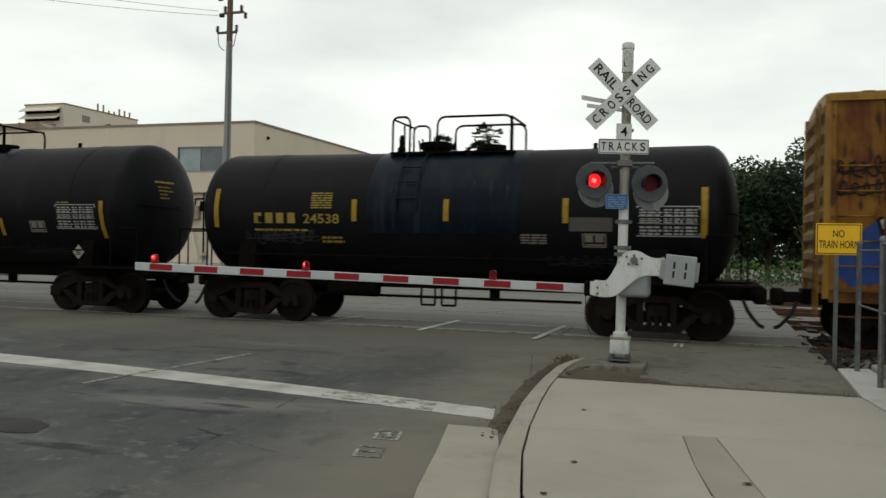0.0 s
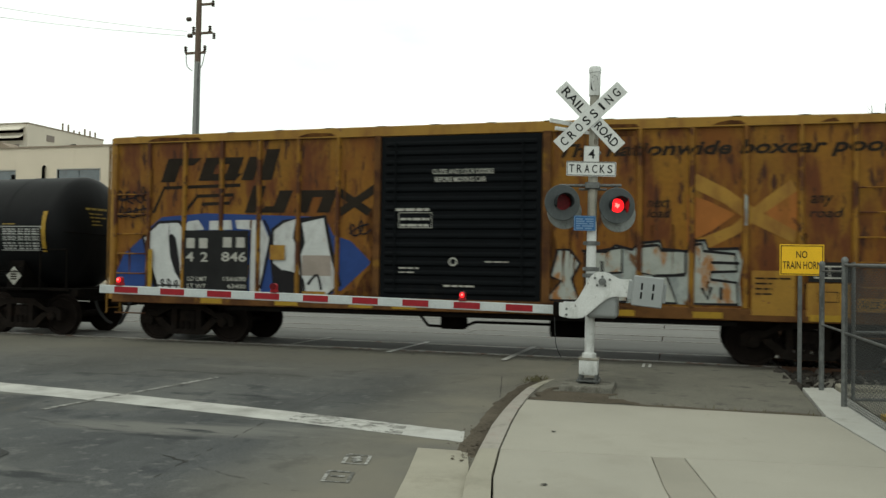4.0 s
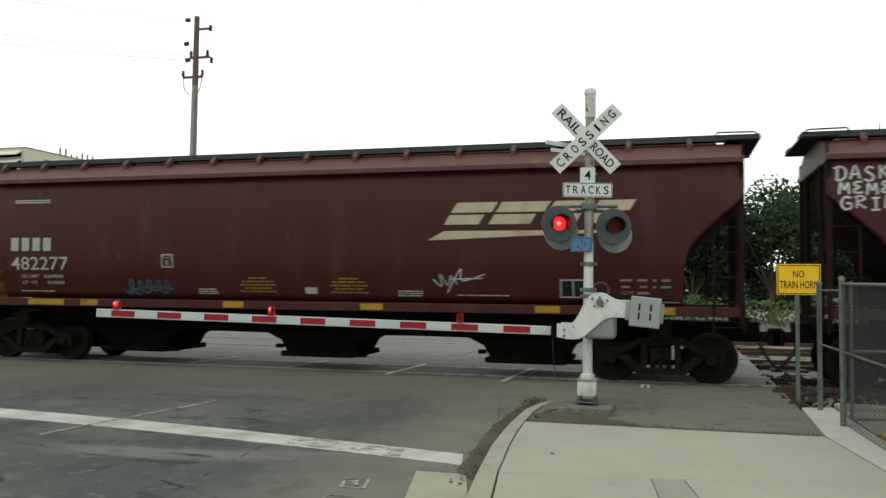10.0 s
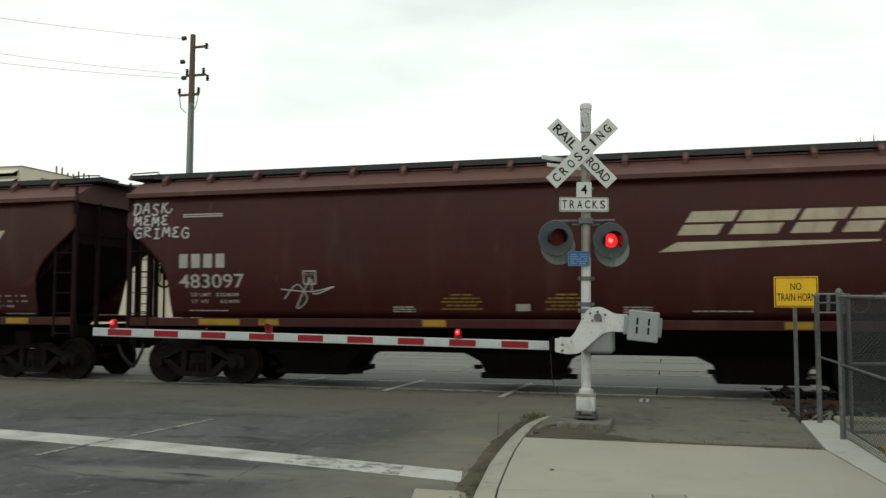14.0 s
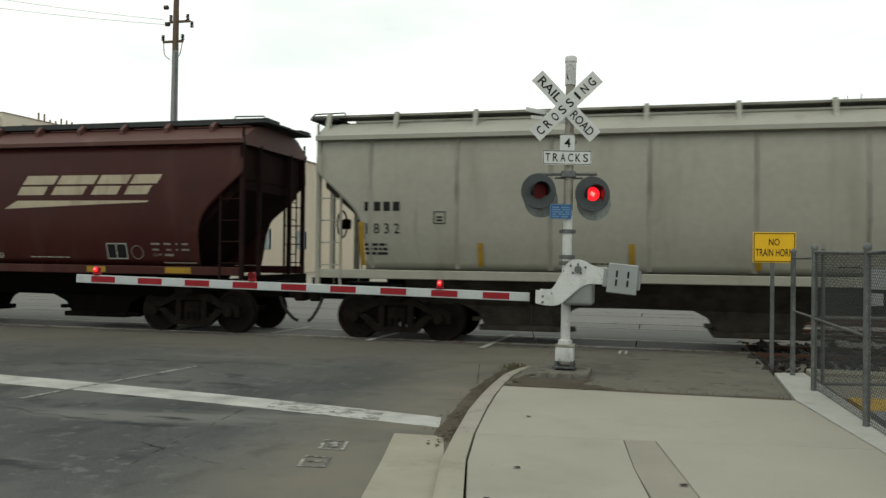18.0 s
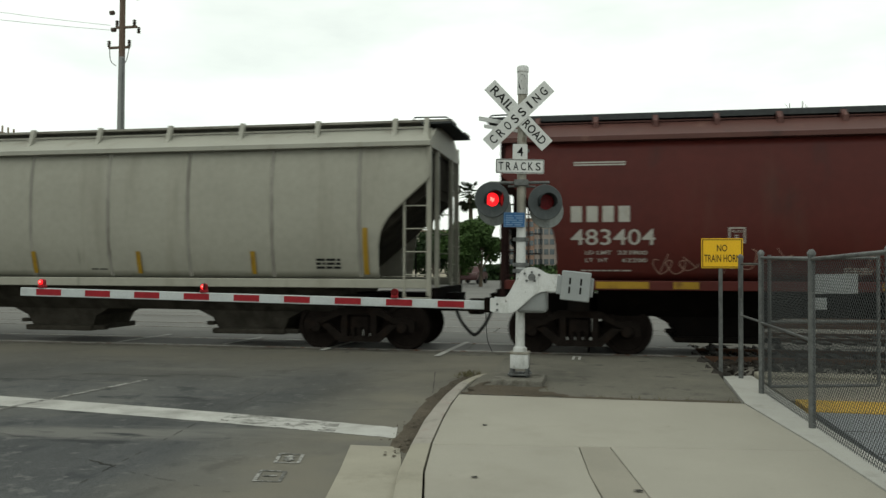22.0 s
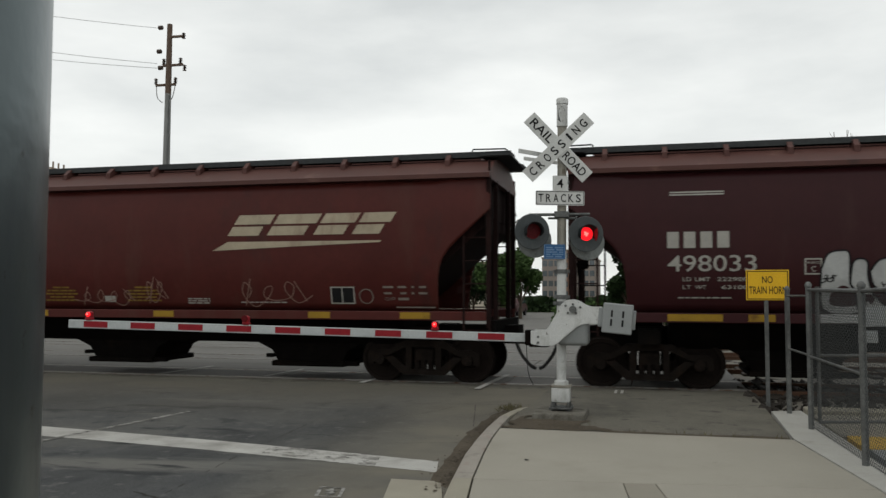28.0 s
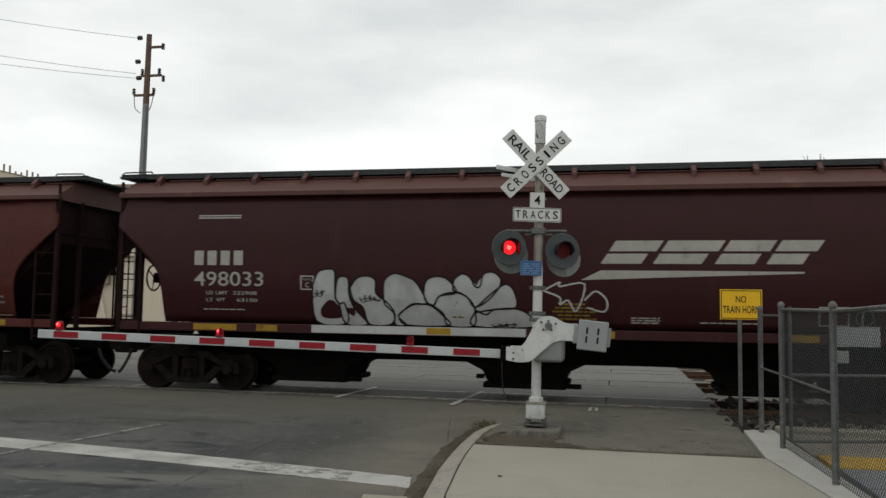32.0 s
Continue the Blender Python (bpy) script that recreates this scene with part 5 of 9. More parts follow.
    part("stencil_ring", stroke(B(), ring, 0.018, at), M_DECALDIM, car, "pale stencilled ring", 0)
    for z, spans in ((1.86, ((6.25, 6.46), (6.55, 6.72), (6.83, 6.88), (6.98, 7.12))), (1.74, ((6.27, 6.42), (6.60, 6.72), (6.83, 6.88), (6.97, 7.14)))):
        for x0, x1 in spans:
            part("dimension_stencil", patch(B(), rect(x0, x1, z, z + 0.04), at), M_DECALDIM, car, "small pale dimension bar", 0)
    part("capacity_words", put_words(B(), "CU FT", 6.28, 6.50, 1.62, 1.68, at, 0.012), M_DECALDIM, car, "small pale capacity stencil", 0)
    part("dimension_stencil", patch(B(), rect(6.55, 6.76, 1.625, 1.675), at), M_DECALDIM, car, "small pale dimension bar", 0)
    part("notice_line", patch(B(), rect(6.5, 7.28, 1.475, 1.50), at), M_DECALDIM, car, "thin pale line of print", 0)
    bm = B()
    for k in range(6):
        patch(bm, rect(5.19 + dx, 5.63 + dx, 1.575 + 0.048 * k, 1.623 + 0.048 * k), on_side(prof_hopper, 0.0042))
    part("inspection_panel", bm, M_BLACK, car, "black inspection panel", 0)



def tag_strokes(car, strokes, width, material, name="spray_tag", label="", d=0.009):
    bm = B()
    for s in strokes:
        stroke(bm, smoothed(s, 4), width, on_side(prof_hopper, d))
    part(name, bm, material, car, label, 0)


def scribble(x0, x1, z0, z1, n, seed):
    """Looping strokes of a spray tag that spells nothing."""
    rnd = random.Random(seed)
    out = []
    w = (x1 - x0) / n
    h = z1 - z0
    k = 0
    while k < n:
        run = min(n - k, rnd.randint(2, 4))
        pts = []
        for q in range(run * 5 + 1):
            a = x0 + (k + q / 5) * w
            r = rnd.uniform(0.25, 0.5)
            pts.append((a + 0.45 * w * math.cos(q * 1.26 + seed), z0 + h * (0.5 + r * math.sin(q * 1.26 + seed)) + 0.15 * h * rnd.uniform(-1, 1)))
        out.append(pts)
        k += run
    out.append([(x0 - 0.1 * w, z0 + rnd.uniform(0.1, 0.4) * h), (x0 + 0.5 * (x1 - x0), z0 + rnd.uniform(0.3, 0.6) * h), (x1 + 0.2 * w, z0 + rnd.uniform(0.2, 0.9) * h)])
    return out


# the cars in order, by the middle of each at the start
first = hopper_car(27.14, M_MAROON, M_MAROONROOF, "maroon covered hopper car with cream emblem and small silver tag")
second = hopper_copy(first, 45.22, "maroon covered hopper car with white spray tags by its end")
fourth = hopper_copy(first, 81.71, "red oxide covered hopper car with faint tags along the sill")
fifth = hopper_copy(first, 99.93, "dark maroon covered hopper car with large silver bubble graffiti")
repaint(fourth, M_MAROON, M_MAROONRED)
repaint(fifth, M_MAROON, M_MAROONDARK)
hopper_marks(first, "482277", "224000", "62000")
hopper_marks(second, "483097", "223600", "62400", emblem=-4.13)
hopper_marks(fourth, "483404", "223800", "62200", emblem=-4.18, mark_z=0.03)
hopper_marks(fifth, "498033", "222900", "63100", "C", dx=0.46, mark_z=0.12, lx=-1.40, lz=-0.30, lw=1.06, emblem=-4.2, logo=M_DECALW)
tag_strokes(first, [[(2.72, 1.88), (2.9, 1.74), (2.86, 1.98), (3.02, 1.76), (3.08, 1.95), (3.2, 1.78)], [(3.0, 1.62), (3.28, 2.08), (3.3, 1.85), (3.75, 1.98)], [(3.05, 1.88), (3.7, 1.9)]], 0.022, M_SPRAYG, label="thin silver spray tag")
tag_strokes(first, scribble(-4.15, -3.05, 1.5, 1.86, 5, 4), 0.05, M_SPRAYBLUEGREY, label="faded blue spray tag")
# single strokes of each spray-painted letter in a unit box
SPRAY = {"D": [[(0.1, 0.0), (0.2, 0.95)], [(-0.1, 0.85), (0.4, 1.0), (0.85, 0.75), (0.8, 0.25), (0.4, 0.0), (0.05, 0.05)]],
         "A": [[(0.05, 0.0), (0.5, 1.0), (0.85, 0.0)], [(0.2, 0.35), (0.8, 0.38)]],
         "S": [[(0.85, 0.9), (0.4, 1.0), (0.2, 0.72), (0.7, 0.42), (0.75, 0.1), (0.35, 0.0), (0.05, 0.15)]],
         "K": [[(0.2, 1.0), (0.15, 0.0)], [(0.8, 1.0), (0.2, 0.5)], [(0.35, 0.6), (0.8, 0.1), (1.2, 0.1), (1.4, 0.45)]],
         "M": [[(0.05, 0.0), (0.2, 1.0), (0.5, 0.35), (0.8, 1.0), (0.9, 0.0)]],
         "E": [[(0.85, 0.95), (0.35, 0.95), (0.2, 0.72), (0.6, 0.5), (0.15, 0.28), (0.3, 0.03), (0.9, 0.05)]],
         "G": [[(0.9, 0.9), (0.4, 1.0), (0.1, 0.5), (0.35, 0.02), (0.85, 0.1), (0.85, 0.48), (0.5, 0.46)]],
         "R": [[(0.15, 0.0), (0.2, 1.0)], [(0.0, 0.9), (0.5, 1.0), (0.8, 0.75), (0.2, 0.45), (0.9, 0.0)]],
         "I": [[(0.2, 0.98), (0.8, 0.98)], [(0.5, 0.98), (0.5, 0.02)], [(0.15, 0.02), (0.85, 0.02)]]}
for row, x0, x1, z0, z1 in (("DASK", -8.24, -7.36, 3.60, 3.84), ("MEME", -8.20, -7.34, 3.36, 3.56), ("GRIMEG", -8.18, -6.82, 3.10, 3.31)):
    w = (x1 - x0) / len(row)
    for k, ch in enumerate(row):
        bm = B()
        for line in SPRAY[ch]:
            stroke(bm, smoothed([(x0 + w * (k + 0.86 * u), z0 + (z1 - z0) * v + 0.02 * math.sin(2.3 * k)) for u, v in line], 4), 0.034, on_side(prof_hopper, 0.009))
        part("spray_letter", bm, M_SPRAYW, second, "white spray-painted letter", 0)
tag_strokes(second, [[(-4.7, 1.80), (-4.4, 2.1), (-4.2, 1.80), (-4.45, 1.62), (-4.1, 2.2), (-4.05, 1.9), (-3.6, 2.05)], [(-4.75, 2.0), (-4.1, 1.95), (-3.65, 2.04)]], 0.024, M_SPRAYG, label="thin silver spray tag")
for x0, x1, z0, z1, n, seed in ((-5.6, -4.9, 1.55, 1.85, 3, 7), (-4.5, -3.3, 1.55, 2.0, 4, 8), (-2.2, -1.5, 1.5, 1.9, 2, 9), (-0.6, 0.7, 1.5, 1.85, 4, 10), (1.0, 1.5, 1.55, 2.05, 2, 11), (3.2, 4.6, 1.5, 2.0, 3, 12)):
    tag_strokes(fourth, scribble(x0, x1, z0, z1, n, seed)[::2] + [[(x0 + 0.1, z0), (x0 + 0.25, z1 + 0.05)], [(x1 - 0.2, z1), (x1 + 0.05, z0 + 0.1)]], 0.016, M_SPRAYGHOST, label="faint scratched tag above the sill")

# bubble graffiti on the dark maroon car
ol = B()


def bubble(*pts):
    """One rounded letter shape with its black outline; units of 10 mm along and up from the sill."""
    loop = smoothed([(-4.10 + u * 0.01, 1.30 + w * 0.01) for u, w in pts + pts[:1]], 4)
    place = on_side(prof_hopper, 0.008 + 0.0006 * len(fifth.children) % 0.003)
    mu, mw = sum(p[0] for p in loop) / len(loop), sum(p[1] for p in loop) / len(loop)
    bm = B()
    c = bm.verts.new(place(mu, mw))
    ring = [bm.verts.new(place(*p)) for p in loop]
    for a, b in zip(ring, ring[1:]):
        bm.faces.new((c, a, b))
    part("bubble_letter", bm, M_SPRAYG, fifth, "silver spray-painted bubble shape", 0)
    stroke(ol, loop, 0.032, on_side(prof_hopper, 0.014))


bubble((2, 88), (13, 114), (33, 120), (47, 114), (48, 67), (56, 53), (67, 53), (69, 15), (7, 18))
bubble((48, 63), (52, 98), (63, 106), (75, 100), (76, 74), (85, 46), (111, 14), (67, 14), (56, 50))
bubble((79, 84), (93, 103), (115, 107), (130, 98), (131, 74), (156, 53), (167, 32), (156, 14), (115, 14), (104, 46), (85, 60))
bubble((146, 67), (148, 98), (167, 112), (189, 107), (211, 95), (230, 60), (222, 54), (204, 53), (174, 32), (189, 14), (167, 14), (165, 36), (148, 53))
bubble((174, 32), (200, 53), (226, 54), (241, 50), (263, 32), (271, 14), (189, 14))
bubble((225, 74), (230, 98), (248, 107), (271, 102), (289, 77), (256, 70), (245, 53), (230, 59))
bubble((245, 50), (256, 70), (289, 77), (315, 63), (324, 39), (319, 14), (271, 14), (263, 36))
bubble((282, 81), (284, 100), (300, 112), (315, 105), (324, 89), (334, 89), (341, 112), (360, 115), (373, 102), (368, 84), (345, 60), (322, 50), (308, 70))
bubble((322, 46), (371, 88), (389, 91), (400, 74), (400, 50), (360, 46), (345, 36))
bubble((322, 39), (360, 46), (400, 48), (426, 36), (430, 14), (321, 14))
for pts in scribble(-3.10, -2.72, 1.86, 2.0, 4, 21) + scribble(-0.5, -0.1, 1.42, 1.52, 3, 22) + scribble(-4.05, -3.85, 1.95, 2.12, 2, 23):
    stroke(ol, smoothed(pts, 3), 0.018, on_side(prof_hopper, 0.014))
part("graffiti_outline", ol, M_SPRAYK, fifth, "black outlines of the spray painting", 0)
bm = patch(B(), [(-4.1, 1.26), (0.1, 1.26), (0.1, 1.41), (-4.1, 1.41)], lambda u, w: (u, -1.535, w))
part("sill_paint", bm, M_SPRAYG, fifth, "silver spray paint over the sill", 0)
tag_strokes(fifth, [[(0.0, 2.12), (0.3, 2.28), (0.3, 2.2), (0.75, 2.25), (0.6, 1.75), (0.45, 1.95), (0.3, 1.87), (0.3, 2.0), (0.0, 2.12)], [(0.75, 1.95), (0.95, 2.12), (1.15, 1.95), (1.1, 1.75), (0.8, 1.82)]], 0.03, M_SPRAYW, label="white spray arrow outline")
for o in fifth.children:
    if o.name.startswith("spray_tag") and o.data.materials[0] == M_SPRAYW:
        o.location.x = 0.42

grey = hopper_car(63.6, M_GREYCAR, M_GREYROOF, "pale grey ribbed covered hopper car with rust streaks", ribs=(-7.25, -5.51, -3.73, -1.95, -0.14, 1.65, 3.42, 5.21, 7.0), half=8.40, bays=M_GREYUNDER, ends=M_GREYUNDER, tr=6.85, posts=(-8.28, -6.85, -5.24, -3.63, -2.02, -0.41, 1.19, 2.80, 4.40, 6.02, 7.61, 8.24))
at = on_side()
block_mark(grey, -7.36, -6.58, 2.56, 2.74, 4, at, M_BLACK, "black stencilled block")
part("car_number", put_words(B(), "1 8 3 2", -7.33, -6.64, 2.12, 2.32, at, 0.006), M_BLACK, grey, "black stencilled number", 0)
part("plate_box", frame_line(B(), -5.96, -5.72, 2.31, 2.55, 0.02, at), M_BLACK, grey, "black outlined box", 0)
for k, (a, b, c, d, r) in enumerate(((-5.9, -5.78, 2.37, 2.49, 2), (-7.36, -6.9, 1.72, 1.98, 3), (-3.2, -2.6, 1.58, 1.62, 1), (1.2, 1.6, 1.58, 1.62, 1), (6.1, 6.6, 1.62, 1.85, 3))):
    part("data_stencil", bars(B(), a, b, c, d, r, at, k + 2), M_BLACK, grey, "small dark data bars", 0)
for a, z0, z1 in ((-7.42, 1.5, 2.35), (-5.05, 1.5, 1.95), (-2.25, 1.5, 1.95), (-0.09, 1.5, 1.95), (2.31, 1.5, 1.95), (4.80, 1.5, 1.95), (7.12, 1.5, 2.4)):
    bm = B()
    for k in range(6):
        patch(bm, rect(a - 0.05, a + 0.05, z0 + (z1 - z0) * k / 6, z0 + (z1 - z0) * (k + 1) / 6), on_side(prof_hopper, 0.026))
    part("reflector_strip", bm, M_REFLY, grey, "yellow reflective strip", 0)


# ---- tank cars
def tank_car(x, label, number, r=1.33, cz=2.33, rail=-0.05, dx=-0.14, tab=0.0, strips=((-4.96, 2.0, 2.83), (-1.74, 2.15, 2.6), (0.22, 2.17, 2.6), (2.57, 2.15, 2.62), (5.06, 1.9, 2.82)), placard=(4.36, 1.35, 0.21)):
    car = thing("tank_car", pose(x, TRACK_Y, RAIL_Z), label, "freight car", "tank cars of the train")
    hl = 5.68
    up, grow = cz + r - 3.66, r / 1.33
    prof = [(0.02, -hl)] + [(r * math.sin(radians(a)), -hl + 0.57 * (1 - math.cos(radians(a)))) for a in (12, 24, 36, 48, 60, 70, 80)] + [(r, -hl + 0.57)]
    prof += [(r, v) for v in (-3.5, -1.75, 0, 1.75, 3.5)]
    prof += [(a, -b) for a, b in prof[:9][::-1]]
    sag = lambda u: 0.010 * max(u, 0) + 0.003 * max(-u, 0)
    bm = lathe(B(), prof, (0, 0, cz), "x", 56)
    for v in bm.verts:
        v.co.z += sag(v.co.x)
    part("shell", bm, M_TANK, car, "black cylindrical tank sagging to its middle", 50)
    bm = B()
    rows = []
    for v in (-1.46, -1.42, 1.66, 1.70):
        rr = r + (0.016 if -1.45 < v < 1.68 else 0.002)
        rows.append([bm.verts.new((v, -rr * math.cos(radians(a)), cz + sag(v) + rr * math.sin(radians(a)))) for a in range(-18, 199, 6)])
    for a, b in zip(rows, rows[1:]):
        for k in range(len(a) - 1):
            bm.faces.new((a[k], a[k + 1], b[k + 1], b[k]))
    part("jacket_saddle", bm, M_TANKBLUE, car, "blue-black jacket sheet with drip streaks", 50)
    for v in (-3.9, 3.9):
        bm = B()
        rows = [[bm.verts.new((v + d, (r + 0.008) * math.cos(a), cz + sag(v) + (r + 0.008) * math.sin(a))) for a in [k * 2 * math.pi / 40 for k in range(40)]] for d in (-0.06, 0.06)]
        for k in range(40):
            bm.faces.new((rows[0][k], rows[0][(k + 1) % 40], rows[1][(k + 1) % 40], rows[1][k]))
        part("tank_band", bm, M_TANK, car)
    # top platform with two hoop rails a side and dome fittings
    bm = B()
    for y0, y1 in ((-0.68, -0.36), (0.36, 0.68)):
        box(bm, -1.09 + dx, 1.55 + dx, y0, y1, 3.585 + up, 3.625 + up)
    for v in (-1.04 + dx, -0.2 + dx, 0.62 + dx, 1.5 + dx):
        for s in (-1, 1):
            rbox(bm, v - 0.05, v + 0.05, s * 0.62 - 0.05, s * 0.62 + 0.05, 3.44 + up, 3.59 + up, 0.01)
    part("walkway", bm, M_UNDER, car)

    def hoop(x0, x1, y, zt, bend):
        x0, x1, zt = x0 + dx, x1 + dx, zt + rail
        pts = [(x0, y, 3.6 + up)] + [(x0 + bend - bend * math.cos(radians(a)), y, zt - bend + bend * math.sin(radians(a))) for a in (0, 30, 60, 90)]
        pts += [(x1 - bend + bend * math.sin(radians(a)), y, zt - bend + bend * math.cos(radians(a))) for a in (0, 30, 60, 90)] + [(x1, y, 3.6 + up)]
        return tube(B(), pts, 0.024, 8)
    for s in (-1, 1):
        part("rail_hoop", hoop(-1.05, -0.67, s * 0.65, 4.40, 0.12), M_UNDER, car, "black pipe hoop", 50)
        part("rail_hoop", hoop(-0.07, 1.51, s * 0.65, 4.38, 0.16), M_UNDER, car, "black pipe hoop", 50)
    for v, ys in ((-1.03 + dx, (0.0, 0.022)), (1.49 + dx, (-0.65, 0.034))):
        part("end_rail", tube(B(), [(v, -0.65, 4.35 + rail), (v, 0.65, 4.35 + rail)], 0.024, 8), M_UNDER, car, "black pipe cross rail", 50)
        part("rail_post", tube(B(), [(v, ys[0], 4.36 + rail), (v, ys[0], 3.55 + up)], ys[1], 8), M_UNDER, car, smooth=50)
    bm = lathe(B(), [(0.05, 3.6), (0.27, 3.6), (0.27, 3.74), (0.35, 3.75), (0.36, 3.86), (0.30, 3.88), (0.02, 3.90)], (-0.29 + dx, 0, up))
    for k in range(8):
        a = k * math.pi / 4 + 0.2
        tube(bm, [(dx - 0.29 + 0.35 * math.cos(a), 0.35 * math.sin(a), 3.70 + up), (dx - 0.29 + 0.39 * math.cos(a), 0.39 * math.sin(a), 3.93 + up)], 0.022, 6)
    part("manway", bm, M_UNDER, car, "bolted black manway", 40)
    part("valve_dome", lathe(B(), [(0.05, 3.6), (0.19, 3.6), (0.19, 3.70), (0.25, 3.71), (0.25, 3.80), (0.02, 3.82)], (0.98 + dx, 0, up)), M_UNDER, car, "low black valve dome", 40)
    part("relief_valve", lathe(B(), [(0.02, 3.55), (0.09, 3.55), (0.09, 3.74), (0.05, 3.78), (0.06, 3.92), (0.03, 4.02), (0.01, 4.03)], (-0.98 + dx, -0.3, up), n=12), M_UNDER, car, "black relief valve", 40)
    part("vent_cap", lathe(B(), [(0.01, 3.60), (0.07, 3.60), (0.07, 3.70), (0.04, 3.72), (0.05, 3.80), (0.01, 3.82)], (2.94, 0, up), n=10), M_UNDER, car, "small black vent cap", 40)
    # sill, bolsters, ladder, hand rail
    bm = box(B(), -5.95, 5.95, -0.3, 0.3, 0.78, 1.1)
    for s in (-1, 1):
        prism(bm, [(-1.3, 1.05), (-1.2, 1.7), (-0.9, 1.35), (0.9, 1.35), (1.2, 1.7), (1.3, 1.05), (1.2, 0.95), (-1.2, 0.95)], s * 4.25 - 0.2, s * 4.25 + 0.2, "yz")
        box(bm, s * 5.95 - 0.1, s * 5.95 + 0.1, -1.4, 1.4, 0.92, 1.08)
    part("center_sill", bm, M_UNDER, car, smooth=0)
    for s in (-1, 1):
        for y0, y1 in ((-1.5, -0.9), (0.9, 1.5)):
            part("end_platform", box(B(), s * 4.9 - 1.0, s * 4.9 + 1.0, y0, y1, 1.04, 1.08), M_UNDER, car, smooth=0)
        coupler(car, s * 6.12, s)
        for y in (-1.45, 1.45):
            part("grab_rail", tube(B(), [(s * 5.8, y, 1.06), (s * 5.8, y, 1.95), (s * 5.1, y, 1.95), (s * 5.1, y, 1.06)], 0.02, 6), M_UNDER, car)
    bm = B()
    tube(bm, [(-4.6, -1.47, 1.45), (4.6, -1.47, 1.45)], 0.016, 6)
    for k in range(9):
        tube(bm, [(-4.4 + 1.1 * k, -1.47, 1.45), (-4.4 + 1.1 * k, -1.12, 1.6)], 0.012, 5)
    part("hand_rail", bm, M_UNDER, car)
    bm = B()
    for v in (-0.82, -0.40):
        tube(bm, [(v, y * grow, cz + z * grow) for y, z in ((-1.39, 0.0), (-1.34, 0.42), (-1.2, 0.74), (-0.98, 1.03), (-0.68, 1.25))], 0.016, 6)
    for z in (0.29, 0.62, 0.93):
        y = -float(np.interp(z, [0.0, 0.42, 0.74, 1.03], [1.41, 1.36, 1.22, 1.0])) * grow
        tube(bm, [(-0.82, y, cz + z * grow), (-0.40, y, cz + z * grow)], 0.014, 6)
    bm2 = B()
    for v in (-0.55, -0.1):
        tube(bm2, [(v, -0.5, 1.05), (v, -0.5, 0.45), (v + 0.3, -0.5, 0.45), (v + 0.3, -0.5, 0.8)], 0.025, 6)
    cyl(bm2, (0.9, 0, 1.1), (0.9, 0, 0.55), 0.11, n=12)
    cyl(bm2, (-2.6, -0.55, 0.75), (-1.5, -0.55, 0.75), 0.17, n=14)
    tube(bm2, [(-3.0, -0.6, 0.62), (2.8, -0.6, 0.62)], 0.03, 6)
    part("bottom_piping", bm2, M_UNDER, car)
    part("side_ladder", bm, M_TANKBLUE, car, "dark ladder up the tank side")

    def on_tank(u, w, d=0.008):
        h = max(-0.98, min(0.98, (w - cz - sag(u)) / r))
        return (u, -(r + d) * math.sqrt(1 - h * h), w)
    for a, z0, z1 in strips:
        bm = B()
        for k in range(4):
            u0, u1 = z0 + (z1 - z0) * k / 4, z0 + (z1 - z0) * (k + 1) / 4
            patch(bm, [(a - 0.055, u0), (a + 0.055, u0), (a + 0.055, u1), (a - 0.055, u1)], lambda u, w: on_tank(u, w, 0.024))
        part("reflector_strip", bm, M_REFLY, car, "yellow reflective strip", 0)
    block_mark(car, -4.05, -3.0, 2.10, 2.32, 4, on_tank, M_DECALY, "yellow stencilled block", 0.35)
    bm = put_words(B(), number, -2.9, -2.08, 2.10, 2.30, on_tank, 0.012)
    bars(bm, -4.05, -2.8, 1.95, 2.02, 1, on_tank, 2)
    part("car_number", bm, M_DECALY, car, "yellow stencilled mark and number", 0)
    bm = bars(B(), -2.72, -2.25, 2.42, 2.77, 7, on_tank, 3)
    bars(bm, -2.5, -2.0, 1.72, 1.88, 2, on_tank, 4)
    part("capacity_stencil", bm, M_DECALY, car, "small yellow data bars", 0)
    on_tab = lambda u, w: on_tank(u + tab, w)
    on_box = lambda u, w: on_tank(u + 0.35 * tab, w - 0.42 * tab)
    bm = frame_line(B(), 3.87, 4.99, 1.92, 2.48, 0.02, on_tab)
    for z0, z1 in ((1.96, 2.14), (2.17, 2.27), (2.30, 2.45)):
        for x0, x1 in ((3.93, 4.32), (4.36, 4.50), (4.54, 4.70), (4.74, 4.93)):
            bars(bm, x0, x1, z0, z1, 3, on_tab, int(x0 * 10))
    for z in (2.15, 2.285):
        patch(bm, rect(3.9, 4.96, z, z + 0.008), on_tab)
    part("test_table", bm, M_TABLEWHITE, car, "white ruled table of test data as bars", 0)
    part("table_title", bars(B(), 3.92, 4.3, 2.52, 2.56, 1, on_tab, 8), M_DECALY, car, "short yellow line of print", 0)
    bm = frame_line(B(), 2.88, 3.32, 1.70, 1.96, 0.025, on_box)
    for x0 in (2.93, 3.12):
        patch(bm, rect(x0, x0 + 0.15, 1.80, 1.93), on_box)
    patch(bm, rect(2.93, 3.27, 1.735, 1.765), on_box)
    part("inspection_box", bm, M_DECALDIM, car, "white outlined inspection box", 0)
    if not tab:
        part("data_stencil", bars(B(), 1.70, 2.2, 1.76, 1.96, 4, on_tank, 6), M_DECALDIM, car, "small white data bars", 0)
        part("placard_plate", patch(B(), [(2.64, 2.0), (3.44, 2.0), (3.44, 2.26), (2.64, 2.26)], on_tank), M_TANKPATCH, car, "grey painted-over plate", 0)
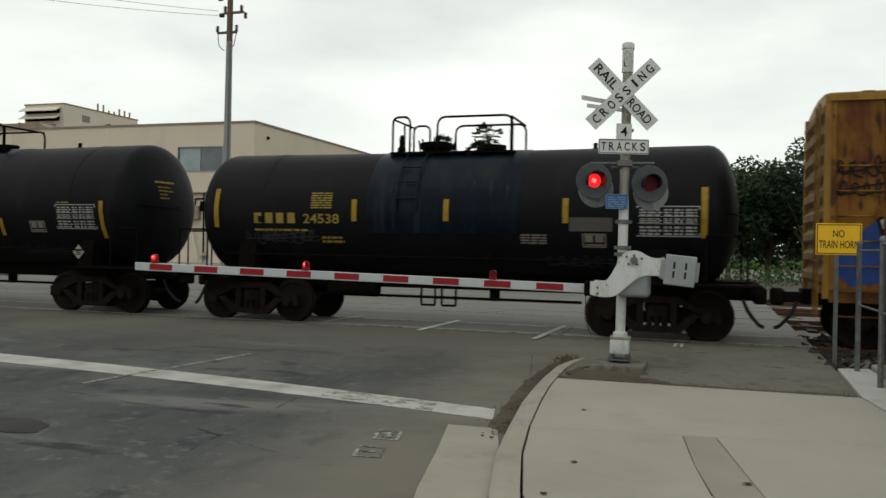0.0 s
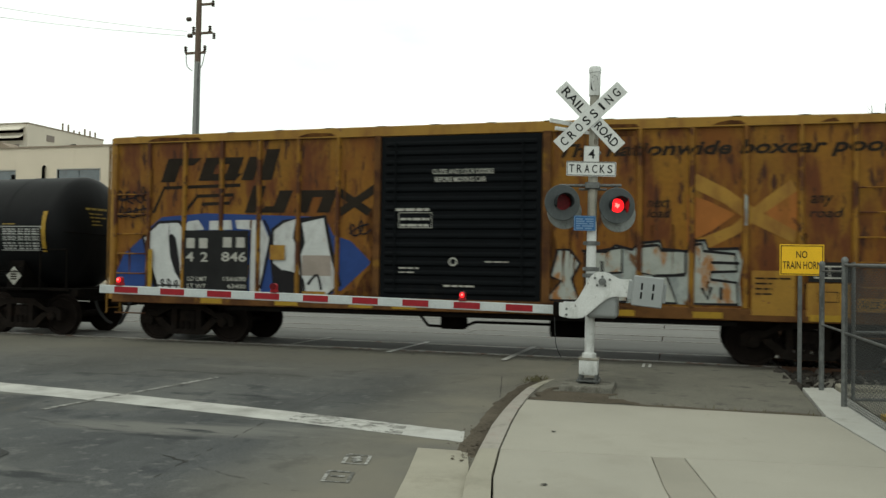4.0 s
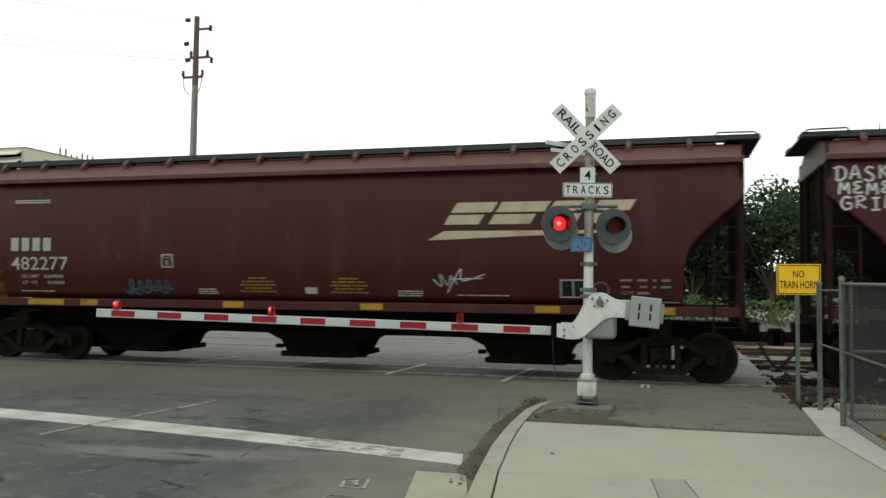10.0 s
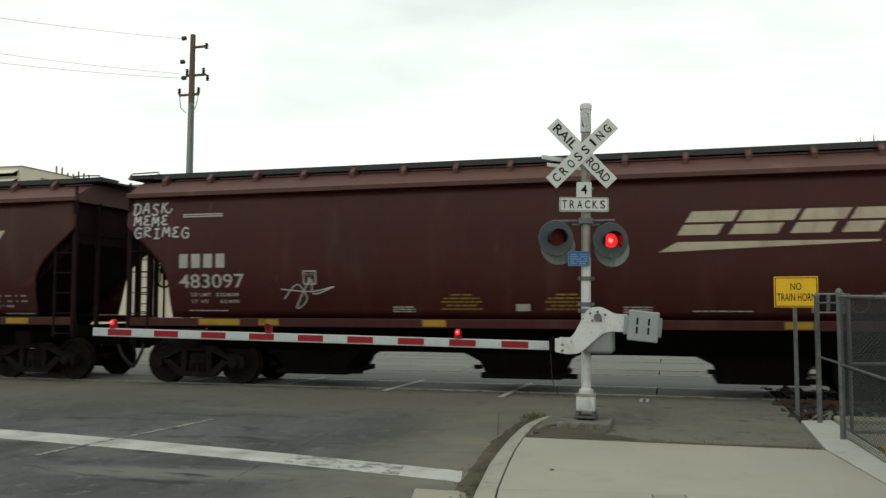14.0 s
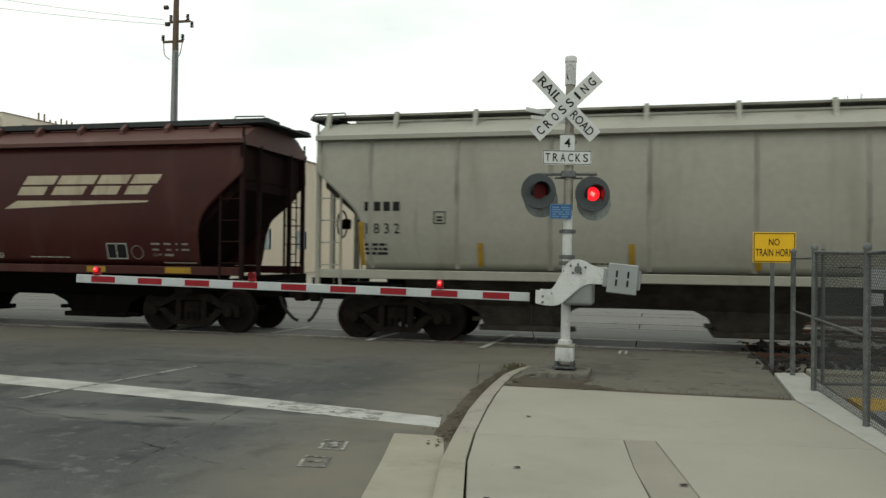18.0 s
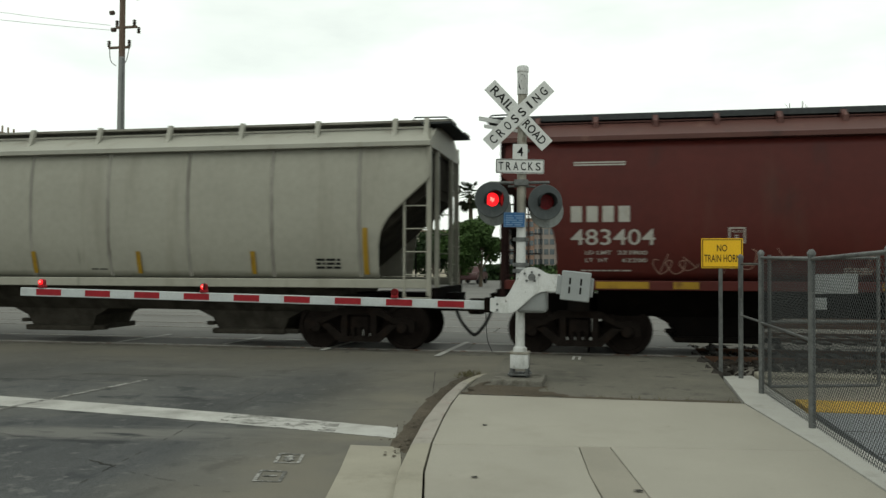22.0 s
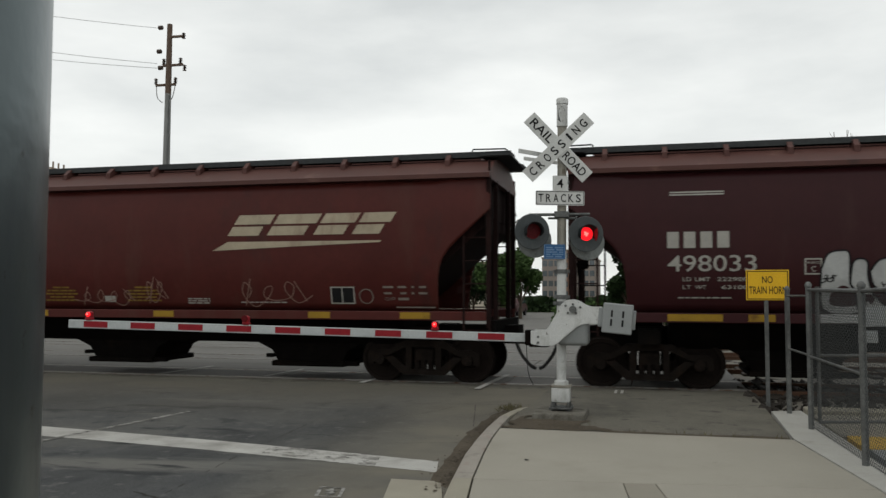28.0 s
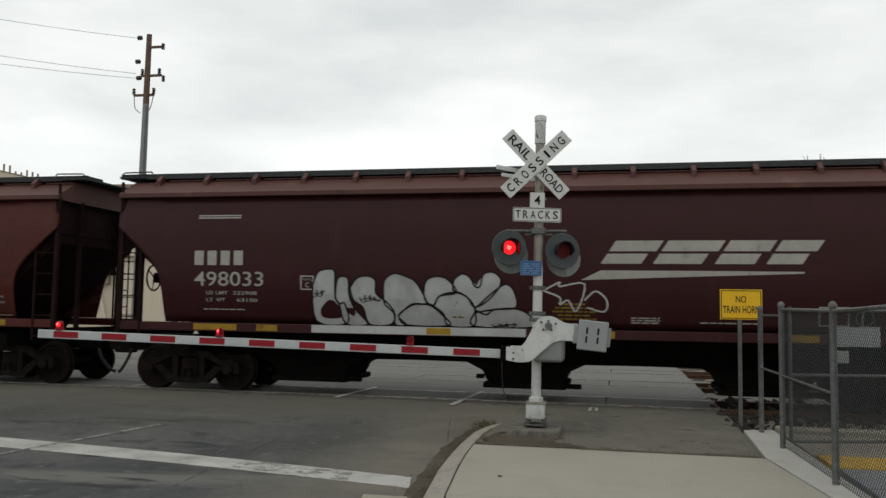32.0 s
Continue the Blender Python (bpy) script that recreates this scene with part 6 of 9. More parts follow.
    for v, z, q in (placard, (-5.2, 1.35, 0.12)):
        bm = prism(B(), [(v, z - q), (v + q, z), (v, z + q), (v - q, z)], -1.42, -1.41)
        pl = part("hazard_placard", bm, M_DECALW, car, "white diamond placard", 0)
        part("placard_print", bars(B(), v - q * 0.42, v + q * 0.42, z - q * 0.38, z + q * 0.38, 3, lambda u, w: (u, -1.423, w), 5), M_STENCIL, pl, "dark bars of print", 0)

    def on_head(y, z, d=0.012):
        q = min(0.97, math.hypot(y, z - cz - sag(hl)) / r)
        return (hl - 0.57 + (0.57 + d) * math.sqrt(1 - q * q), y, z)
    lift = cz - 2.46
    bm = bars(B(), -0.60, 0.04, 3.04 + lift, 3.12 + lift, 1, on_head, 11)
    for k, (y0, y1) in enumerate(((-0.52, -0.12), (-0.50, 0.02), (-0.46, -0.22), (-0.46, -0.16))):
        bars(bm, y0, y1, 2.93 + lift - 0.085 * k, 2.98 + lift - 0.085 * k, 1, on_head, 12 + k)
    part("head_stencil", bm, M_DECALY, car, "small yellow text bars on the tank head", 0)
    bm = tube(B(), [on_head(-1.14 + 0.17 * k, 2.49 - 0.008 * k + lift, 0.07) for k in range(9)], 0.011, 5)
    for y in (-1.0, 0.1):
        tube(bm, [on_head(y, 2.48 + lift, 0.0), on_head(y, 2.48 + lift, 0.07)], 0.011, 5)
    part("head_grab", bm, M_UNDER, car, "thin grab iron across the tank head")
    for marks in (scribble(-4.3, -2.6, 1.66, 1.95, 8, 31), scribble(-3.9, -2.7, 1.72, 2.0, 6, 34), scribble(2.2, 3.6, 1.3, 1.55, 6, 32)):
        bm = B()
        for line in marks:
            stroke(bm, smoothed(line, 3), 0.022, on_tank)
        part("spray_tag", bm, M_TANKTAG, car, "faint grey spray tag", 0)
    for s in (-1, 1):
        truck(car, s * 4.25)
    return car


tank_a = tank_car(-17.8, "tall black tank car with yellow strips and stencils", "24506", 1.46, 2.46, 0.10, -0.28, -0.33,
                  ((-4.9, 2.0, 2.83), (-1.9, 2.05, 2.5), (1.95, 1.75, 2.15), (4.83, 1.72, 2.56)), (4.19, 1.40, 0.16))
tank_b = tank_car(-5.1, "black tank car with streaked blue jacket and top railing", "24538")
for o in tank_a.children:
    if o.name.startswith("car_number"):
        bpy.data.objects.remove(o)
        break


# ---- boxcar
def box_car(x):
    car = thing("boxcar", pose(x, TRACK_Y, RAIL_Z), "weathered yellow ribbed boxcar with black door and graffiti", "freight car", "boxcar of the train")
    hl, hw = 7.72, 1.545
    part("body", box(B(), -hl, hl, -hw, hw, 1.0, 4.28), M_BOXYEL, car, "rust-streaked yellow side sheets", 0)
    bm = B()
    sec = [(-1.60, 4.24), (-1.60, 4.36), (-1.5, 4.39), (-0.8, 4.48), (0, 4.52)]
    ring = sec + [(-a, b) for a, b in sec[-2::-1]]
    camber = lambda u: 0.065 * (1 - (u / 7.75) ** 2)
    for k in range(24):
        prism(bm, ring, -7.75 + 15.5 * k / 24, -7.75 + 15.5 * (k + 1) / 24, "yz")
    bmesh.ops.remove_doubles(bm, verts=bm.verts[:], dist=0.0005)
    inner = [f for f in bm.faces if abs(f.normal.x) > 0.9 and abs(f.calc_center_median().x) < 7.7]
    bmesh.ops.delete(bm, geom=inner, context="FACES_ONLY")
    for v in bm.verts:
        if v.co.z > 4.3:
            v.co.z += camber(v.co.x)
    top = part("roof", bm, M_BOXRIB, car, "yellow ribbed roof", 0)
    for k in range(14):
        v = -hl + 0.55 + (2 * hl - 1.1) * k / 13
        c = camber(v)
        rib = prism(B(), [(y, z + c) for y, z in ((-1.58, 4.385), (-0.8, 4.50), (0, 4.54), (0.8, 4.50), (1.58, 4.385), (0.8, 4.45), (0, 4.5), (-0.8, 4.45))], v - 0.09, v + 0.09, "yz")
        part("roof_rib", rib, M_BOXRIB, top, smooth=0)
    for s in (-1, 1):
        part("side_sill", rbox(B(), -hl, hl, min(s * 1.5, s * 1.585), max(s * 1.5, s * 1.585), 0.84, 1.06, 0.012), M_BOXSILL, car, smooth=0)
        for v in (-7.68, -6.86, -6.00, -5.13, -4.27, -3.39, -2.53, 2.47, 3.32, 4.22, 5.12, 6.01, 6.86, 7.68):
            bm = B()
            w = 0.055 if abs(v) < 7.6 else 0.05
            prism(bm, [(v - w, s * hw), (v - w * 0.55, s * (hw + 0.055)), (v + w * 0.55, s * (hw + 0.055)), (v + w, s * hw)], 1.06, 4.25, "xy")
            part("side_post", bm, M_BOXPOST, car, smooth=0)
        # door with pressed ribs
        bm = box(B(), -1.60, 1.55, min(s * hw, s * (hw + 0.05)), max(s * hw, s * (hw + 0.05)), 1.08, 4.22)
        door = part("door", bm, M_DOOR, car, "black ribbed sliding door", 0)
        for k in range(17):
            z = 1.22 + 0.178 * k
            y0 = s * (hw + 0.05)
            y1 = s * (hw + 0.085)
            part("door_rib", prism(B(), [(y0, z - 0.055), (y1, z - 0.02), (y1, z + 0.02), (y0, z + 0.055)], -1.5, 1.45, "yz"), M_DOOR, door, smooth=0)
        bm = box(B(), -1.75, -1.62, min(s * hw, s * (hw + 0.07)), max(s * hw, s * (hw + 0.07)), 1.06, 4.25)
        box(bm, 1.57, 1.72, min(s * hw, s * (hw + 0.07)), max(s * hw, s * (hw + 0.07)), 1.06, 4.25)
        box(bm, -4.6, 3.2, min(s * hw, s * (hw + 0.06)), max(s * hw, s * (hw + 0.06)), 1.02, 1.08)
        part("door_frame", bm, M_BOXSILL, car, "rusted door frame", smooth=0)
        for v in (-1.3, 1.2):
            part("lock_bar", tube(B(), [(v, s * (hw + 0.1), 1.2), (v, s * (hw + 0.1), 4.1)], 0.02, 6), M_DOOR, door)
    # corrugated ends
    for s in (-1, 1):
        bm = box(B(), min(s * hl, s * (hl + 0.02)), max(s * hl, s * (hl + 0.02)), -1.5, 1.5, 0.95, 4.3)
        end = part("end_wall", bm, M_BOXEND, car, "corrugated yellow end", 0)
        for k in range(9):
            z = 1.25 + 0.36 * k
            part("end_corrugation", prism(B(), [(s * (hl + 0.02), z - 0.15), (s * (hl + 0.11), z - 0.06), (s * (hl + 0.11), z + 0.06), (s * (hl + 0.02), z + 0.15)], -1.45, 1.45), M_BOXEND, end, smooth=0)
        for y in (-1.51, 1.51):
            part("corner_post", rbox(B(), min(s * (hl - 0.02), s * (hl + 0.1)), max(s * (hl - 0.02), s * (hl + 0.1)), y - 0.05, y + 0.05, 0.9, 4.35, 0.008), M_BOXRIB, end, smooth=0)
        bm = B()
        for y in (-1.5, -1.05):
            tube(bm, [(s * (hl + 0.18), y, 0.6), (s * (hl + 0.18), y, 4.2)], 0.02, 6)
        for k in range(9):
            tube(bm, [(s * (hl + 0.18), -1.5, 0.7 + 0.42 * k), (s * (hl + 0.18), -1.05, 0.7 + 0.42 * k)], 0.014, 6)
        part("ladder", bm, M_BOXEND, car)
        for k in range(7):
            z = 0.62 + 0.42 * k
            part("side_step", tube(B(), [(s * 6.9, -hw - 0.02, z), (s * 6.92, -hw - 0.09, z), (s * 7.58, -hw - 0.09, z), (s * 7.6, -hw - 0.02, z)], 0.015, 6), M_BOXSILL if k < 2 else M_BOXPOST, car)
        coupler(car, s * 8.45, s)
    bm = box(B(), -8.0, 8.0, -0.3, 0.3, 0.72, 1.0)
    for v in (-6.2, -3, 0, 3, 6.2):
        box(bm, v - 0.1, v + 0.1, -1.5, 1.5, 0.82, 1.0)
    box(bm, -5.0, 5.0, -1.52, -1.4, 0.74, 0.9)
    part("underframe", bm, M_UNDER, car, smooth=0)
    bm = cyl(B(), (1.6, -0.5, 0.55), (2.3, -0.5, 0.55), 0.2, n=14)
    tube(bm, [(-1.1, -0.6, 0.75), (-0.9, -0.6, 0.5), (-0.2, -0.6, 0.48), (0.1, -0.6, 0.6), (1.6, -0.6, 0.6)], 0.03, 6)
    rbox(bm, -0.6, -0.1, -0.75, -0.45, 0.45, 0.72, 0.03)
    part("brake_gear", bm, M_UNDER, car)
    place = lambda u, w: (u, -hw - 0.006, w)
    proud = lambda u, w: (u, -hw - 0.06, w)
    ondoor = lambda u, w: (u, -hw - 0.092, w)
    # blue and white graffiti, laid over posts and panels
    skin = lambda d: (lambda u, w: (u, -hw - d, w))
    part("blue_graffiti", patch(B(), [(-7.68, 1.40), (-7.45, 1.88), (-6.98, 2.25), (-6.85, 2.42), (-6.54, 2.66), (-5.5, 2.74), (-4.2, 2.70), (-2.8, 2.66), (-2.62, 2.30), (-2.24, 2.18), (-1.80, 1.76), (-2.05, 1.53), (-2.42, 1.2), (-2.75, 1.09), (-6.5, 1.09), (-6.9, 1.2), (-7.4, 1.12)], skin(0.005)), M_SPRAYB, car, "blue spray-painted background", 0)
    black = ([(-7.02, 2.24), (-6.62, 2.58), (-6.1, 2.60), (-5.9, 2.40), (-5.9, 1.10), (-6.66, 1.09), (-6.86, 1.62)], [(-3.98, 2.42), (-3.72, 2.60), (-2.78, 2.70), (-2.60, 1.95), (-2.42, 1.3), (-2.7, 1.09), (-3.9, 1.09), (-3.98, 1.7)])
    for pts in black:
        part("graffiti_shadow", patch(B(), pts, skin(0.008)), M_SPRAYK, car, "black spray-painted edge of the letters", 0)
    for pts in ([(-6.96, 2.23), (-6.60, 2.52), (-6.36, 2.53), (-6.36, 2.2), (-6.32, 1.83), (-6.2, 1.5), (-6.04, 1.3), (-6.0, 1.11), (-6.56, 1.11), (-6.77, 1.66)],
                [(-6.36, 2.535), (-6.14, 2.54), (-5.99, 2.38), (-5.98, 1.32), (-6.04, 1.31), (-6.11, 1.83), (-6.19, 2.22), (-6.29, 2.32), (-6.34, 2.28)],
                [(-6.0, 2.46), (-5.90, 2.57), (-5.66, 2.60), (-5.52, 2.40), (-5.92, 2.37)],
                [(-5.40, 2.58), (-4.9, 2.60), (-4.86, 2.40), (-5.40, 2.39)],
                [(-4.80, 2.60), (-4.2, 2.60), (-4.02, 2.22), (-4.14, 1.62), (-4.20, 1.11), (-4.44, 1.11), (-4.44, 2.40), (-4.76, 2.42)],
                [(-3.92, 2.38), (-3.70, 2.54), (-3.43, 2.62), (-3.50, 2.24), (-3.36, 1.98), (-3.32, 1.46), (-3.70, 1.57), (-3.92, 1.72)],
                [(-3.30, 2.54), (-2.83, 2.64), (-2.69, 1.96), (-2.50, 1.32), (-2.74, 1.11), (-3.25, 1.11), (-3.31, 1.9), (-3.22, 2.15)]):
        part("white_graffiti", patch(B(), pts, skin(0.011)), M_SPRAYW, car, "white spray-painted letter shape", 0)
    bm = B()
    for pts in ([(-4.15, 2.6), (-4.0, 2.2), (-4.2, 1.2)], [(-3.7, 1.57), (-3.3, 1.45), (-3.22, 1.15)], [(-3.15, 1.3), (-2.95, 1.5), (-2.85, 1.2)]):
        stroke(bm, smoothed(pts, 4), 0.05, skin(0.016))
    for pts in scribble(-6.62, -6.12, 1.13, 1.38, 3, 41) + scribble(-7.62, -6.92, 2.60, 2.92, 4, 42) + scribble(-7.66, -6.9, 2.94, 3.30, 4, 43) + scribble(-2.25, -1.9, 2.26, 2.6, 2, 44):
        stroke(bm, smoothed(pts, 3), 0.03, skin(0.016))
    part("graffiti_outline", bm, M_SPRAYK, car, "black spray outlines and tags", 0)
    bm = patch(B(), [(-5.95, 1.08), (-4.46, 1.08), (-4.46, 2.38), (-5.95, 2.38)], skin(0.062))
    part("number_panel", bm, M_BLACK, car, "black number panel", 0)
    bm = B()
    block_mark(car, -5.90, -5.30, 2.01, 2.22, 2, skin(0.066), M_DECALW, "white stencilled block", 0.35)
    block_mark(car, -5.04, -4.44, 2.03, 2.24, 2, skin(0.066), M_DECALW, "white stencilled block", 0.35)
    for text, x0, x1, z0, z1 in (("4", -5.91, -5.72, 1.73, 1.93), ("2", -5.56, -5.39, 1.73, 1.93), ("846", -5.07, -4.50, 1.74, 1.94), ("LD LMT", -5.86, -5.40, 1.33, 1.42), ("LT WT", -5.86, -5.42, 1.18, 1.27), ("156600", -5.02, -4.50, 1.34, 1.43), ("63400", -4.92, -4.50, 1.19, 1.28)):
        put_words(bm, text, x0, x1, z0, z1, skin(0.066), 0.015 if z0 > 1.6 else 0.008)
    part("car_number", bm, M_DECALW, car, "white stencilled number", 0)
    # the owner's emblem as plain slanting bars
    for x0, x1, z0, z1 in ((-6.5, -6.15, 3.4, 3.9), (-6.4, -5.7, 3.75, 3.9), (-5.6, -4.75, 3.42, 3.56), (-5.6, -5.3, 3.42, 3.9), (-5.0, -4.72, 3.42, 3.9), (-5.5, -4.75, 3.76, 3.9), (-4.6, -4.32, 3.42, 3.9), (-4.2, -3.9, 3.42, 4.05),
                           (-4.5, -4.2, 2.75, 3.3), (-4.2, -3.8, 2.75, 2.88), (-3.9, -3.6, 2.75, 3.2), (-3.4, -3.1, 2.75, 3.2), (-3.4, -2.7, 3.06, 3.2), (-2.9, -2.62, 2.75, 3.2)):
        sl = 0.18
        pieces("emblem_bar", [[(x0 - sl * 0.5, z0), (x1 - sl * 0.5, z0), (x1 + sl * 0.5, z1), (x0 + sl * 0.5, z1)]], skin(0.007), M_STENCIL, car, "worn black slanted bar")
    for a, b, d in (((-2.6, 3.22), (-1.85, 2.74), 0.008), ((-2.5, 2.74), (-1.72, 3.24), 0.0086)):
        part("emblem_bar", stroke(B(), [a, b], 0.16, skin(d)), M_STENCIL, car, "worn black slanted bar", 0)
    for pts in ([(-6.75, 2.75), (-6.5, 3.28), (-4.7, 3.32)], [(-6.0, 2.75), (-5.7, 3.1), (-4.85, 3.12), (-4.95, 2.95), (-5.6, 2.93)]):
        part("emblem_line", stroke(B(), pts, 0.07, skin(0.0075)), M_STENCIL, car, "worn black angled line", 0)
    bm = put_words(B(), "The nationwide boxcar pool", 1.85, 7.45, 3.68, 4.0, skin(0.007), 0.03, 0.25)
    for v in (2.47, 3.32, 4.22, 5.12, 6.01, 6.86):
        over = put_words(B(), "The nationwide boxcar pool", 1.85, 7.45, 3.68, 4.0, skin(0.0585), 0.03, 0.25)
        for edge, way in ((v - 0.031, (-1, 0, 0)), (v + 0.031, (1, 0, 0))):
            bmesh.ops.bisect_plane(over, geom=over.verts[:] + over.edges[:] + over.faces[:], plane_co=(edge, 0, 0), plane_no=way, clear_outer=True)
        keep = bpy.data.meshes.new("slogan_on_post")
        over.to_mesh(keep)
        over.free()
        bm.from_mesh(keep)
        bpy.data.meshes.remove(keep)
    part("slogan", bm, M_STENCIL, car, "worn black slanted slogan", 0)
    for word, x0, x1, z0, z1 in (("any", 6.16, 6.52, 2.82, 3.02), ("road", 6.14, 6.68, 2.64, 2.80), ("next", 3.45, 3.85, 2.82, 2.98), ("load", 3.45, 3.87, 2.64, 2.80)):
        part("slogan_word", put_words(B(), word, x0, x1, z0, z1, skin(0.007), 0.015, 0.25), M_STENCIL, car, "worn black slanted word", 0)
    rnd = random.Random(77)
    for k in range(46):
        u = rnd.choice((rnd.uniform(-7.6, -1.8), rnd.uniform(1.75, 7.6), rnd.uniform(1.7, 3.6), rnd.choice((-2.45, 1.8, 2.55, 3.4, 4.3, 5.2, 6.1)) + rnd.uniform(-0.03, 0.12)))
        z1 = rnd.choice((rnd.uniform(1.3, 2.6), rnd.uniform(2.4, 4.1), rnd.uniform(1.25, 1.7)))
        ln, w = rnd.uniform(0.15, 0.9), rnd.uniform(0.015, 0.06)
        side = [(u + w * (0.6 + 0.5 * noise.noise((u * 9, q * 1.7, 2))) * (1 - q / 7), z1 - ln * q / 6) for q in range(7)]
        back = [(u - w * (0.5 + 0.5 * noise.noise((u * 9, q * 1.7, 6))) * (1 - q / 7), z1 - ln * q / 6) for q in range(6, -1, -1)]
        pts = [(a, max(1.09, b)) for a, b in side + back]
        if pts[6][1] > 1.1:
            part("rust_run", patch(B(), pts, skin(0.0125 + 0.00002 * k)), M_RUSTRUN, car, "dark rust run", 0)
    for pts in ([(-2.45, 1.09), (-1.78, 1.09), (-1.78, 1.95), (-1.88, 1.6), (-1.98, 1.5), (-2.1, 1.25), (-2.3, 1.2)], [(-1.95, 2.5), (-1.78, 2.9), (-1.78, 1.95), (-1.85, 2.1)], [(1.74, 1.09), (2.0, 1.09), (1.9, 1.6), (1.82, 2.2), (1.74, 2.5)], [(-4.3, 1.07), (-2.9, 1.07), (-3.1, 1.16), (-3.9, 1.13)], [(2.5, 4.1), (3.2, 4.12), (3.2, 4.24), (2.55, 4.24)]):
        part("rust_patch", patch(B(), pts, skin(0.0061)), M_RUSTRUN, car, "dark rusted and sooty patch", 0)
    # faded crossed arrows on orange triangles
    for pts in ([(4.14, 3.06), (4.5, 2.93), (4.95, 2.7), (4.55, 2.4), (4.14, 2.2)], [(5.4, 2.82), (5.95, 3.12), (5.95, 2.4), (5.55, 2.55)]):
        part("emblem_field", patch(B(), pts, skin(0.0055)), M_BOXORANGE, car, "faded orange triangle", 0)
    part("arrow_centre", patch(B(), [(5.10, 2.5), (5.145, 2.5), (5.148, 3.0), (5.10, 3.05)], skin(0.0585)), M_PEEL, car, "pale worn centre of the crossed arrows", 0)
    for x0, x1 in ((1.9, 3.3), (4.55, 5.1), (-3.4, -2.6), (-6.9, -5.6), (6.3, 6.6)):
        part("rust_patch", patch(B(), [(x0, 4.262), (x1, 4.268), (x1 - 0.06, 4.325), (x0 + 0.3, 4.345), (x0 + 0.1, 4.31)], lambda u, w: (u, -1.6035, w)), M_RUSTRUN, car, "dark rusted stretch of roof edge", 0)
    for pts in ([(4.15, 3.2), (4.75, 2.9), (5.2, 2.55), (5.9, 2.2), (5.95, 2.4), (5.3, 2.78), (4.8, 3.15), (4.3, 3.42)], [(4.2, 2.2), (4.9, 2.5), (5.4, 2.95), (5.85, 3.3), (5.95, 3.1), (5.4, 2.7), (5.0, 2.35), (4.35, 2.02)]):
        part("arrow_emblem", patch(B(), pts, skin(0.006 if pts[0][1] > 3 else 0.0066)), M_BOXRIB, car, "faded crossed arrow", 0)
    bm = B()
    for pts in ([(1.72, 1.55), (1.86, 2.05), (2.08, 2.05), (2.27, 1.8), (2.12, 1.52), (2.25, 1.12), (1.64, 1.12), (1.93, 1.48)],
                [(2.36, 2.0), (3.02, 2.1), (3.02, 1.65), (2.66, 1.62), (2.62, 1.5), (3.2, 1.5), (3.1, 1.12), (2.36, 1.12)],
                [(3.34, 2.12), (3.65, 2.15), (3.7, 2.05), (4.12, 2.05), (4.12, 1.65), (3.8, 1.6), (3.98, 1.12), (3.34, 1.12), (3.6, 1.6), (3.34, 1.65)],
                [(4.25, 2.15), (4.4, 2.18), (4.42, 2.05), (4.95, 2.0), (4.98, 1.7), (4.55, 1.68), (4.55, 1.55), (4.98, 1.5), (5.0, 1.12), (4.25, 1.12)]):
        part("pale_graffiti", patch(B(), pts, skin(0.010)), M_SPRAYPALE, car, "peeling pale spray-painted letter shape", 0)
        stroke(bm, pts + pts[:1], 0.05, skin(0.015))
    part("graffiti_outline", bm, M_SPRAYK, car, "thin black spray outlines", 0)
    part("pale_graffiti", patch(B(), [(2.3, 1.1), (5.06, 1.1), (5.02, 1.55), (5.08, 1.9), (5.0, 2.08), (4.5, 2.06), (4.45, 2.22), (4.2, 2.2), (4.15, 2.02), (3.72, 2.06), (3.68, 2.2), (3.3, 2.16), (3.2, 2.04), (2.9, 2.12), (2.75, 2.0), (2.34, 2.02), (2.42, 1.6)], skin(0.0088)), M_PEEL, car, "peeling pale spray-painted background", 0)
    for pts in ([(2.3, 2.03), (2.75, 2.02), (2.9, 2.14), (3.2, 2.06), (3.3, 2.18), (3.68, 2.22), (3.72, 2.08), (4.15, 2.04), (4.2, 2.22), (4.45, 2.24), (4.5, 2.08), (5.02, 2.1)], [(2.66, 1.85), (2.7, 1.3), (2.95, 1.2)], [(3.6, 1.6), (4.12, 1.62)], [(4.55, 1.85), (5.02, 1.84)], [(4.4, 1.4), (4.5, 1.2), (4.56, 1.42)], [(4.72, 1.42), (4.72, 1.2)]):
        part("graffiti_line", stroke(B(), pts, 0.05, skin(0.0155)), M_SPRAYK, car, "black spray line", 0)
    pieces("yellow_plate", [rect(*q) for q in ((5.22, 5.92, 0.95, 1.72), (6.10, 6.78, 0.95, 1.52), (6.90, 7.62, 1.05, 1.28), (-3.98, -3.65, 1.79, 2.09), (-3.25, -2.75, 1.09, 1.17))], skin(0.045), M_BOXRIB, car, "clean yellow data patch")
    bm = patch(B(), [(6.12, 1.54), (6.80, 1.54), (6.80, 1.88), (6.12, 1.88)], skin(0.046))
    part("placard_board", bm, M_BLACK, car, "black placard board", 0)
    bm = frame_line(B(), 6.22, 6.70, 1.60, 1.82, 0.025, skin(0.05))
    patch(bm, [(6.45, 1.62), (6.47, 1.62), (6.47, 1.8), (6.45, 1.8)], skin(0.05))
    part("placard_lines", bm, M_DECALW, car, "white box lines", 0)
    bm = put_words(B(), "XCF 20A", 6.95, 7.55, 1.10, 1.23, skin(0.05), 0.01)
    part("data_stencil", bm, M_STENCIL, car, "small black stencil", 0)
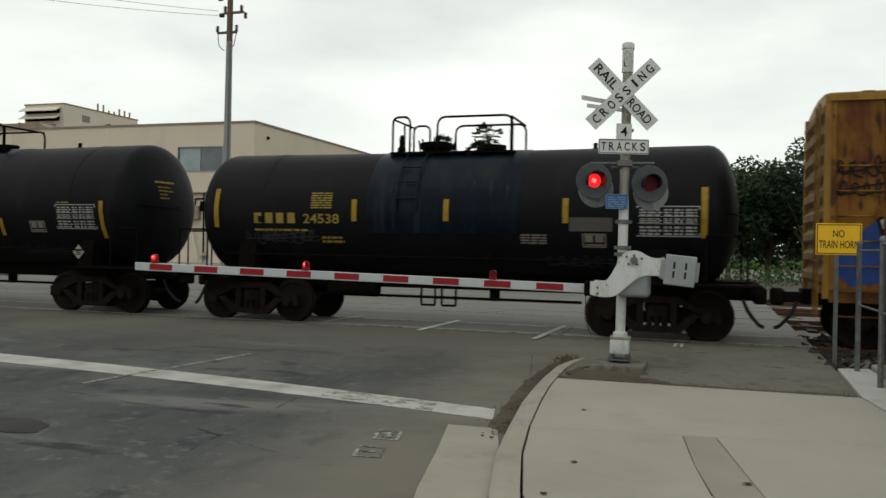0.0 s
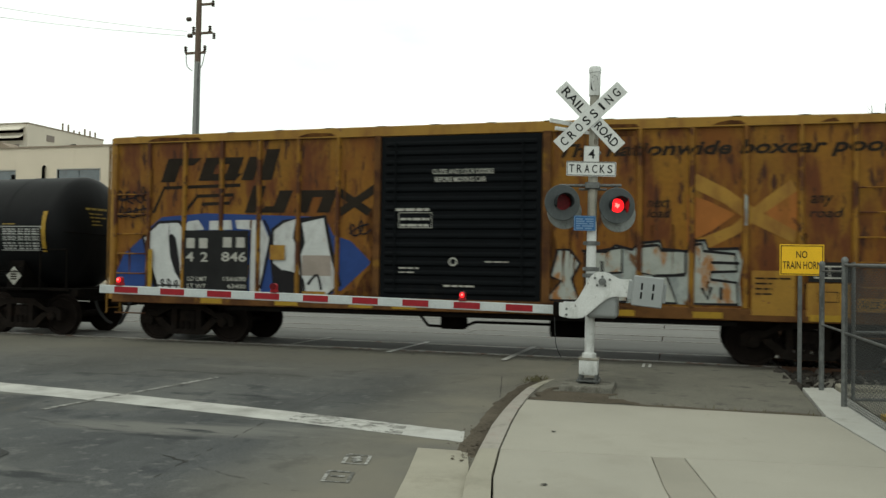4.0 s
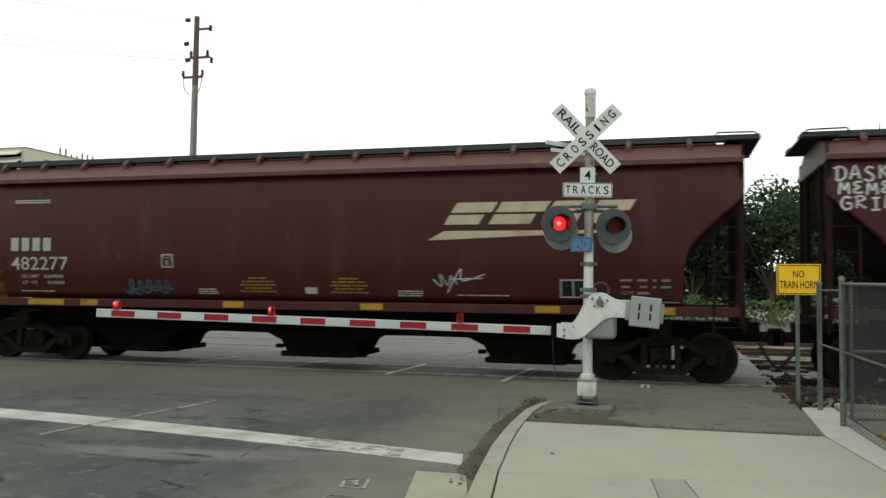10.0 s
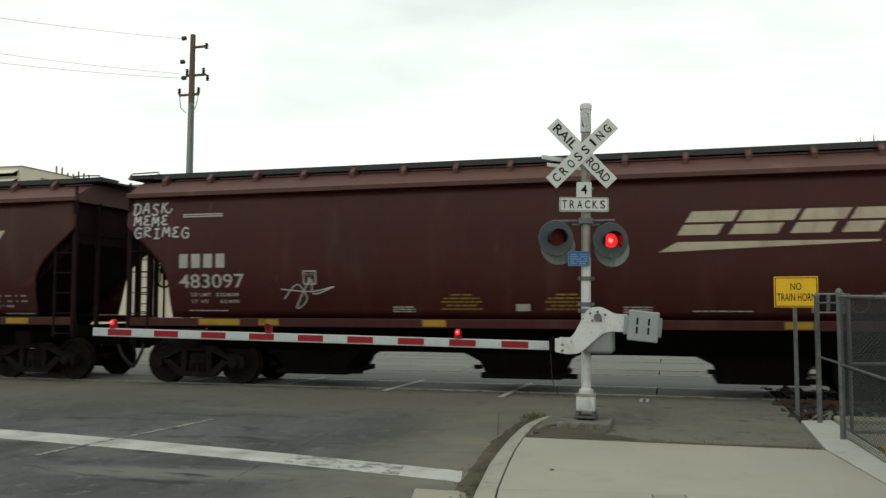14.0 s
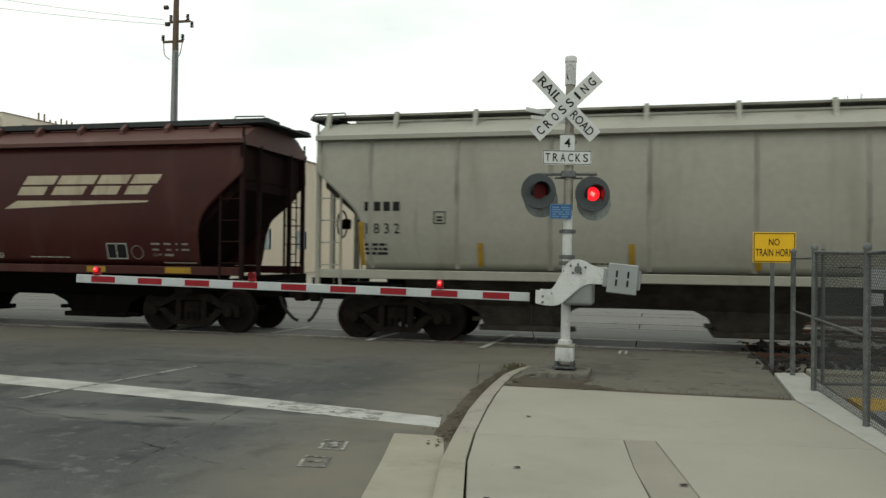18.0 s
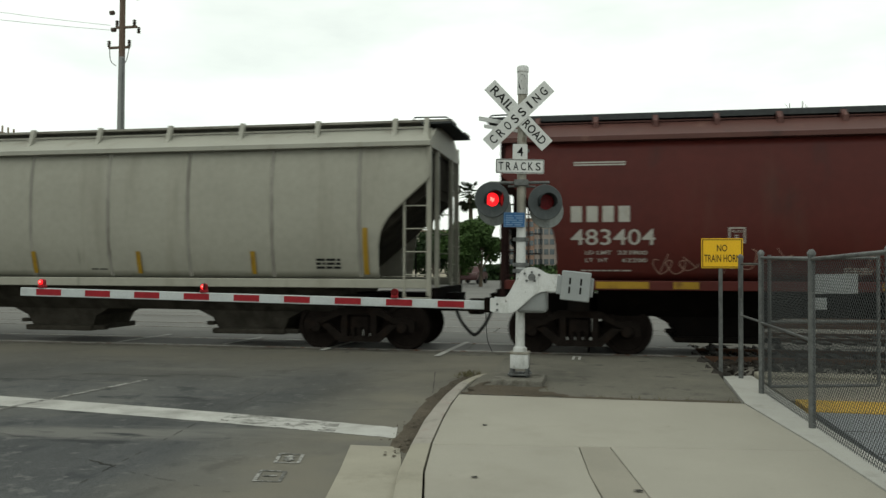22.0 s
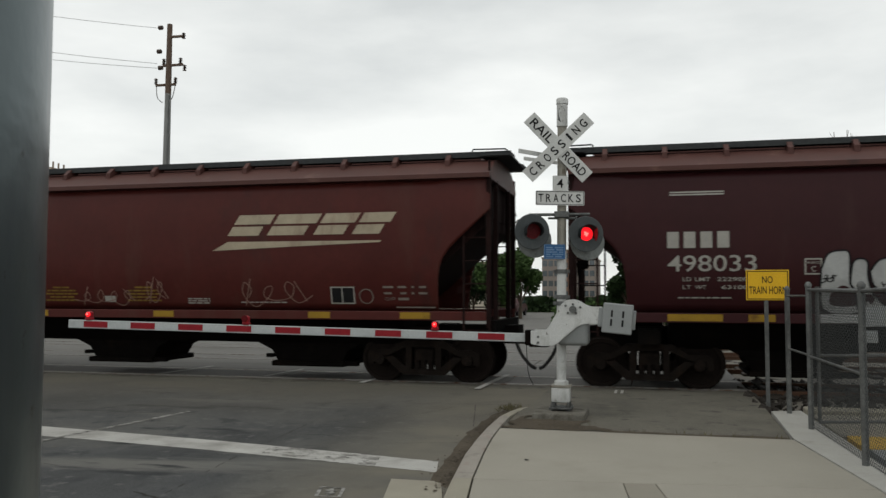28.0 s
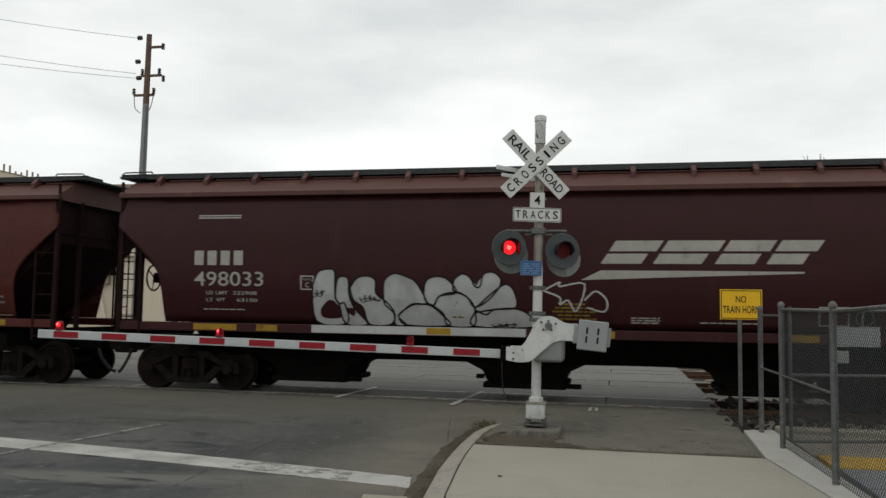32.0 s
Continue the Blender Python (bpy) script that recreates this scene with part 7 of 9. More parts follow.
    for k in range(4):
        part("data_stencil", bars(B(), 5.28, 5.55 + 0.3 * (k == 0), 1.58 - 0.09 * k, 1.63 - 0.09 * k, 1, skin(0.05), 5 + k), M_STENCIL, car, "small black stencil", 0)
    part("data_box", frame_line(B(), 6.28, 6.60, 1.2, 1.38, 0.012, skin(0.05)), M_STENCIL, car, "thin black stencilled box", 0)
    part("grey_patch", patch(B(), [(-3.28, 1.48), (-2.65, 1.48), (-2.65, 1.89), (-3.28, 1.89)], skin(0.014)), M_GREYPATCH, car, "grey over-painted patch", 0)
    for text, x0, x1, z in (("CLOSE AND LOCK DOORS", -0.55, 0.65, 3.47), ("BEFORE MOVING CAR", -0.5, 0.5, 3.32)):
        part("door_stencil", put_words(B(), text, x0, x1, z, z + 0.10, ondoor, 0.012), M_DECALW, car, "white stencilled words on the door", 0)
    for k, q in enumerate(((-1.3, -0.6, 2.78, 2.87), (-1.18, -0.6, 2.60, 2.68), (-1.18, -0.62, 2.48, 2.56), (-0.3, 0.3, 1.33, 1.39), (-1.2, -0.8, 1.66, 1.71), (-1.2, -0.86, 1.58, 1.62), (0.5, 0.95, 1.8, 1.84))):
        part("door_stencil", bars(B(), *q, 1, ondoor, 6 + k), M_DECALW, car, "small white stencil bars on the door", 0)
    part("stencil_box", frame_line(B(), -1.22, -0.55, 2.44, 2.74, 0.012, ondoor), M_DECALW, car, "thin white stencilled box", 0)
    part("stencil_ring", stroke(B(), [(-0.12 + 0.07 * math.cos(a), 1.8 + 0.07 * math.sin(a)) for a in [k * math.pi / 8 for k in range(17)]], 0.03, ondoor), M_DECALW, car, "small white ring", 0)
    pieces("reflector_strip", [rect(v - 0.25, v + 0.25, 0.87, 0.98) for v in (-5.3, -3.6, -2.0, -1.1, 1.2, 3.0, 4.5, 6.4)], lambda u, w: (u, -1.592, w), M_REFLY, car, "yellow reflective strip")
    pieces("reflector_strip", [rect(-6.82, -6.72, 1.12, 1.98)], skin(0.058), M_REFLY, car, "yellow reflective strip")
    for s in (-1, 1):
        truck(car, s * 6.2)
    return car


boxcar = box_car(9.7)
CARS += [tank_a, tank_b, boxcar, first, second, grey, fourth, fifth]


# ---------------------------------------------------------------- crossing signal
MX, MY = -1.125, 11.68
sig = thing("crossing_signal", pose(MX, MY, 0.0, 0, 0.55, 0), "white railroad crossing signal mast with flashing red lamps", "crossing signal")
TURN = 15.0
ct, st = math.cos(radians(TURN)), math.sin(radians(TURN))


def faced(u, d, z):
    """A point of the sign plane: u along the board, d behind its face."""
    return (u * ct - d * st, u * st + d * ct, z)


def turned(bm):
    bmesh.ops.transform(bm, matrix=pose(0, 0, 0, 0, 0, TURN), verts=bm.verts[:])
    return bm


bm = cyl(B(), (0, 0, 2.38), (0, 0, 4.2), 0.066, n=24)
part("mast", bm, M_MAST, sig, "weathered upper pipe", 50)
bm = cyl(B(), (0, 0, 0.5), (0, 0, 2.38), 0.067, n=24)
part("lower_mast", bm, M_MASTWHITE, sig, "white painted lower pipe", 50)
bm = lathe(B(), [(0.03, 4.15), (0.078, 4.15), (0.078, 4.47), (0.086, 4.475), (0.086, 4.54), (0.07, 4.56), (0.01, 4.565)], n=24)
cap = part("cap", bm, M_MASTWHITE, sig, "white pinnacle sleeve", 40)
wrap = lambda d: (lambda u, w: (u, -math.sqrt((0.0795 + d) ** 2 - u * u), w))
bm = patch(B(), [(-0.048, 4.24), (-0.05, 4.35), (-0.035, 4.405), (0.0, 4.43), (0.035, 4.41), (0.05, 4.36), (0.05, 4.34), (0.02, 4.22), (-0.02, 4.21)], wrap(0.0))
part("sleeve_field", patch(B(), [(-0.022, 4.235), (-0.018, 4.32), (0.01, 4.36), (0.052, 4.365), (0.052, 4.27), (0.02, 4.225)], wrap(0.002)), M_MASTWHITE, cap, "white field inside the mark", 0)
part("sleeve_mark", bm, M_BLACK, cap, "black curved mark", 0)
bm = rbox(B(), -0.128, 0.128, -0.12, 0.12, 0.25, 0.48, 0.02, 2)
lathe(bm, [(0.05, 0.48), (0.10, 0.48), (0.10, 0.54), (0.07, 0.56)], n=20)
part("junction_box", bm, M_MASTWHITE, sig, "white junction box base", 40)
bm = rbox(B(), -0.16, 0.16, -0.16, 0.16, 0.16, 0.185, 0.005)
for a in (-0.11, 0.11):
    for b in (-0.11, 0.11):
        cyl(bm, (a, b, 0.10), (a, b, 0.26), 0.02, n=8)
        cyl(bm, (a, b, 0.185), (a, b, 0.215), 0.036, n=6)
part("anchor_bolts", bm, M_GALV, sig, "grey anchor bolts")
part("junction_box_rim", rbox(B(), -0.138, 0.138, -0.13, 0.13, 0.455, 0.49, 0.006), M_MAST, sig)
found = part("signal_foundation", rbox(B(), MX - 0.36, MX + 0.36, MY - 0.42, MY + 0.36, -0.1, 0.135, 0.03, 2), M_OLDCONC)
tagged(found, "low square concrete foundation under the signal mast", "foundation")


def board(bm, cx, cz, ln, w, ang, d0=-0.115, d1=-0.105):
    t = rbox(B(), -ln / 2, ln / 2, d0, d1, -w / 2, w / 2, 0.003)
    bmesh.ops.transform(t, matrix=pose(cx, 0, cz, 0, -ang, 0), verts=t.verts[:])
    me = bpy.data.meshes.new("t")
    t.to_mesh(me)
    t.free()
    bm.from_mesh(me)
    bpy.data.meshes.remove(me)
    return bm


CBX, CBZ = -0.072, 3.835


def on_board(ang, d, cx=CBX, cz=CBZ):
    c, s = math.cos(radians(ang)), math.sin(radians(ang))
    return lambda u, w: faced(cx + u * c - w * s, d, cz + u * s + w * c)


b1 = part("crossbuck_blade", turned(board(B(), CBX, CBZ, 1.19, 0.212, -45.5, -0.108, -0.098)), M_SIGNWHITE, sig, "white blade reading RAIL ROAD", 0)
b2 = part("crossbuck_blade", turned(board(B(), CBX, CBZ, 1.22, 0.212, 44.5, -0.124, -0.114)), M_SIGNWHITE, sig, "white blade reading CROSSING", 0)
for word, u in (("RAIL", -0.53), ("ROAD", 0.13)):
    part("blade_lettering", put_words(B(), word, u, u + 0.40, -0.062, 0.062, on_board(-45.5, -0.1115), 0.012), M_BLACK, b1, "black letters", 0)
for k, ch in enumerate("CROSSING"):
    u = -0.545 + 0.142 * k
    wd = 0.035 if ch == "I" else 0.085
    u += 0.03 if ch == "I" else 0.0
    part("letter", put_words(B(), ch, u, u + wd, -0.062, 0.062, on_board(44.5, -0.1275), 0.012), M_BLACK, b2, "black letter", 0)
bm = rbox(B(), -0.39, 0.30, -0.115, -0.105, 3.01, 3.215, 0.012)
rbox(bm, -0.15, 0.06, -0.1155, -0.1055, 3.2, 3.43, 0.012)
plq = part("track_count_plaque", turned(bm), M_SIGNWHITE, sig, "white plaque reading 4 TRACKS", 0)
bm = B()
for k, ch in enumerate("TRACKS"):
    u = -0.352 + 0.106 * k
    put_words(bm, ch, u, u + 0.072, 3.055, 3.17, lambda a, b: faced(a, -0.119, b), 0.008)
put_words(bm, "4", -0.09, 0.0, 3.255, 3.385, lambda a, b: faced(a, -0.119, b), 0.01)
frame_line(bm, -0.38, 0.29, 3.02, 3.205, 0.006, lambda a, b: faced(a, -0.1185, b))
part("plaque_lettering", bm, M_BLACK, plq, "black letters", 0)
bm = B()
for z in (3.10, 3.34, 3.75, 3.95):
    rbox(bm, -0.09, 0.09, -0.1, 0.08, z - 0.02, z + 0.02, 0.005)
part("sign_clamp", turned(bm), M_GALV, sig, "galvanized clamps")
# far-side crossbuck edges seen past the mast
bm = board(B(), 0.0, 3.76, 1.25, 0.06, 2, 0.12, 0.14)
board(bm, 0.02, 3.67, 1.1, 0.05, 3, 0.10, 0.12)
bmesh.ops.transform(bm, matrix=pose(-0.14, 0, 0, 0, 0, 62), verts=bm.verts[:])
part("rear_sign_edges", bm, M_SIGNWHITE, sig, "edges of the signs facing the other way", 0)

# flashing lamps: background disc, hood, lens, lit core and an added vane that hides the glow
LAMPS = []
bm = cyl(B(), faced(-0.47, 0, 2.88), faced(0.40, 0, 2.90), 0.022, n=10)
cyl(bm, faced(-0.2, -0.05, 2.83), faced(0.2, 0.02, 2.84), 0.016, n=8)
rbox(bm, -0.1, 0.1, -0.1, 0.1, 2.84, 2.93, 0.01)
for u in (-0.43, 0.33):
    cyl(bm, faced(u, 0.02, 2.89), faced(u, 0.05, 2.66), 0.028, n=10)
part("lamp_arm", bm, M_GALV, sig, "galvanized cross arm")
for u, z, nm in ((-0.435, 2.635, "left"), (0.325, 2.61, "right")):
    for face in (-1, 1):
        yaw = TURN + (0 if face == -1 else 180) + (7 if nm == "left" else 5)
        m = Matrix.Translation(faced(u + (0.06 if face == 1 else 0.0), face * 0.10, z - (0.11 if face == 1 else 0.0))) @ pose(0, 0, 0, 0, 0, yaw)
        bm = lathe(B(), [(0.10, 0.012), (0.245, 0.012), (0.252, 0.0), (0.245, -0.012), (0.11, -0.012)], axis="y", n=36)
        lamp = part("lamp_background", bm, M_HOOD if face == -1 else M_LAMPBACK, sig, "round black background" if face == -1 else "pale back of the rear lamp disc", 40)
        lamp.matrix_basis = m
        bm = lathe(B(), [(0.02, 0.10), (0.1, 0.10), (0.125, 0.04), (0.125, 0.0)], axis="y", n=24, close=False)
        part("housing", bm, M_HOOD, lamp)
        # hood over the upper part of the lens
        bm = B()
        rows = []
        for y, r in ((-0.012, 0.112), (-0.10, 0.116), (-0.19, 0.120)):
            span = 122 if y > -0.15 else 100
            rows.append([bm.verts.new((r * math.sin(radians(a)), y, r * math.cos(radians(a)))) for a in np.linspace(-span, span, 22)])
        for a, b in zip(rows, rows[1:]):
            for k in range(21):
                bm.faces.new((a[k], a[k + 1], b[k + 1], b[k]))
        hood = part("hood", bm, M_VISOR, lamp, "black visor", 60)
        sl = hood.modifiers.new("thickness", "SOLIDIFY")
        sl.thickness = 0.006
        bm = lathe(B(), [(0.001, -0.022), (0.05, -0.021), (0.09, -0.016), (0.105, -0.006)], axis="y", n=24, close=False)
        part("lens", bm, M_REDLIT, lamp, "red lens")
        bm = B()
        for a, b in (((-0.035, -0.01), (0.03, 0.012)), ((-0.01, 0.03), (0.0, -0.035)), ((-0.03, 0.03), (0.02, -0.02))):
            stroke(bm, [a, b], 0.02, lambda p, q: (p, -0.024, q))
        part("lens_core", bm, M_REDCORE, lamp, "bright filament", 0)
        # invented vane: the lens stays lit, the vane swings across it to blink
        if face == -1:
            bm = lathe(B(), [(0.001, -0.002), (0.106, -0.002), (0.106, 0.002), (0.001, 0.002)], (-0.106, 0, 0), axis="y", n=24)
            vane = part("flasher_vane", bm, M_REDOFF, lamp, "added dark red vane that covers the lit lens between flashes")
            LAMPS.append((vane, nm, pose(0.106, -0.034, 0), 88))
bm = rbox(B(), -0.27, 0.035, -0.105, -0.097, 2.25, 2.46, 0.006)
blue = part("blue_notice", turned(bm), M_BLUESIGN, sig, "small blue notice with a white border", 0)
bm = frame_line(B(), -0.265, 0.03, 2.255, 2.455, 0.008, lambda a, b: faced(a, -0.108, b))
bars(bm, -0.24, 0.005, 2.28, 2.44, 5, lambda a, b: faced(a, -0.108, b), 3)
part("notice_text", bm, M_PALEBLUE, blue, "pale bars of small print", 0)
for z in (2.08, 1.63, 1.72):
    bm = lathe(B(), [(0.066, z - 0.03), (0.082, z - 0.03), (0.082, z + 0.03), (0.066, z + 0.03)], n=20, close=False)
    rbox(bm, -0.115, 0.115, -0.02, 0.02, z - 0.025, z + 0.025, 0.006)
    part("mast_clamp", bm, M_GALV, sig, "bolted clamp")

# gate mechanism and arm
gate = thing("crossing_gate", pose(MX, MY - 0.2, 0), "lowered crossing gate with red and white striped arm", "crossing gate")
GA = 5.9
shape = smoothed([(-0.385, 1.255), (-0.23, 1.25), (-0.15, 1.29), (-0.08, 1.40), (0.0, 1.555), (0.06, 1.64), (0.14, 1.685), (0.245, 1.67), (0.35, 1.61), (0.43, 1.585), (0.57, 1.585)], 2) + smoothed([(0.57, 1.345), (0.38, 1.352), (0.27, 1.32), (0.165, 1.24), (0.06, 1.145), (-0.06, 1.055), (-0.23, 1.042), (-0.385, 1.07)], 2)
for y0, y1 in ((-0.10, -0.045), (0.36, 0.415)):
    bm = prism(B(), shape, y0, y1)
    bmesh.ops.bevel(bm, geom=bm.edges[:], offset=0.008, segments=2, affect="EDGES")
    arm_cast = part("arm_casting", bm, M_MASTWHITE, gate, "white curved cast arm bracket", 40)
    for a, z in ((0.10, 1.60), (0.20, 1.62), (0.30, 1.58), (0.13, 1.50), (0.24, 1.50), (-0.28, 1.17), (-0.28, 1.09)):
        part("bolt", cyl(B(), (a, y0 - 0.015, z), (a, y0, z), 0.018, n=6), M_GALV, arm_cast)
bm = rbox(B(), -0.02, 0.40, -0.045, 0.36, 1.05, 1.58, 0.05, 3)
part("mechanism_housing", bm, M_GREYALU, gate, "grey gate motor housing", 40)
bm = B()
cyl(bm, (0.2, -0.14, 1.55), (0.2, 0.45, 1.55), 0.05, n=16)
part("main_shaft", bm, M_GALV, gate)
tilt = lambda bm: (bmesh.ops.rotate(bm, cent=(0.76, 0, 1.43), matrix=Matrix.Rotation(math.radians(5.5), 3, "Y"), verts=bm.verts[:]), bm)[1]
bm = rbox(B(), 0.60, 1.0, -0.17, -0.12, 1.23, 1.635, 0.012)
rbox(bm, 0.54, 1.04, -0.11, -0.05, 1.30, 1.56, 0.01)
cw = part("counterweight", tilt(bm), M_GREYALU, gate, "grey slotted counterweight plates", 30)
for a in (0.72, 0.87):
    for z in (1.36, 1.48):
        part("slot", tilt(box(B(), a - 0.013, a + 0.013, -0.174, -0.17, z - 0.03, z + 0.06)), M_BLACK, cw, "dark slot", 0)
bm = B()
rbox(bm, -0.47, -0.36, -0.07, 0.06, 1.05, 1.26, 0.012)
for z in (1.10, 1.20):
    cyl(bm, (-0.42, -0.1, z), (-0.42, 0.09, z), 0.02, n=8)
part("arm_adapter", bm, M_UNDER, gate, "dark breakaway adapter")
tube_pts = smoothed([(-0.45, -0.05, 1.05), (-0.44, -0.06, 0.85), (-0.42, -0.06, 0.65), (-0.36, -0.03, 0.5)], 4)
part("lamp_cable", tube(B(), tube_pts, 0.006, 6), M_PLASTIC, gate)
# the arm, from its bracket to its tip
p0, p1 = Vector((-0.47, -0.01, 1.155)), Vector((-8.33 - MX, 10.62 - MY + 0.2, 1.315))
along = (p1 - p0)
length = along.length
along.normalize()
arm = part("gate_arm", B(), M_ARMWHITE, gate, "white aluminium gate arm")
bmx = B()
armm = Matrix.Translation(p0) @ along.to_track_quat("X", "Z").to_matrix().to_4x4()
bm = rbox(B(), 0, length, -0.025, 0.025, -0.066, 0.056, 0.006)
bmesh.ops.transform(bm, matrix=armm, verts=bm.verts[:])
bm.to_mesh(arm.data)
bm.free()
bmx.free()
for k in range(9):
    a = 0.29 + 0.735 * k
    bm = box(B(), a, a + 0.375, -0.0285, 0.0285, -0.048, 0.042)
    bmesh.ops.transform(bm, matrix=armm, verts=bm.verts[:])
    part("red_stripe", bm, M_REDBAND, arm, "red reflective stripe", 0)
for k, a in enumerate((1.28, 4.05, length - 0.32)):
    bm = rbox(B(), a - 0.05, a + 0.05, -0.05, 0.05, 0.056, 0.10, 0.01)
    lathe(bm, [(0.02, 0.10), (0.048, 0.10), (0.054, 0.14), (0.046, 0.175), (0.02, 0.19)], (a, 0, 0), n=14)
    bmesh.ops.transform(bm, matrix=armm, verts=bm.verts[:])
    al = part("arm_lamp", bm, M_REDBAND, gate, "small red arm lamp")
    bm = lathe(B(), [(0.036, 0.05), (0.031, 0.066), (0.002, 0.07)], (a, 0, 0.14), axis="y", n=14, close=False)
    bmesh.ops.transform(bm, matrix=armm, verts=bm.verts[:])
    part("lamp_lens", bm, M_REDLIT, al, "red lamp lens")
    bm = rbox(B(), a - 0.012, a + 0.016, 0.071, 0.074, 0.135, 0.16, 0.001)
    bmesh.ops.transform(bm, matrix=armm, verts=bm.verts[:])
    part("lamp_core", bm, M_REDCORE, al, "bright filament")
    # same invented vane, blocking the constant glow of the arm lamp
    if k < 2:
        bm = lathe(B(), [(0.001, -0.002), (0.05, -0.002), (0.05, 0.002), (0.001, 0.002)], (0.05, 0, 0), axis="y", n=16)
        vane = part("flasher_vane", bm, M_REDOFF, al, "added dark red vane that covers the lit lens between flashes")
        LAMPS.append((vane, "right" if k == 0 else "left", armm @ pose(a - 0.05, 0.079, 0.145), 88))

# ---------------------------------------------------------------- train horn sign
nth = thing("warning_sign", pose(1.90, 13.85, -0.05), "yellow sign reading NO TRAIN HORN on a thin post", "sign")
part("post", rbox(B(), -0.03, 0.03, -0.02, 0.02, 0.0, 2.0, 0.004), M_GALV, nth, "thin galvanized post", 0)
bm = rbox(B(), -0.30, 0.34, -0.035, -0.025, 1.72, 2.20, 0.004)
pl = part("sign_plate", bm, M_YELSIGN, nth, "yellow plate with black border", 0)
bm = frame_line(B(), -0.285, 0.325, 1.735, 2.185, 0.012, lambda a, b: (a, -0.038, b))
put_words(bm, "NO", -0.06, 0.10, 1.99, 2.10, lambda a, b: (a, -0.038, b), 0.008)
put_words(bm, "TRAIN HORN", -0.255, 0.30, 1.82, 1.94, lambda a, b: (a, -0.038, b), 0.008)
part("sign_lettering", bm, M_BLACK, pl, "black letters", 0)

# ---------------------------------------------------------------- fence
strip = B()
prism(strip, [(1.735, 10.55), (1.82, 12.95), (2.25, 13.1), (2.30, 10.9), (2.33, 9.0), (2.42, 6.6), (2.5, 2), (2.252, 2), (2.202, 4.6), (2.132, 6.6), (2.022, 8.0)], -0.2, 0.050, "xy")
tagged(part("fence_footing", strip, M_FOOTING, smooth=0), "pale concrete strip along the fence foot", "footing", kind="structure")
plat = part("platform_pavement", box(B(), 2.45, 16, 2, 10.1, -0.3, 0.035), M_BLUEWALK, smooth=0)
tagged(plat, "bluish concrete platform walk behind the fence", "pavement", kind="structure")
bm = B()
for k in range(4):
    box(bm, 2.46, 16, 9.0 - 1.05 * k, 9.02 - 1.05 * k, 0.0, 0.0365)
tagged(part("platform_joints", bm, M_TAR, smooth=0), "dark joints across the platform walk", "joints", kind="structure")
tact = thing("tactile_strip", pose(0, 0, 0), "worn yellow tactile paving strip behind the fence", "tactile paving", kind="structure")
for k in range(14):
    x0 = 2.40 + 0.915 * k
    bm = rbox(B(), x0 + 0.005, x0 + 0.91, 10.12, 10.95, -0.1, 0.045, 0.004)
    part("tactile_tile", bm, M_TACT, tact, smooth=0)
bm = B()
for i in range(70):
    for j in range(9):
        lathe(bm, [(0.018, 0.044), (0.012, 0.052)], (2.46 + 0.06 * i, 10.18 + 0.088 * j, 0), n=6)
part("tactile_domes", bm, M_TACT, tact, smooth=0)
kb = part("rail_side_kerb", rbox(B(), 2.3, 20, 12.9, 13.25, -0.3, 0.10, 0.02), M_CURBNEW, smooth=0)
tagged(kb, "pale concrete edge beside the open track", "kerb", kind="structure")
strip2 = part("rear_pavement", box(B(), 2.35, 20, 10.95, 12.9, -0.3, 0.03), M_CONC2, smooth=0)
tagged(strip2, "grey concrete behind the tactile strip", "pavement", kind="structure")

fence = thing("chain_link_fence", pose(0, 0, 0), "galvanized chain-link fence with a closed swing gate", "fence")
POSTS = [(2.075, 11.34, 1.86), (2.165, 9.05, 1.83), (2.25, 6.72, 1.88), (2.34, 4.4, 1.95), (2.42, 2.1, 1.97)]


def post(x, y, h, r=0.036):
    bm = cyl(B(), (x, y, 0.0), (x, y, h), r, n=16)
    lathe(bm, [(r, h), (r + 0.008, h), (r + 0.008, h + 0.03), (r * 0.6, h + 0.06), (0.004, h + 0.065)], (x, y, 0), n=16)
    return part("fence_post", bm, M_GALV, fence, smooth=50)


def link_panel(a, b, z0, z1, pitch=0.058, r=0.0024):
    """Woven wire: two families of slanting wires in the plane from a to b."""
    a, b = Vector(a), Vector(b)
    ln = (b - a).length
    d = (b - a).normalized()
    nrm = Vector((-d.y, d.x))
    bm = B()
    k = -int((z1 - z0) / pitch) - 1
    while k * pitch < ln:
        for s in (1, -1):
            u0, u1 = k * pitch, k * pitch + (z1 - z0)
            lo, hi = max(u0, 0), min(u1, ln)
            if hi - lo > 0.02:
                za, zb = (z0 + lo - u0, z0 + hi - u0) if s == 1 else (z1 - (lo - u0), z1 - (hi - u0))
                p, q = a + d * lo + nrm * 0.003 * s, a + d * hi + nrm * 0.003 * s
                cyl(bm, (p.x, p.y, za), (q.x, q.y, zb), r, n=4, caps=False)
        k += 1
    return part("wire_mesh", bm, M_MESH, fence, "woven galvanized wire", 0)


def rail_pipe(p, q, r=0.021, name="fence_rail"):
    return part(name, cyl(B(), p, q, r, n=12), M_GALV, fence, smooth=50)


for x, y, h in POSTS:
    post(x, y, h)
for (x0, y0, h0), (x1, y1, h1) in zip(POSTS, POSTS[1:]):
    rail_pipe((x0, y0, h0 - 0.04), (x1, y1, h1 - 0.04))
    link_panel((x0, y0), (x1, y1), 0.08, min(h0, h1) - 0.04)
rail_pipe((2.075, 11.34, 0.97), (2.165, 9.05, 0.95), 0.017, "middle_rail")
part("tension_wire", cyl(B(), (2.075, 11.34, 0.1), (2.42, 2.1, 0.1), 0.004, n=6), M_GALV, fence)
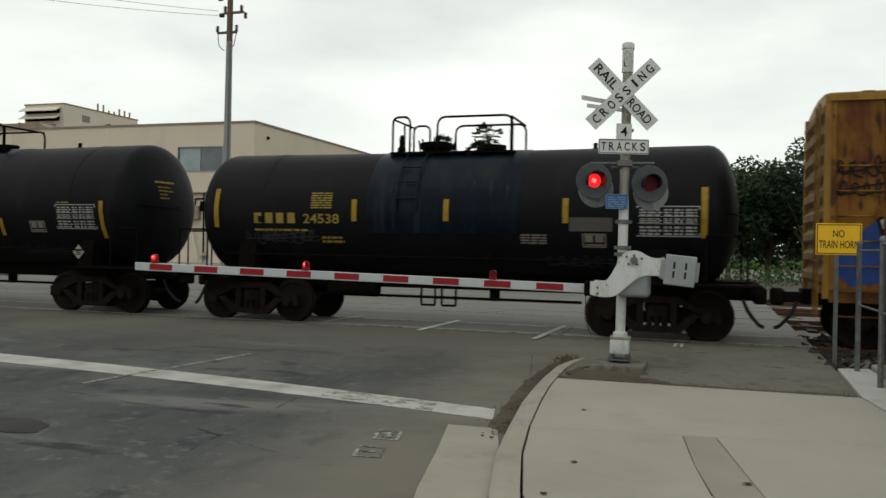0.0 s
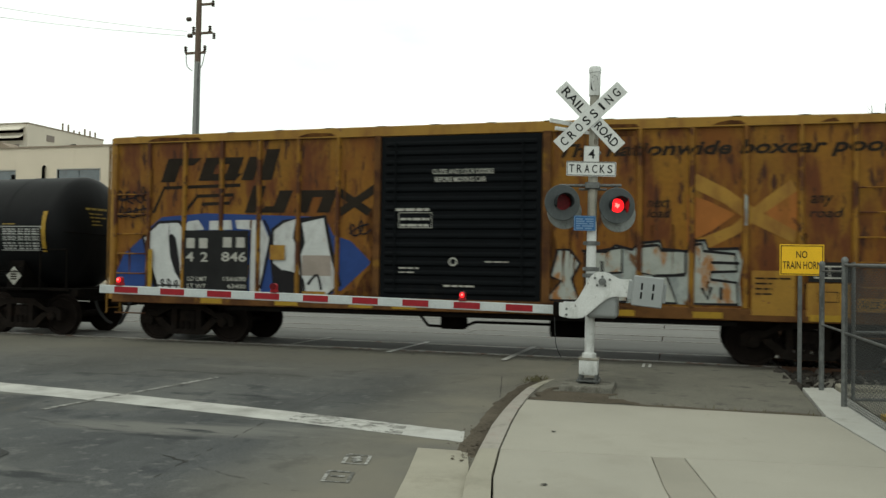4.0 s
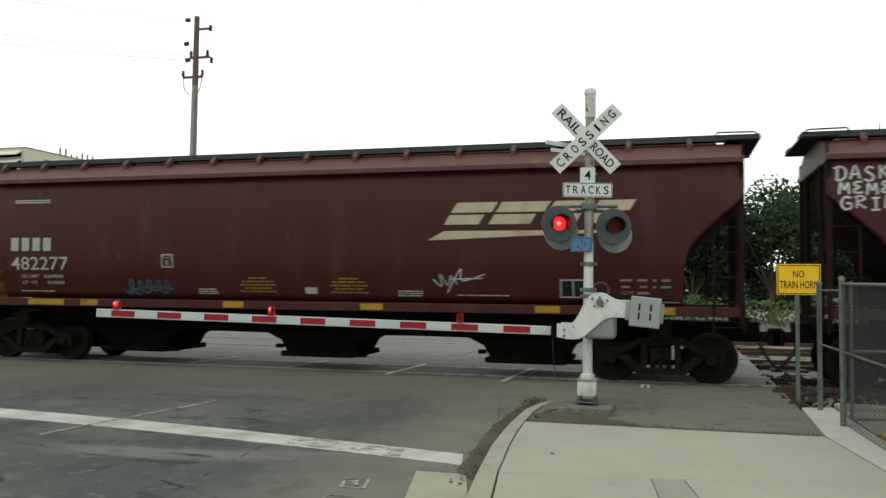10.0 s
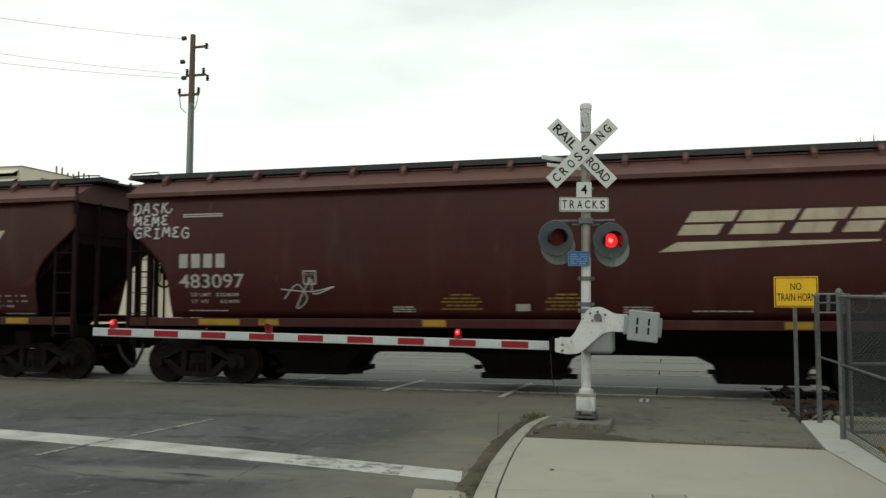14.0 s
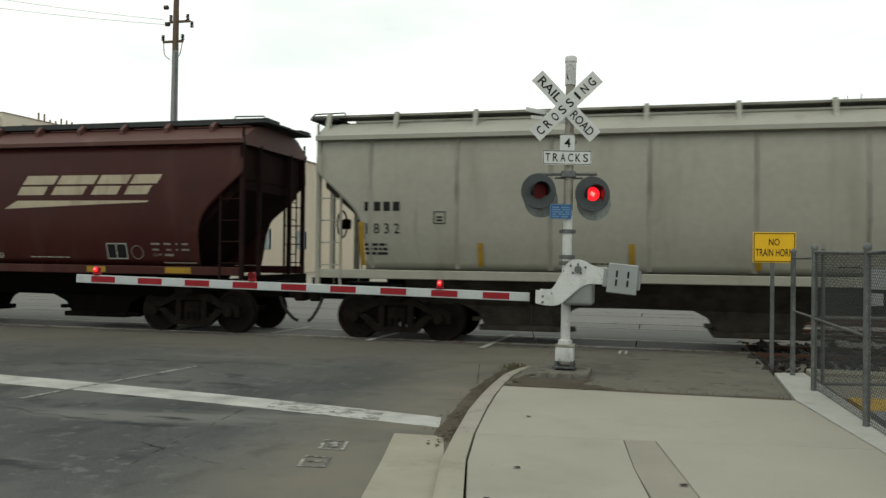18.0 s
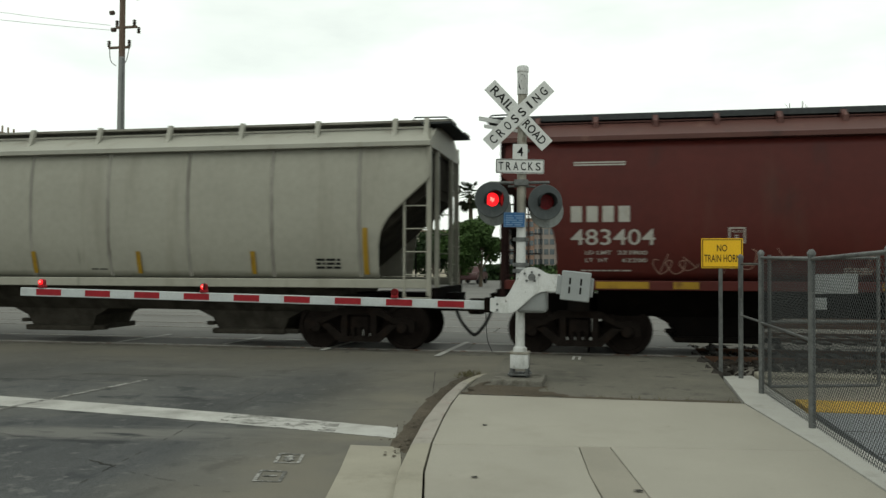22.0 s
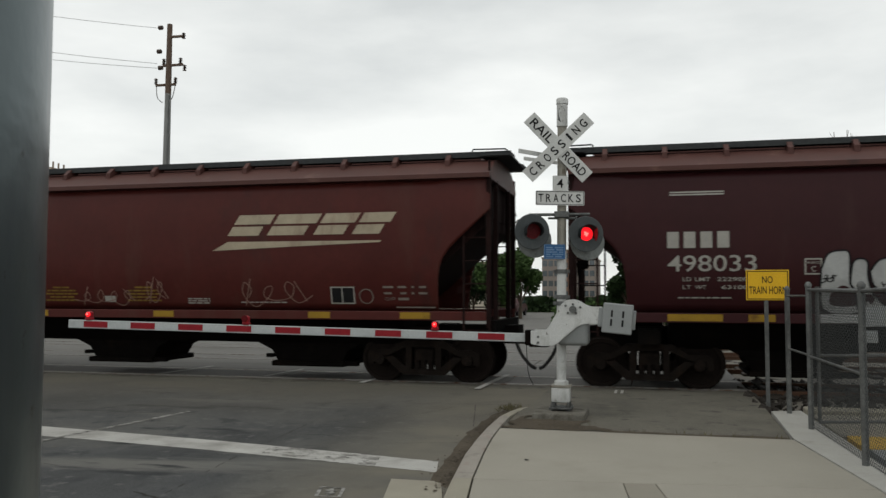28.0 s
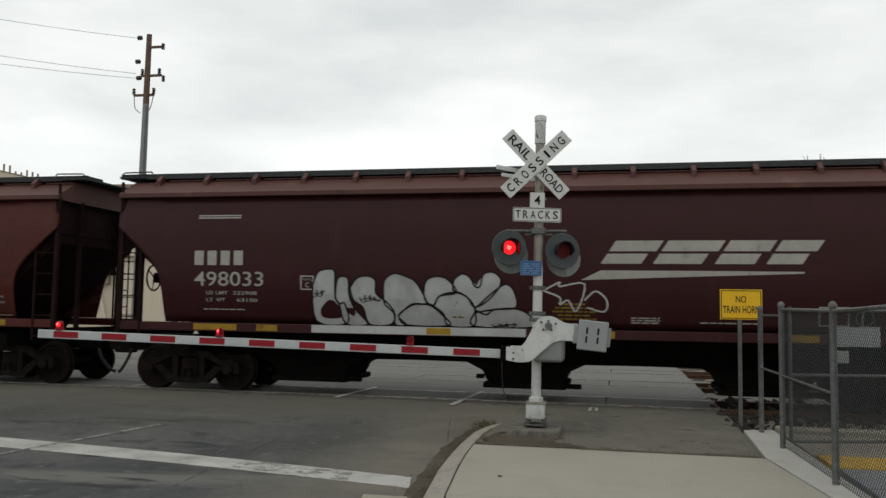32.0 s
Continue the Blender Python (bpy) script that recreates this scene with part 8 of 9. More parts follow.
# swing gate standing behind the corner post
post(2.045, 12.79, 1.82, 0.036)
for z in (1.74, 0.98):
    rail_pipe((2.045, 12.79, z), (2.075, 11.34, z), 0.015)
rail_pipe((2.18, 11.35, 1.82), (3.62, 11.76, 1.82))
rail_pipe((2.18, 11.35, 0.14), (3.62, 11.76, 0.14))
rail_pipe((2.18, 11.35, 0.98), (3.62, 11.76, 0.98))
rail_pipe((2.18, 11.35, 0.14), (2.18, 11.35, 1.86), 0.024)
rail_pipe((3.62, 11.76, 0.14), (3.62, 11.76, 1.86), 0.024)
link_panel((2.18, 11.35), (3.62, 11.76), 0.14, 1.82)
bm = rbox(B(), -0.30, 0.30, -0.012, -0.004, 1.42, 1.68, 0.004)
bmesh.ops.transform(bm, matrix=pose(3.05, 11.58, -0.07, 0, 0, 15.9), verts=bm.verts[:])
part("gate_notice", bm, M_GREYALU, fence, "blank grey notice plate", 0)
bm = rbox(B(), -0.13, 0.13, -0.012, -0.004, 1.24, 1.40, 0.004)
bmesh.ops.transform(bm, matrix=pose(2.80, 11.51, -0.10, 0, 0, 15.9), verts=bm.verts[:])
part("gate_label", bm, M_GREYALU, fence, "small pale label plate", 0)
# rear run towards the platform
prev = (3.75, 11.8)
for k in range(1, 5):
    cur = (3.75 + 2.4 * k, 11.8)
    post(*cur, 1.93)
    rail_pipe((*prev, 1.88), (*cur, 1.88))
    rail_pipe((*prev, 0.98), (*cur, 0.98), 0.017)
    if k < 3:
        link_panel(prev, cur, 0.08, 1.88)
    prev = cur
post(3.75, 11.8, 1.93)

# near galvanized pole beside the camera
POLE = (-0.080, 0.022)
pole = thing("galvanized_pole", pose(POLE[0], POLE[1], 0.02), "streaked galvanized steel pole standing on the sidewalk", "pole")
bm = cyl(B(), (0, 0, 0), (0, 0, 3.2), 0.035, n=64)
part("pipe", bm, M_GALVPOST, pole, smooth=60)
bm = lathe(B(), [(0.035, 3.2), (0.040, 3.2), (0.040, 3.25), (0.02, 3.29), (0.004, 3.295)], n=24)
part("cap", bm, M_GALV, pole)

# ---------------------------------------------------------------- utility pole and lines
UX, UY = -24.8, 38.9
up = thing("utility_pole", pose(UX, UY, 0, 0, 0.4, 0), "tall utility pole, grey below and brown wood above", "utility pole")
part("lower_pole", cyl(B(), (0, 0, 0), (0, 0, 12.5), 0.24, 0.165, n=16), M_POLEGREY, up, "grey lower pole", 60)
part("upper_pole", cyl(B(), (0, 0, 12.5), (0, 0, 16.3), 0.165, 0.14, n=16), M_POLEWOOD, up, "brown upper pole", 60)
part("riser_pipe", cyl(B(), (0.17, -0.17, 0), (0.15, -0.12, 12.4), 0.06, 0.05, n=10), M_GALV, up, "grey riser pipe")


def insulator(p, r=0.11, h=0.34):
    x, y, z = p
    bm = B()
    for k in range(4):
        lathe(bm, [(r * 0.4, z + h * k / 4), (r, z + h * (k + 0.3) / 4), (r * 0.4, z + h * (k + 0.9) / 4)], (x, y, 0), n=12)
    return part("insulator", bm, M_PORC, up)


for z, a, b in ((14.05, -0.35, 0.85), (13.0, -0.75, 0.45), (15.6, 0.0, 0.85)):
    part("cross_arm", rbox(B(), a, b, -0.06, 0.06, z - 0.06, z + 0.06, 0.01), M_POLEWOOD, up)
for p in ((0.85, 0, 15.45), (0.7, 0, 14.1), (0.95, 0, 13.7), (-0.75, 0, 13.05), (0.42, 0, 13.05), (-0.3, 0, 14.1)):
    insulator(p)
for p in ((-0.55, 0, 16.15), (-0.6, 0, 14.85), (-0.5, 0, 13.95)):
    part("insulator", lathe(B(), [(0.03, p[0] - 0.16), (0.12, p[0] - 0.1), (0.12, p[0] + 0.1), (0.03, p[0] + 0.16)], (0, p[1], p[2]), "x", 12), M_PORC, up)
for a in (-0.72, 0.42):
    part("jumper_cable", tube(B(), smoothed([(a, 0, 13.0), (a * 0.8, -0.1, 12.3), (a * 0.3, -0.15, 12.0)], 4), 0.025, 6), M_WIRE, up)
for k, (z, y1, z1) in enumerate(((16.15, 20, 20.5), (14.2, 18, 19.2), (13.95, 17, 18.0))):
    bm = B()
    a, b = Vector((UX - 0.6, UY, z)), Vector((-64, UY - y1, z1 + 3))
    pts = []
    for j in range(25):
        t = j / 24
        p = a.lerp(b, t)
        p.z -= 4 * 1.6 * t * (1 - t)
        pts.append(tuple(p))
    wire = part("power_line", tube(bm, pts, 0.012, 5), M_WIRE, smooth=50)
    tagged(wire, "thin sagging overhead wire", "wire", "overhead wires")


# ---------------------------------------------------------------- buildings beyond the tracks
def facade_windows(parent, wins, y, glass_row=None):
    for k, (x0, x1, z0, z1, panes) in enumerate(wins):
        bm = B()
        for a, b, c, d in ((x0, x1, z0 - 0.08, z0), (x0, x1, z1, z1 + 0.08), (x0 - 0.08, x0, z0 - 0.08, z1 + 0.08), (x1, x1 + 0.08, z0 - 0.08, z1 + 0.08)):
            box(bm, a, b, y - 0.03, y + 0.15, c, d)
        win = part("window", bm, M_FRAME, parent, "aluminium window", 0)
        w = (x1 - x0) / panes
        for j in range(panes):
            part("pane", box(B(), x0 + j * w + 0.03, x0 + (j + 1) * w - 0.03, y + 0.08, y + 0.10, z0, z1), M_GLASSPALE if j == 0 and k % 5 == 0 else M_GLASS, win, smooth=0)


def main_building():
    bx, by, h = -32.4, 54.6, 10.68
    b = thing("cream_building", pose(0, 0, 0), "two-storey cream stucco building with dark window bands", "building")
    wins = []
    for k in range(9):
        x1 = bx - 2.74 - 8.0 * k
        wins.append((x1 - 3.9, x1, 7.1, 8.9, 2))
        if k:
            wins.append((x1 - 3.9, x1, 2.6, 4.6, 2))
    # front wall in strips round the openings
    bm = B()
    xs = sorted([bx - 90] + [v for w in wins if w[2] > 7 for v in w[:2]] + [bx])
    for j in range(len(xs) - 1):
        a, c = xs[j], xs[j + 1]
        open_ = any(abs(a - w[0]) < 1e-6 for w in wins)
        low = any(abs(a - w[0]) < 1e-6 and w[2] < 7 for w in wins)
        for z0, z1 in (((0, 2.6), (4.6, 7.1), (8.9, h)) if low else ((0, 7.1), (8.9, h)) if open_ else ((0, h),)):
            box(bm, a, c, by, by + 0.3, z0, z1)
    part("front_wall", bm, M_STUCCO, b, smooth=0)
    bm = B()
    for y0, y1, z0, z1 in ((0.3, 9.4, 0, h), (9.4, 11.6, 0, 2.2), (9.4, 11.6, 3.9, h), (11.6, 17.0, 0, h), (17.0, 19.2, 0, 2.3), (17.0, 19.2, 3.9, h), (19.2, 38, 0, h)):
        box(bm, bx - 0.3, bx, by + y0, by + y1, z0, z1)
    box(bm, bx - 90, bx - 0.3, by + 37.7, by + 38, 0, h)
    part("side_wall", bm, M_STUCCO, b, smooth=0)
    part("roof", box(B(), bx - 90, bx - 0.3, by + 0.3, by + 37.7, h - 0.5, h - 0.3), M_CAP, b, smooth=0)
    bm = box(B(), bx - 90, bx + 0.08, by - 0.08, by + 0.35, h, h + 0.14)
    box(bm, bx - 0.35, bx + 0.08, by + 0.35, by + 38, h, h + 0.14)
    part("parapet_cap", bm, M_CAP, b, smooth=0)
    part("room_dark", box(B(), bx - 89, bx - 0.6, by + 0.9, by + 1.0, 0.1, h - 0.7), M_GLASS, b, smooth=0)
    facade_windows(b, wins, by)
    for y0, y1, z0, z1 in ((9.4, 11.6, 2.2, 3.9), (17.0, 19.2, 2.3, 3.9)):
        bm = B()
        for a, c, d, e in ((y0, y1, z0 - 0.08, z0), (y0, y1, z1, z1 + 0.08), (y0 - 0.08, y0, z0 - 0.08, z1 + 0.08), (y1, y1 + 0.08, z0 - 0.08, z1 + 0.08)):
            box(bm, bx - 0.15, bx + 0.03, by + a, by + c, d, e)
        win = part("window", bm, M_FRAME, b, "aluminium window", 0)
        part("pane", box(B(), bx - 0.12, bx - 0.10, by + y0, by + y1, z0, z1), M_GLASSPALE, win, smooth=0)
    part("wall_lamp", cyl(B(), (bx + 0.02, by + 1.9, 9.75), (bx + 0.14, by + 1.9, 9.75), 0.13, n=12), M_UNDER, b)
    # dark rainwater pipe, service boxes and canopy low on the front
    bm = tube(B(), [(-48.28, by - 0.02, 9.2), (-48.28, by - 0.16, 9.1), (-48.28, by - 0.16, 0.1)], 0.11, 8)
    for z in (8.2, 6.0, 3.8, 1.6):
        box(bm, -48.46, -48.10, by - 0.2, by, z - 0.05, z + 0.05)
    part("downpipe", bm, M_UNDER, b, "dark rainwater pipe")
    part("ledge", rbox(B(), -39.4, bx + 0.05, by - 0.3, by, 5.36, 5.46, 0.02), M_CAP, b, "thin grey ledge", 0)
    part("service_box", rbox(B(), -37.85, -36.95, by - 0.4, by, 3.35, 4.4, 0.03), M_CAP, b, "grey service box on brackets", 0)
    part("service_box", rbox(B(), -36.9, -36.55, by - 0.25, by, 4.0, 4.75, 0.03), M_UNDER, b, "small dark service box", 0)
    bm = tube(B(), [(-36.62, by - 0.12, 5.35), (-36.62, by - 0.12, 0.1)], 0.06, 8)
    tube(bm, [(-37.4, by - 0.1, 4.4), (-37.4, by - 0.1, 4.95), (-36.62, by - 0.1, 4.95)], 0.05, 8)
    part("conduit", bm, M_UNDER, b, "dark service conduit")
    part("brace", tube(B(), [(-37.75, by - 0.3, 3.3), (-37.0, by - 0.3, 0.3)], 0.10, 8), M_STUCCO2, b, "pale sloping brace")
    # penthouse with sloping louvre hoods
    px0, px1, pz = -62.9, -58.25, 14.5
    pent = part("penthouse", box(B(), px0, px1, by + 9, by + 19.6, h - 0.3, pz), M_STUCCO2, b, "pale rooftop plant room", 0)
    part("roof_edge", box(B(), px0 - 0.06, px1 + 0.06, by + 8.94, by + 19.66, pz, pz + 0.1), M_CAP, pent, smooth=0)
    for z in (14.28, 13.55):
        bm = prism(B(), [(by + 9, z), (by + 8.25, z - 0.42), (by + 8.25, z - 0.5), (by + 9, z - 0.12)], px0 - 0.05, px1 - 0.35, "yz")
        part("louvre", bm, M_STUCCO2, pent, "sloping louvre hood", 0)
        # dark panel standing in for the shaded recess under the hood
        part("louvre_grille", box(B(), px0 + 0.15, px1 - 0.5, by + 8.97, by + 9.02, z - 0.62, z - 0.2), M_UNDER, pent, smooth=0)
    part("access_door", box(B(), px0 + 2.9, px0 + 3.7, by + 8.96, by + 9.02, h - 0.3, 12.6), M_OFFICE, pent, smooth=0)
    for y0, y1, z0, z1 in ((by + 11.4, by + 12.4, 13.2, 13.8), (by + 15.6, by + 16.8, 12.2, 12.7)):
        part("side_vent", box(B(), px1 - 0.02, px1 + 0.05, y0, y1, z0, z1), M_OFFICE, pent, smooth=0)
    part("wall_pipe", tube(B(), [(px1 + 0.12, by + 14.6, h - 0.3), (px1 + 0.12, by + 14.6, 13.2), (px1 + 0.12, by + 15.2, 13.35)], 0.13, 8), M_UNDER, pent)
    bm = prism(B(), [(-64.0, h - 0.3), (-63.4, 11.65), (-62.3, 12.1), (-57.4, 12.12), (-56.5, 11.7), (-56.1, h - 0.3)], by + 5, by + 6.6)
    duct = part("roof_duct", bm, M_CAP, b, "grey sheet-metal roof duct", 0)
    for x in (-61.8, -59.6, -57.6):
        part("duct_flange", box(B(), x - 0.05, x + 0.05, by + 4.95, by + 6.65, h - 0.3, 12.18), M_CAP, duct, smooth=0)
    rnd = random.Random(2)
    for k in range(7):
        part("vent_pipe", cyl(B(), (px1 - 0.4, by + 14 + 0.8 * k, pz), (px1 - 0.4, by + 14 + 0.8 * k, pz + rnd.uniform(0.4, 0.9)), 0.09, n=8), M_CAP, pent)
    return b


main_building()


def block(name, x0, x1, y0, y1, h, material, label, rows, cols, z0=1.0):
    b = thing(name, pose(0, 0, 0), label, "building", "distant buildings")
    part("wall", box(B(), x0, x1, y0, y1, 0, h), material, b, smooth=0)
    part("roof", box(B(), x0 - 0.2, x1 + 0.2, y0 - 0.2, y1 + 0.2, h, h + 0.3), M_CAP, b, smooth=0)
    ph, pw = (h - z0) / rows, (x1 - x0) / cols
    for i in range(rows):
        for j in range(cols):
            win = part("window", box(B(), x0 + pw * (j + 0.12), x0 + pw * (j + 0.88), y0 - 0.06, y0 + 0.02, z0 + ph * (i + 0.2), z0 + ph * (i + 0.75)), M_GLASS, b, smooth=0)
    return b


block("low_office", -28.5, -16.5, 96, 110, 5.4, M_STUCCO2, "low pale office with window bands", 2, 7)
block("far_office", -24.8, -11.8, 205, 230, 10.9, M_OFFICE, "long brown office with bands of dark windows", 4, 9)
block("roof_house", -19.6, -16.9, 204.5, 216, 12.7, M_BRICKBROWN, "reddish brown stair tower of the office", 5, 2)


def street_lamp(x, y, h, label):
    t = thing("street_lamp", pose(x, y, 0), label, "lamp", "street lamps")
    part("pole", cyl(B(), (0, 0, 0), (0, 0, h), 0.08, 0.05, n=10), M_UNDER, t)
    part("lantern", lathe(B(), [(0.05, h), (0.22, h + 0.1), (0.26, h + 0.45), (0.1, h + 0.6), (0.02, h + 0.7)], n=10), M_UNDER, t)


street_lamp(-14.2, 62, 4.2, "dark post-top lamp by the far street")
street_lamp(-30.5, 48, 3.4, "dark post-top lamp before the cream building")


# ---------------------------------------------------------------- trees
def tree(x, y, h, spread, seed, material, leaves=7500):
    rnd = random.Random(seed)
    t = thing("tree", pose(x, y, 0), "leafy street tree with an uneven dark green crown", "tree", "trees beyond the tracks")
    bm = B()
    fork = h * 0.2
    cyl(bm, (0, 0, -0.1), (0.05, 0, fork), 0.17 * h / 6, 0.11 * h / 6, n=10)
    lobes = []
    for k in range(13):
        a = 2 * math.pi * k / 13 + rnd.uniform(-0.3, 0.3)
        rr = spread * rnd.uniform(0.3, 0.85)
        top = (rr * math.cos(a), rr * math.sin(a), h * rnd.uniform(0.30, 0.86))
        mid = (top[0] * 0.45, top[1] * 0.45, fork + (top[2] - fork) * 0.5)
        cyl(bm, (0.05, 0, fork * 0.95), mid, 0.07 * h / 6, 0.045 * h / 6, n=7)
        cyl(bm, mid, top, 0.045 * h / 6, 0.015, n=6)
        lobes.append((Vector(top), spread * rnd.uniform(0.32, 0.55)))
    lobes.append((Vector((0, 0, h * 0.84)), spread * 0.45))
    part("trunk", bm, M_BARK, t, "trunk and limbs", 60)
    vs, fs = [], []
    for k in range(leaves):
        c, r = lobes[rnd.randrange(len(lobes))]
        d = Vector((rnd.gauss(0, 1), rnd.gauss(0, 1), rnd.gauss(0, 1)))
        d.normalize()
        p = c + d * r * (rnd.random() ** 0.4) * Vector((1, 1, 0.8)).length / 1.6
        s = rnd.uniform(0.07, 0.19)
        u = Vector((rnd.gauss(0, 1), rnd.gauss(0, 1), rnd.gauss(0, 0.6))).normalized()
        w = u.orthogonal().normalized() * s * 0.6
        u = u * s
        i = len(vs)
        vs += [p - u, p + w, p + u, p - w]
        fs.append((i, i + 1, i + 2, i + 3))
    me = bpy.data.meshes.new("crown")
    me.from_pydata(vs, [], fs)
    me.materials.append(material)
    ob = new("crown", me)
    ob.parent = t
    ob["label"] = "clumps of small leaves"
    return t


TREES = [(-10.5, 60, 5.0, 1.35, 3), (-9.0, 61, 5.5, 1.45, 6), (-0.9, 52, 5.2, 1.5, 1), (1.2, 50, 6.4, 2.6, 4), (3.6, 54, 7.2, 2.8, 5), (5.4, 49, 8.2, 3.0, 2), (8.0, 52, 8.6, 3.2, 7), (10.8, 50, 9.3, 3.4, 8), (14.5, 54, 9.0, 3.4, 9), (-13.6, 66, 4.4, 2.0, 10), (18.5, 56, 8.0, 3.4, 11)]
for x, y, h, s, k in TREES:
    tree(x, y, h, s, k, M_LEAF if k % 3 else M_LEAF2)


def bare_tree(x, y, h):
    rnd = random.Random(5)
    t = thing("bare_tree", pose(x, y, 0), "tall thin leafless tree with upright twigs", "tree")
    part("trunk", cyl(B(), (0, 0, -0.1), (0.1, 0, h * 0.72), 0.16, 0.06, n=10), M_BARK, t, "slim trunk", 60)
    for k in range(9):
        a = k * 2.4
        z = h * (0.5 + 0.025 * k)
        tip = Vector((0.1 + 0.62 * math.cos(a), 0.62 * math.sin(a), h * rnd.uniform(0.88, 1.0)))
        foot = Vector((0.08, 0, z))
        mid = foot.lerp(tip, 0.5) + Vector((0.16 * math.cos(a), 0.16 * math.sin(a), -0.1))
        bm = tube(B(), [tuple(foot), tuple(mid), tuple(tip)], 0.022, 6)
        for j in range(4):
            p = mid.lerp(tip, 0.2 + 0.2 * j)
            q = p + Vector((rnd.uniform(-0.3, 0.3), rnd.uniform(-0.3, 0.3), rnd.uniform(0.4, 0.8)))
            q.z = min(q.z, h)
            tube(bm, [tuple(p), tuple(q)], 0.012, 5)
        part("limb", bm, M_BARK, t, smooth=60)


bare_tree(13.5, 62, 13.45)
bm = B()
rnd = random.Random(77)
for k in range(5200):
    x = rnd.uniform(-4.6, 30)
    y = rnd.uniform(41, 45)
    h = 1.25 + 0.5 * noise.noise((x * 0.5, 0, 0))
    p = Vector((x, y, rnd.random() ** 0.7 * h))
    s = rnd.uniform(0.05, 0.13)
    u = Vector((rnd.gauss(0, 1), rnd.gauss(0, 1), rnd.gauss(0, 1))).normalized()
    w = u.orthogonal() * s * 0.7
    bm.faces.new([bm.verts.new(q) for q in (p - u * s, p + w, p + u * s, p - w)])
far = B()
for k in range(16000):
    x = rnd.uniform(-16, 60)
    h = 4.2 + 1.8 * noise.noise((x * 0.16, 3, 0)) + 0.9 * noise.noise((x * 0.6, 1, 0)) 
    if x < -3.2:
        h = 1.5 + 0.7 * noise.noise((x * 0.6, 1, 0))
    p = Vector((x, rnd.uniform(84, 90), rnd.random() * h))
    s = rnd.uniform(0.15, 0.34)
    u = Vector((rnd.gauss(0, 1), rnd.gauss(0, 1), rnd.gauss(0, 1))).normalized()
    w = u.orthogonal() * s * 0.8
    far.faces.new([far.verts.new(q) for q in (p - u * s, p + w, p + u * s, p - w)])
tagged(part("far_woods", far, M_LEAF, smooth=0), "dark band of distant trees", "woods", kind="stuff")
tagged(part("hedge", bm, M_LEAF2, smooth=0), "low uneven shrubs along the far side of the tracks", "shrubs", kind="stuff")


def palm(x, y, h, seed):
    rnd = random.Random(seed)
    t = thing("palm_tree", pose(x, y, 0), "tall fan palm with a tuft of fronds", "palm", "palms beyond the tracks")
    bm = B()
    pts = [(0.15 * math.sin(k * 0.5 + seed), 0, h * k / 8) for k in range(9)]
    for a, b, k in zip(pts, pts[1:], range(8)):
        cyl(bm, a, b, 0.26 - 0.012 * k, 0.25 - 0.012 * k, n=10)
    part("trunk", bm, M_BARK, t, "slim palm trunk", 60)
    top = Vector(pts[-1])
    for k in range(56):
        bm = B()
        a, el = rnd.uniform(0, 6.28), rnd.uniform(-65, 72)
        d = Vector((math.cos(a) * math.cos(radians(el)), math.sin(a) * math.cos(radians(el)), math.sin(radians(el))))
        ln = rnd.uniform(0.9, 1.3) * (0.8 if el < 0 else 1)
        side = d.cross(Vector((0, 0, 1))).normalized()
        stem = top + d * ln
        cyl(bm, top, stem, 0.02, 0.012, n=4)
        for j in range(13):
            f = (j - 6) / 6 * 1.2
            tip = stem + (d * math.cos(f) + side * math.sin(f)) * rnd.uniform(0.55, 0.75) + Vector((0, 0, -0.18))
            wv = d.cross(side) * 0.12 + side * 0.14
            bm.faces.new([bm.verts.new(q) for q in (stem - wv * 0.5, stem + wv * 0.5, tip)])
        part("frond", bm, M_PALM, t, smooth=0)


for x, y, h, k in ((-22.0, 68, 9.85, 1), (-20.1, 74, 10.2, 2), (-18.95, 72, 11.3, 3), (-17.3, 82, 7.6, 4), (-12.3, 76, 8.0, 5)):
    palm(x, y, h, k)


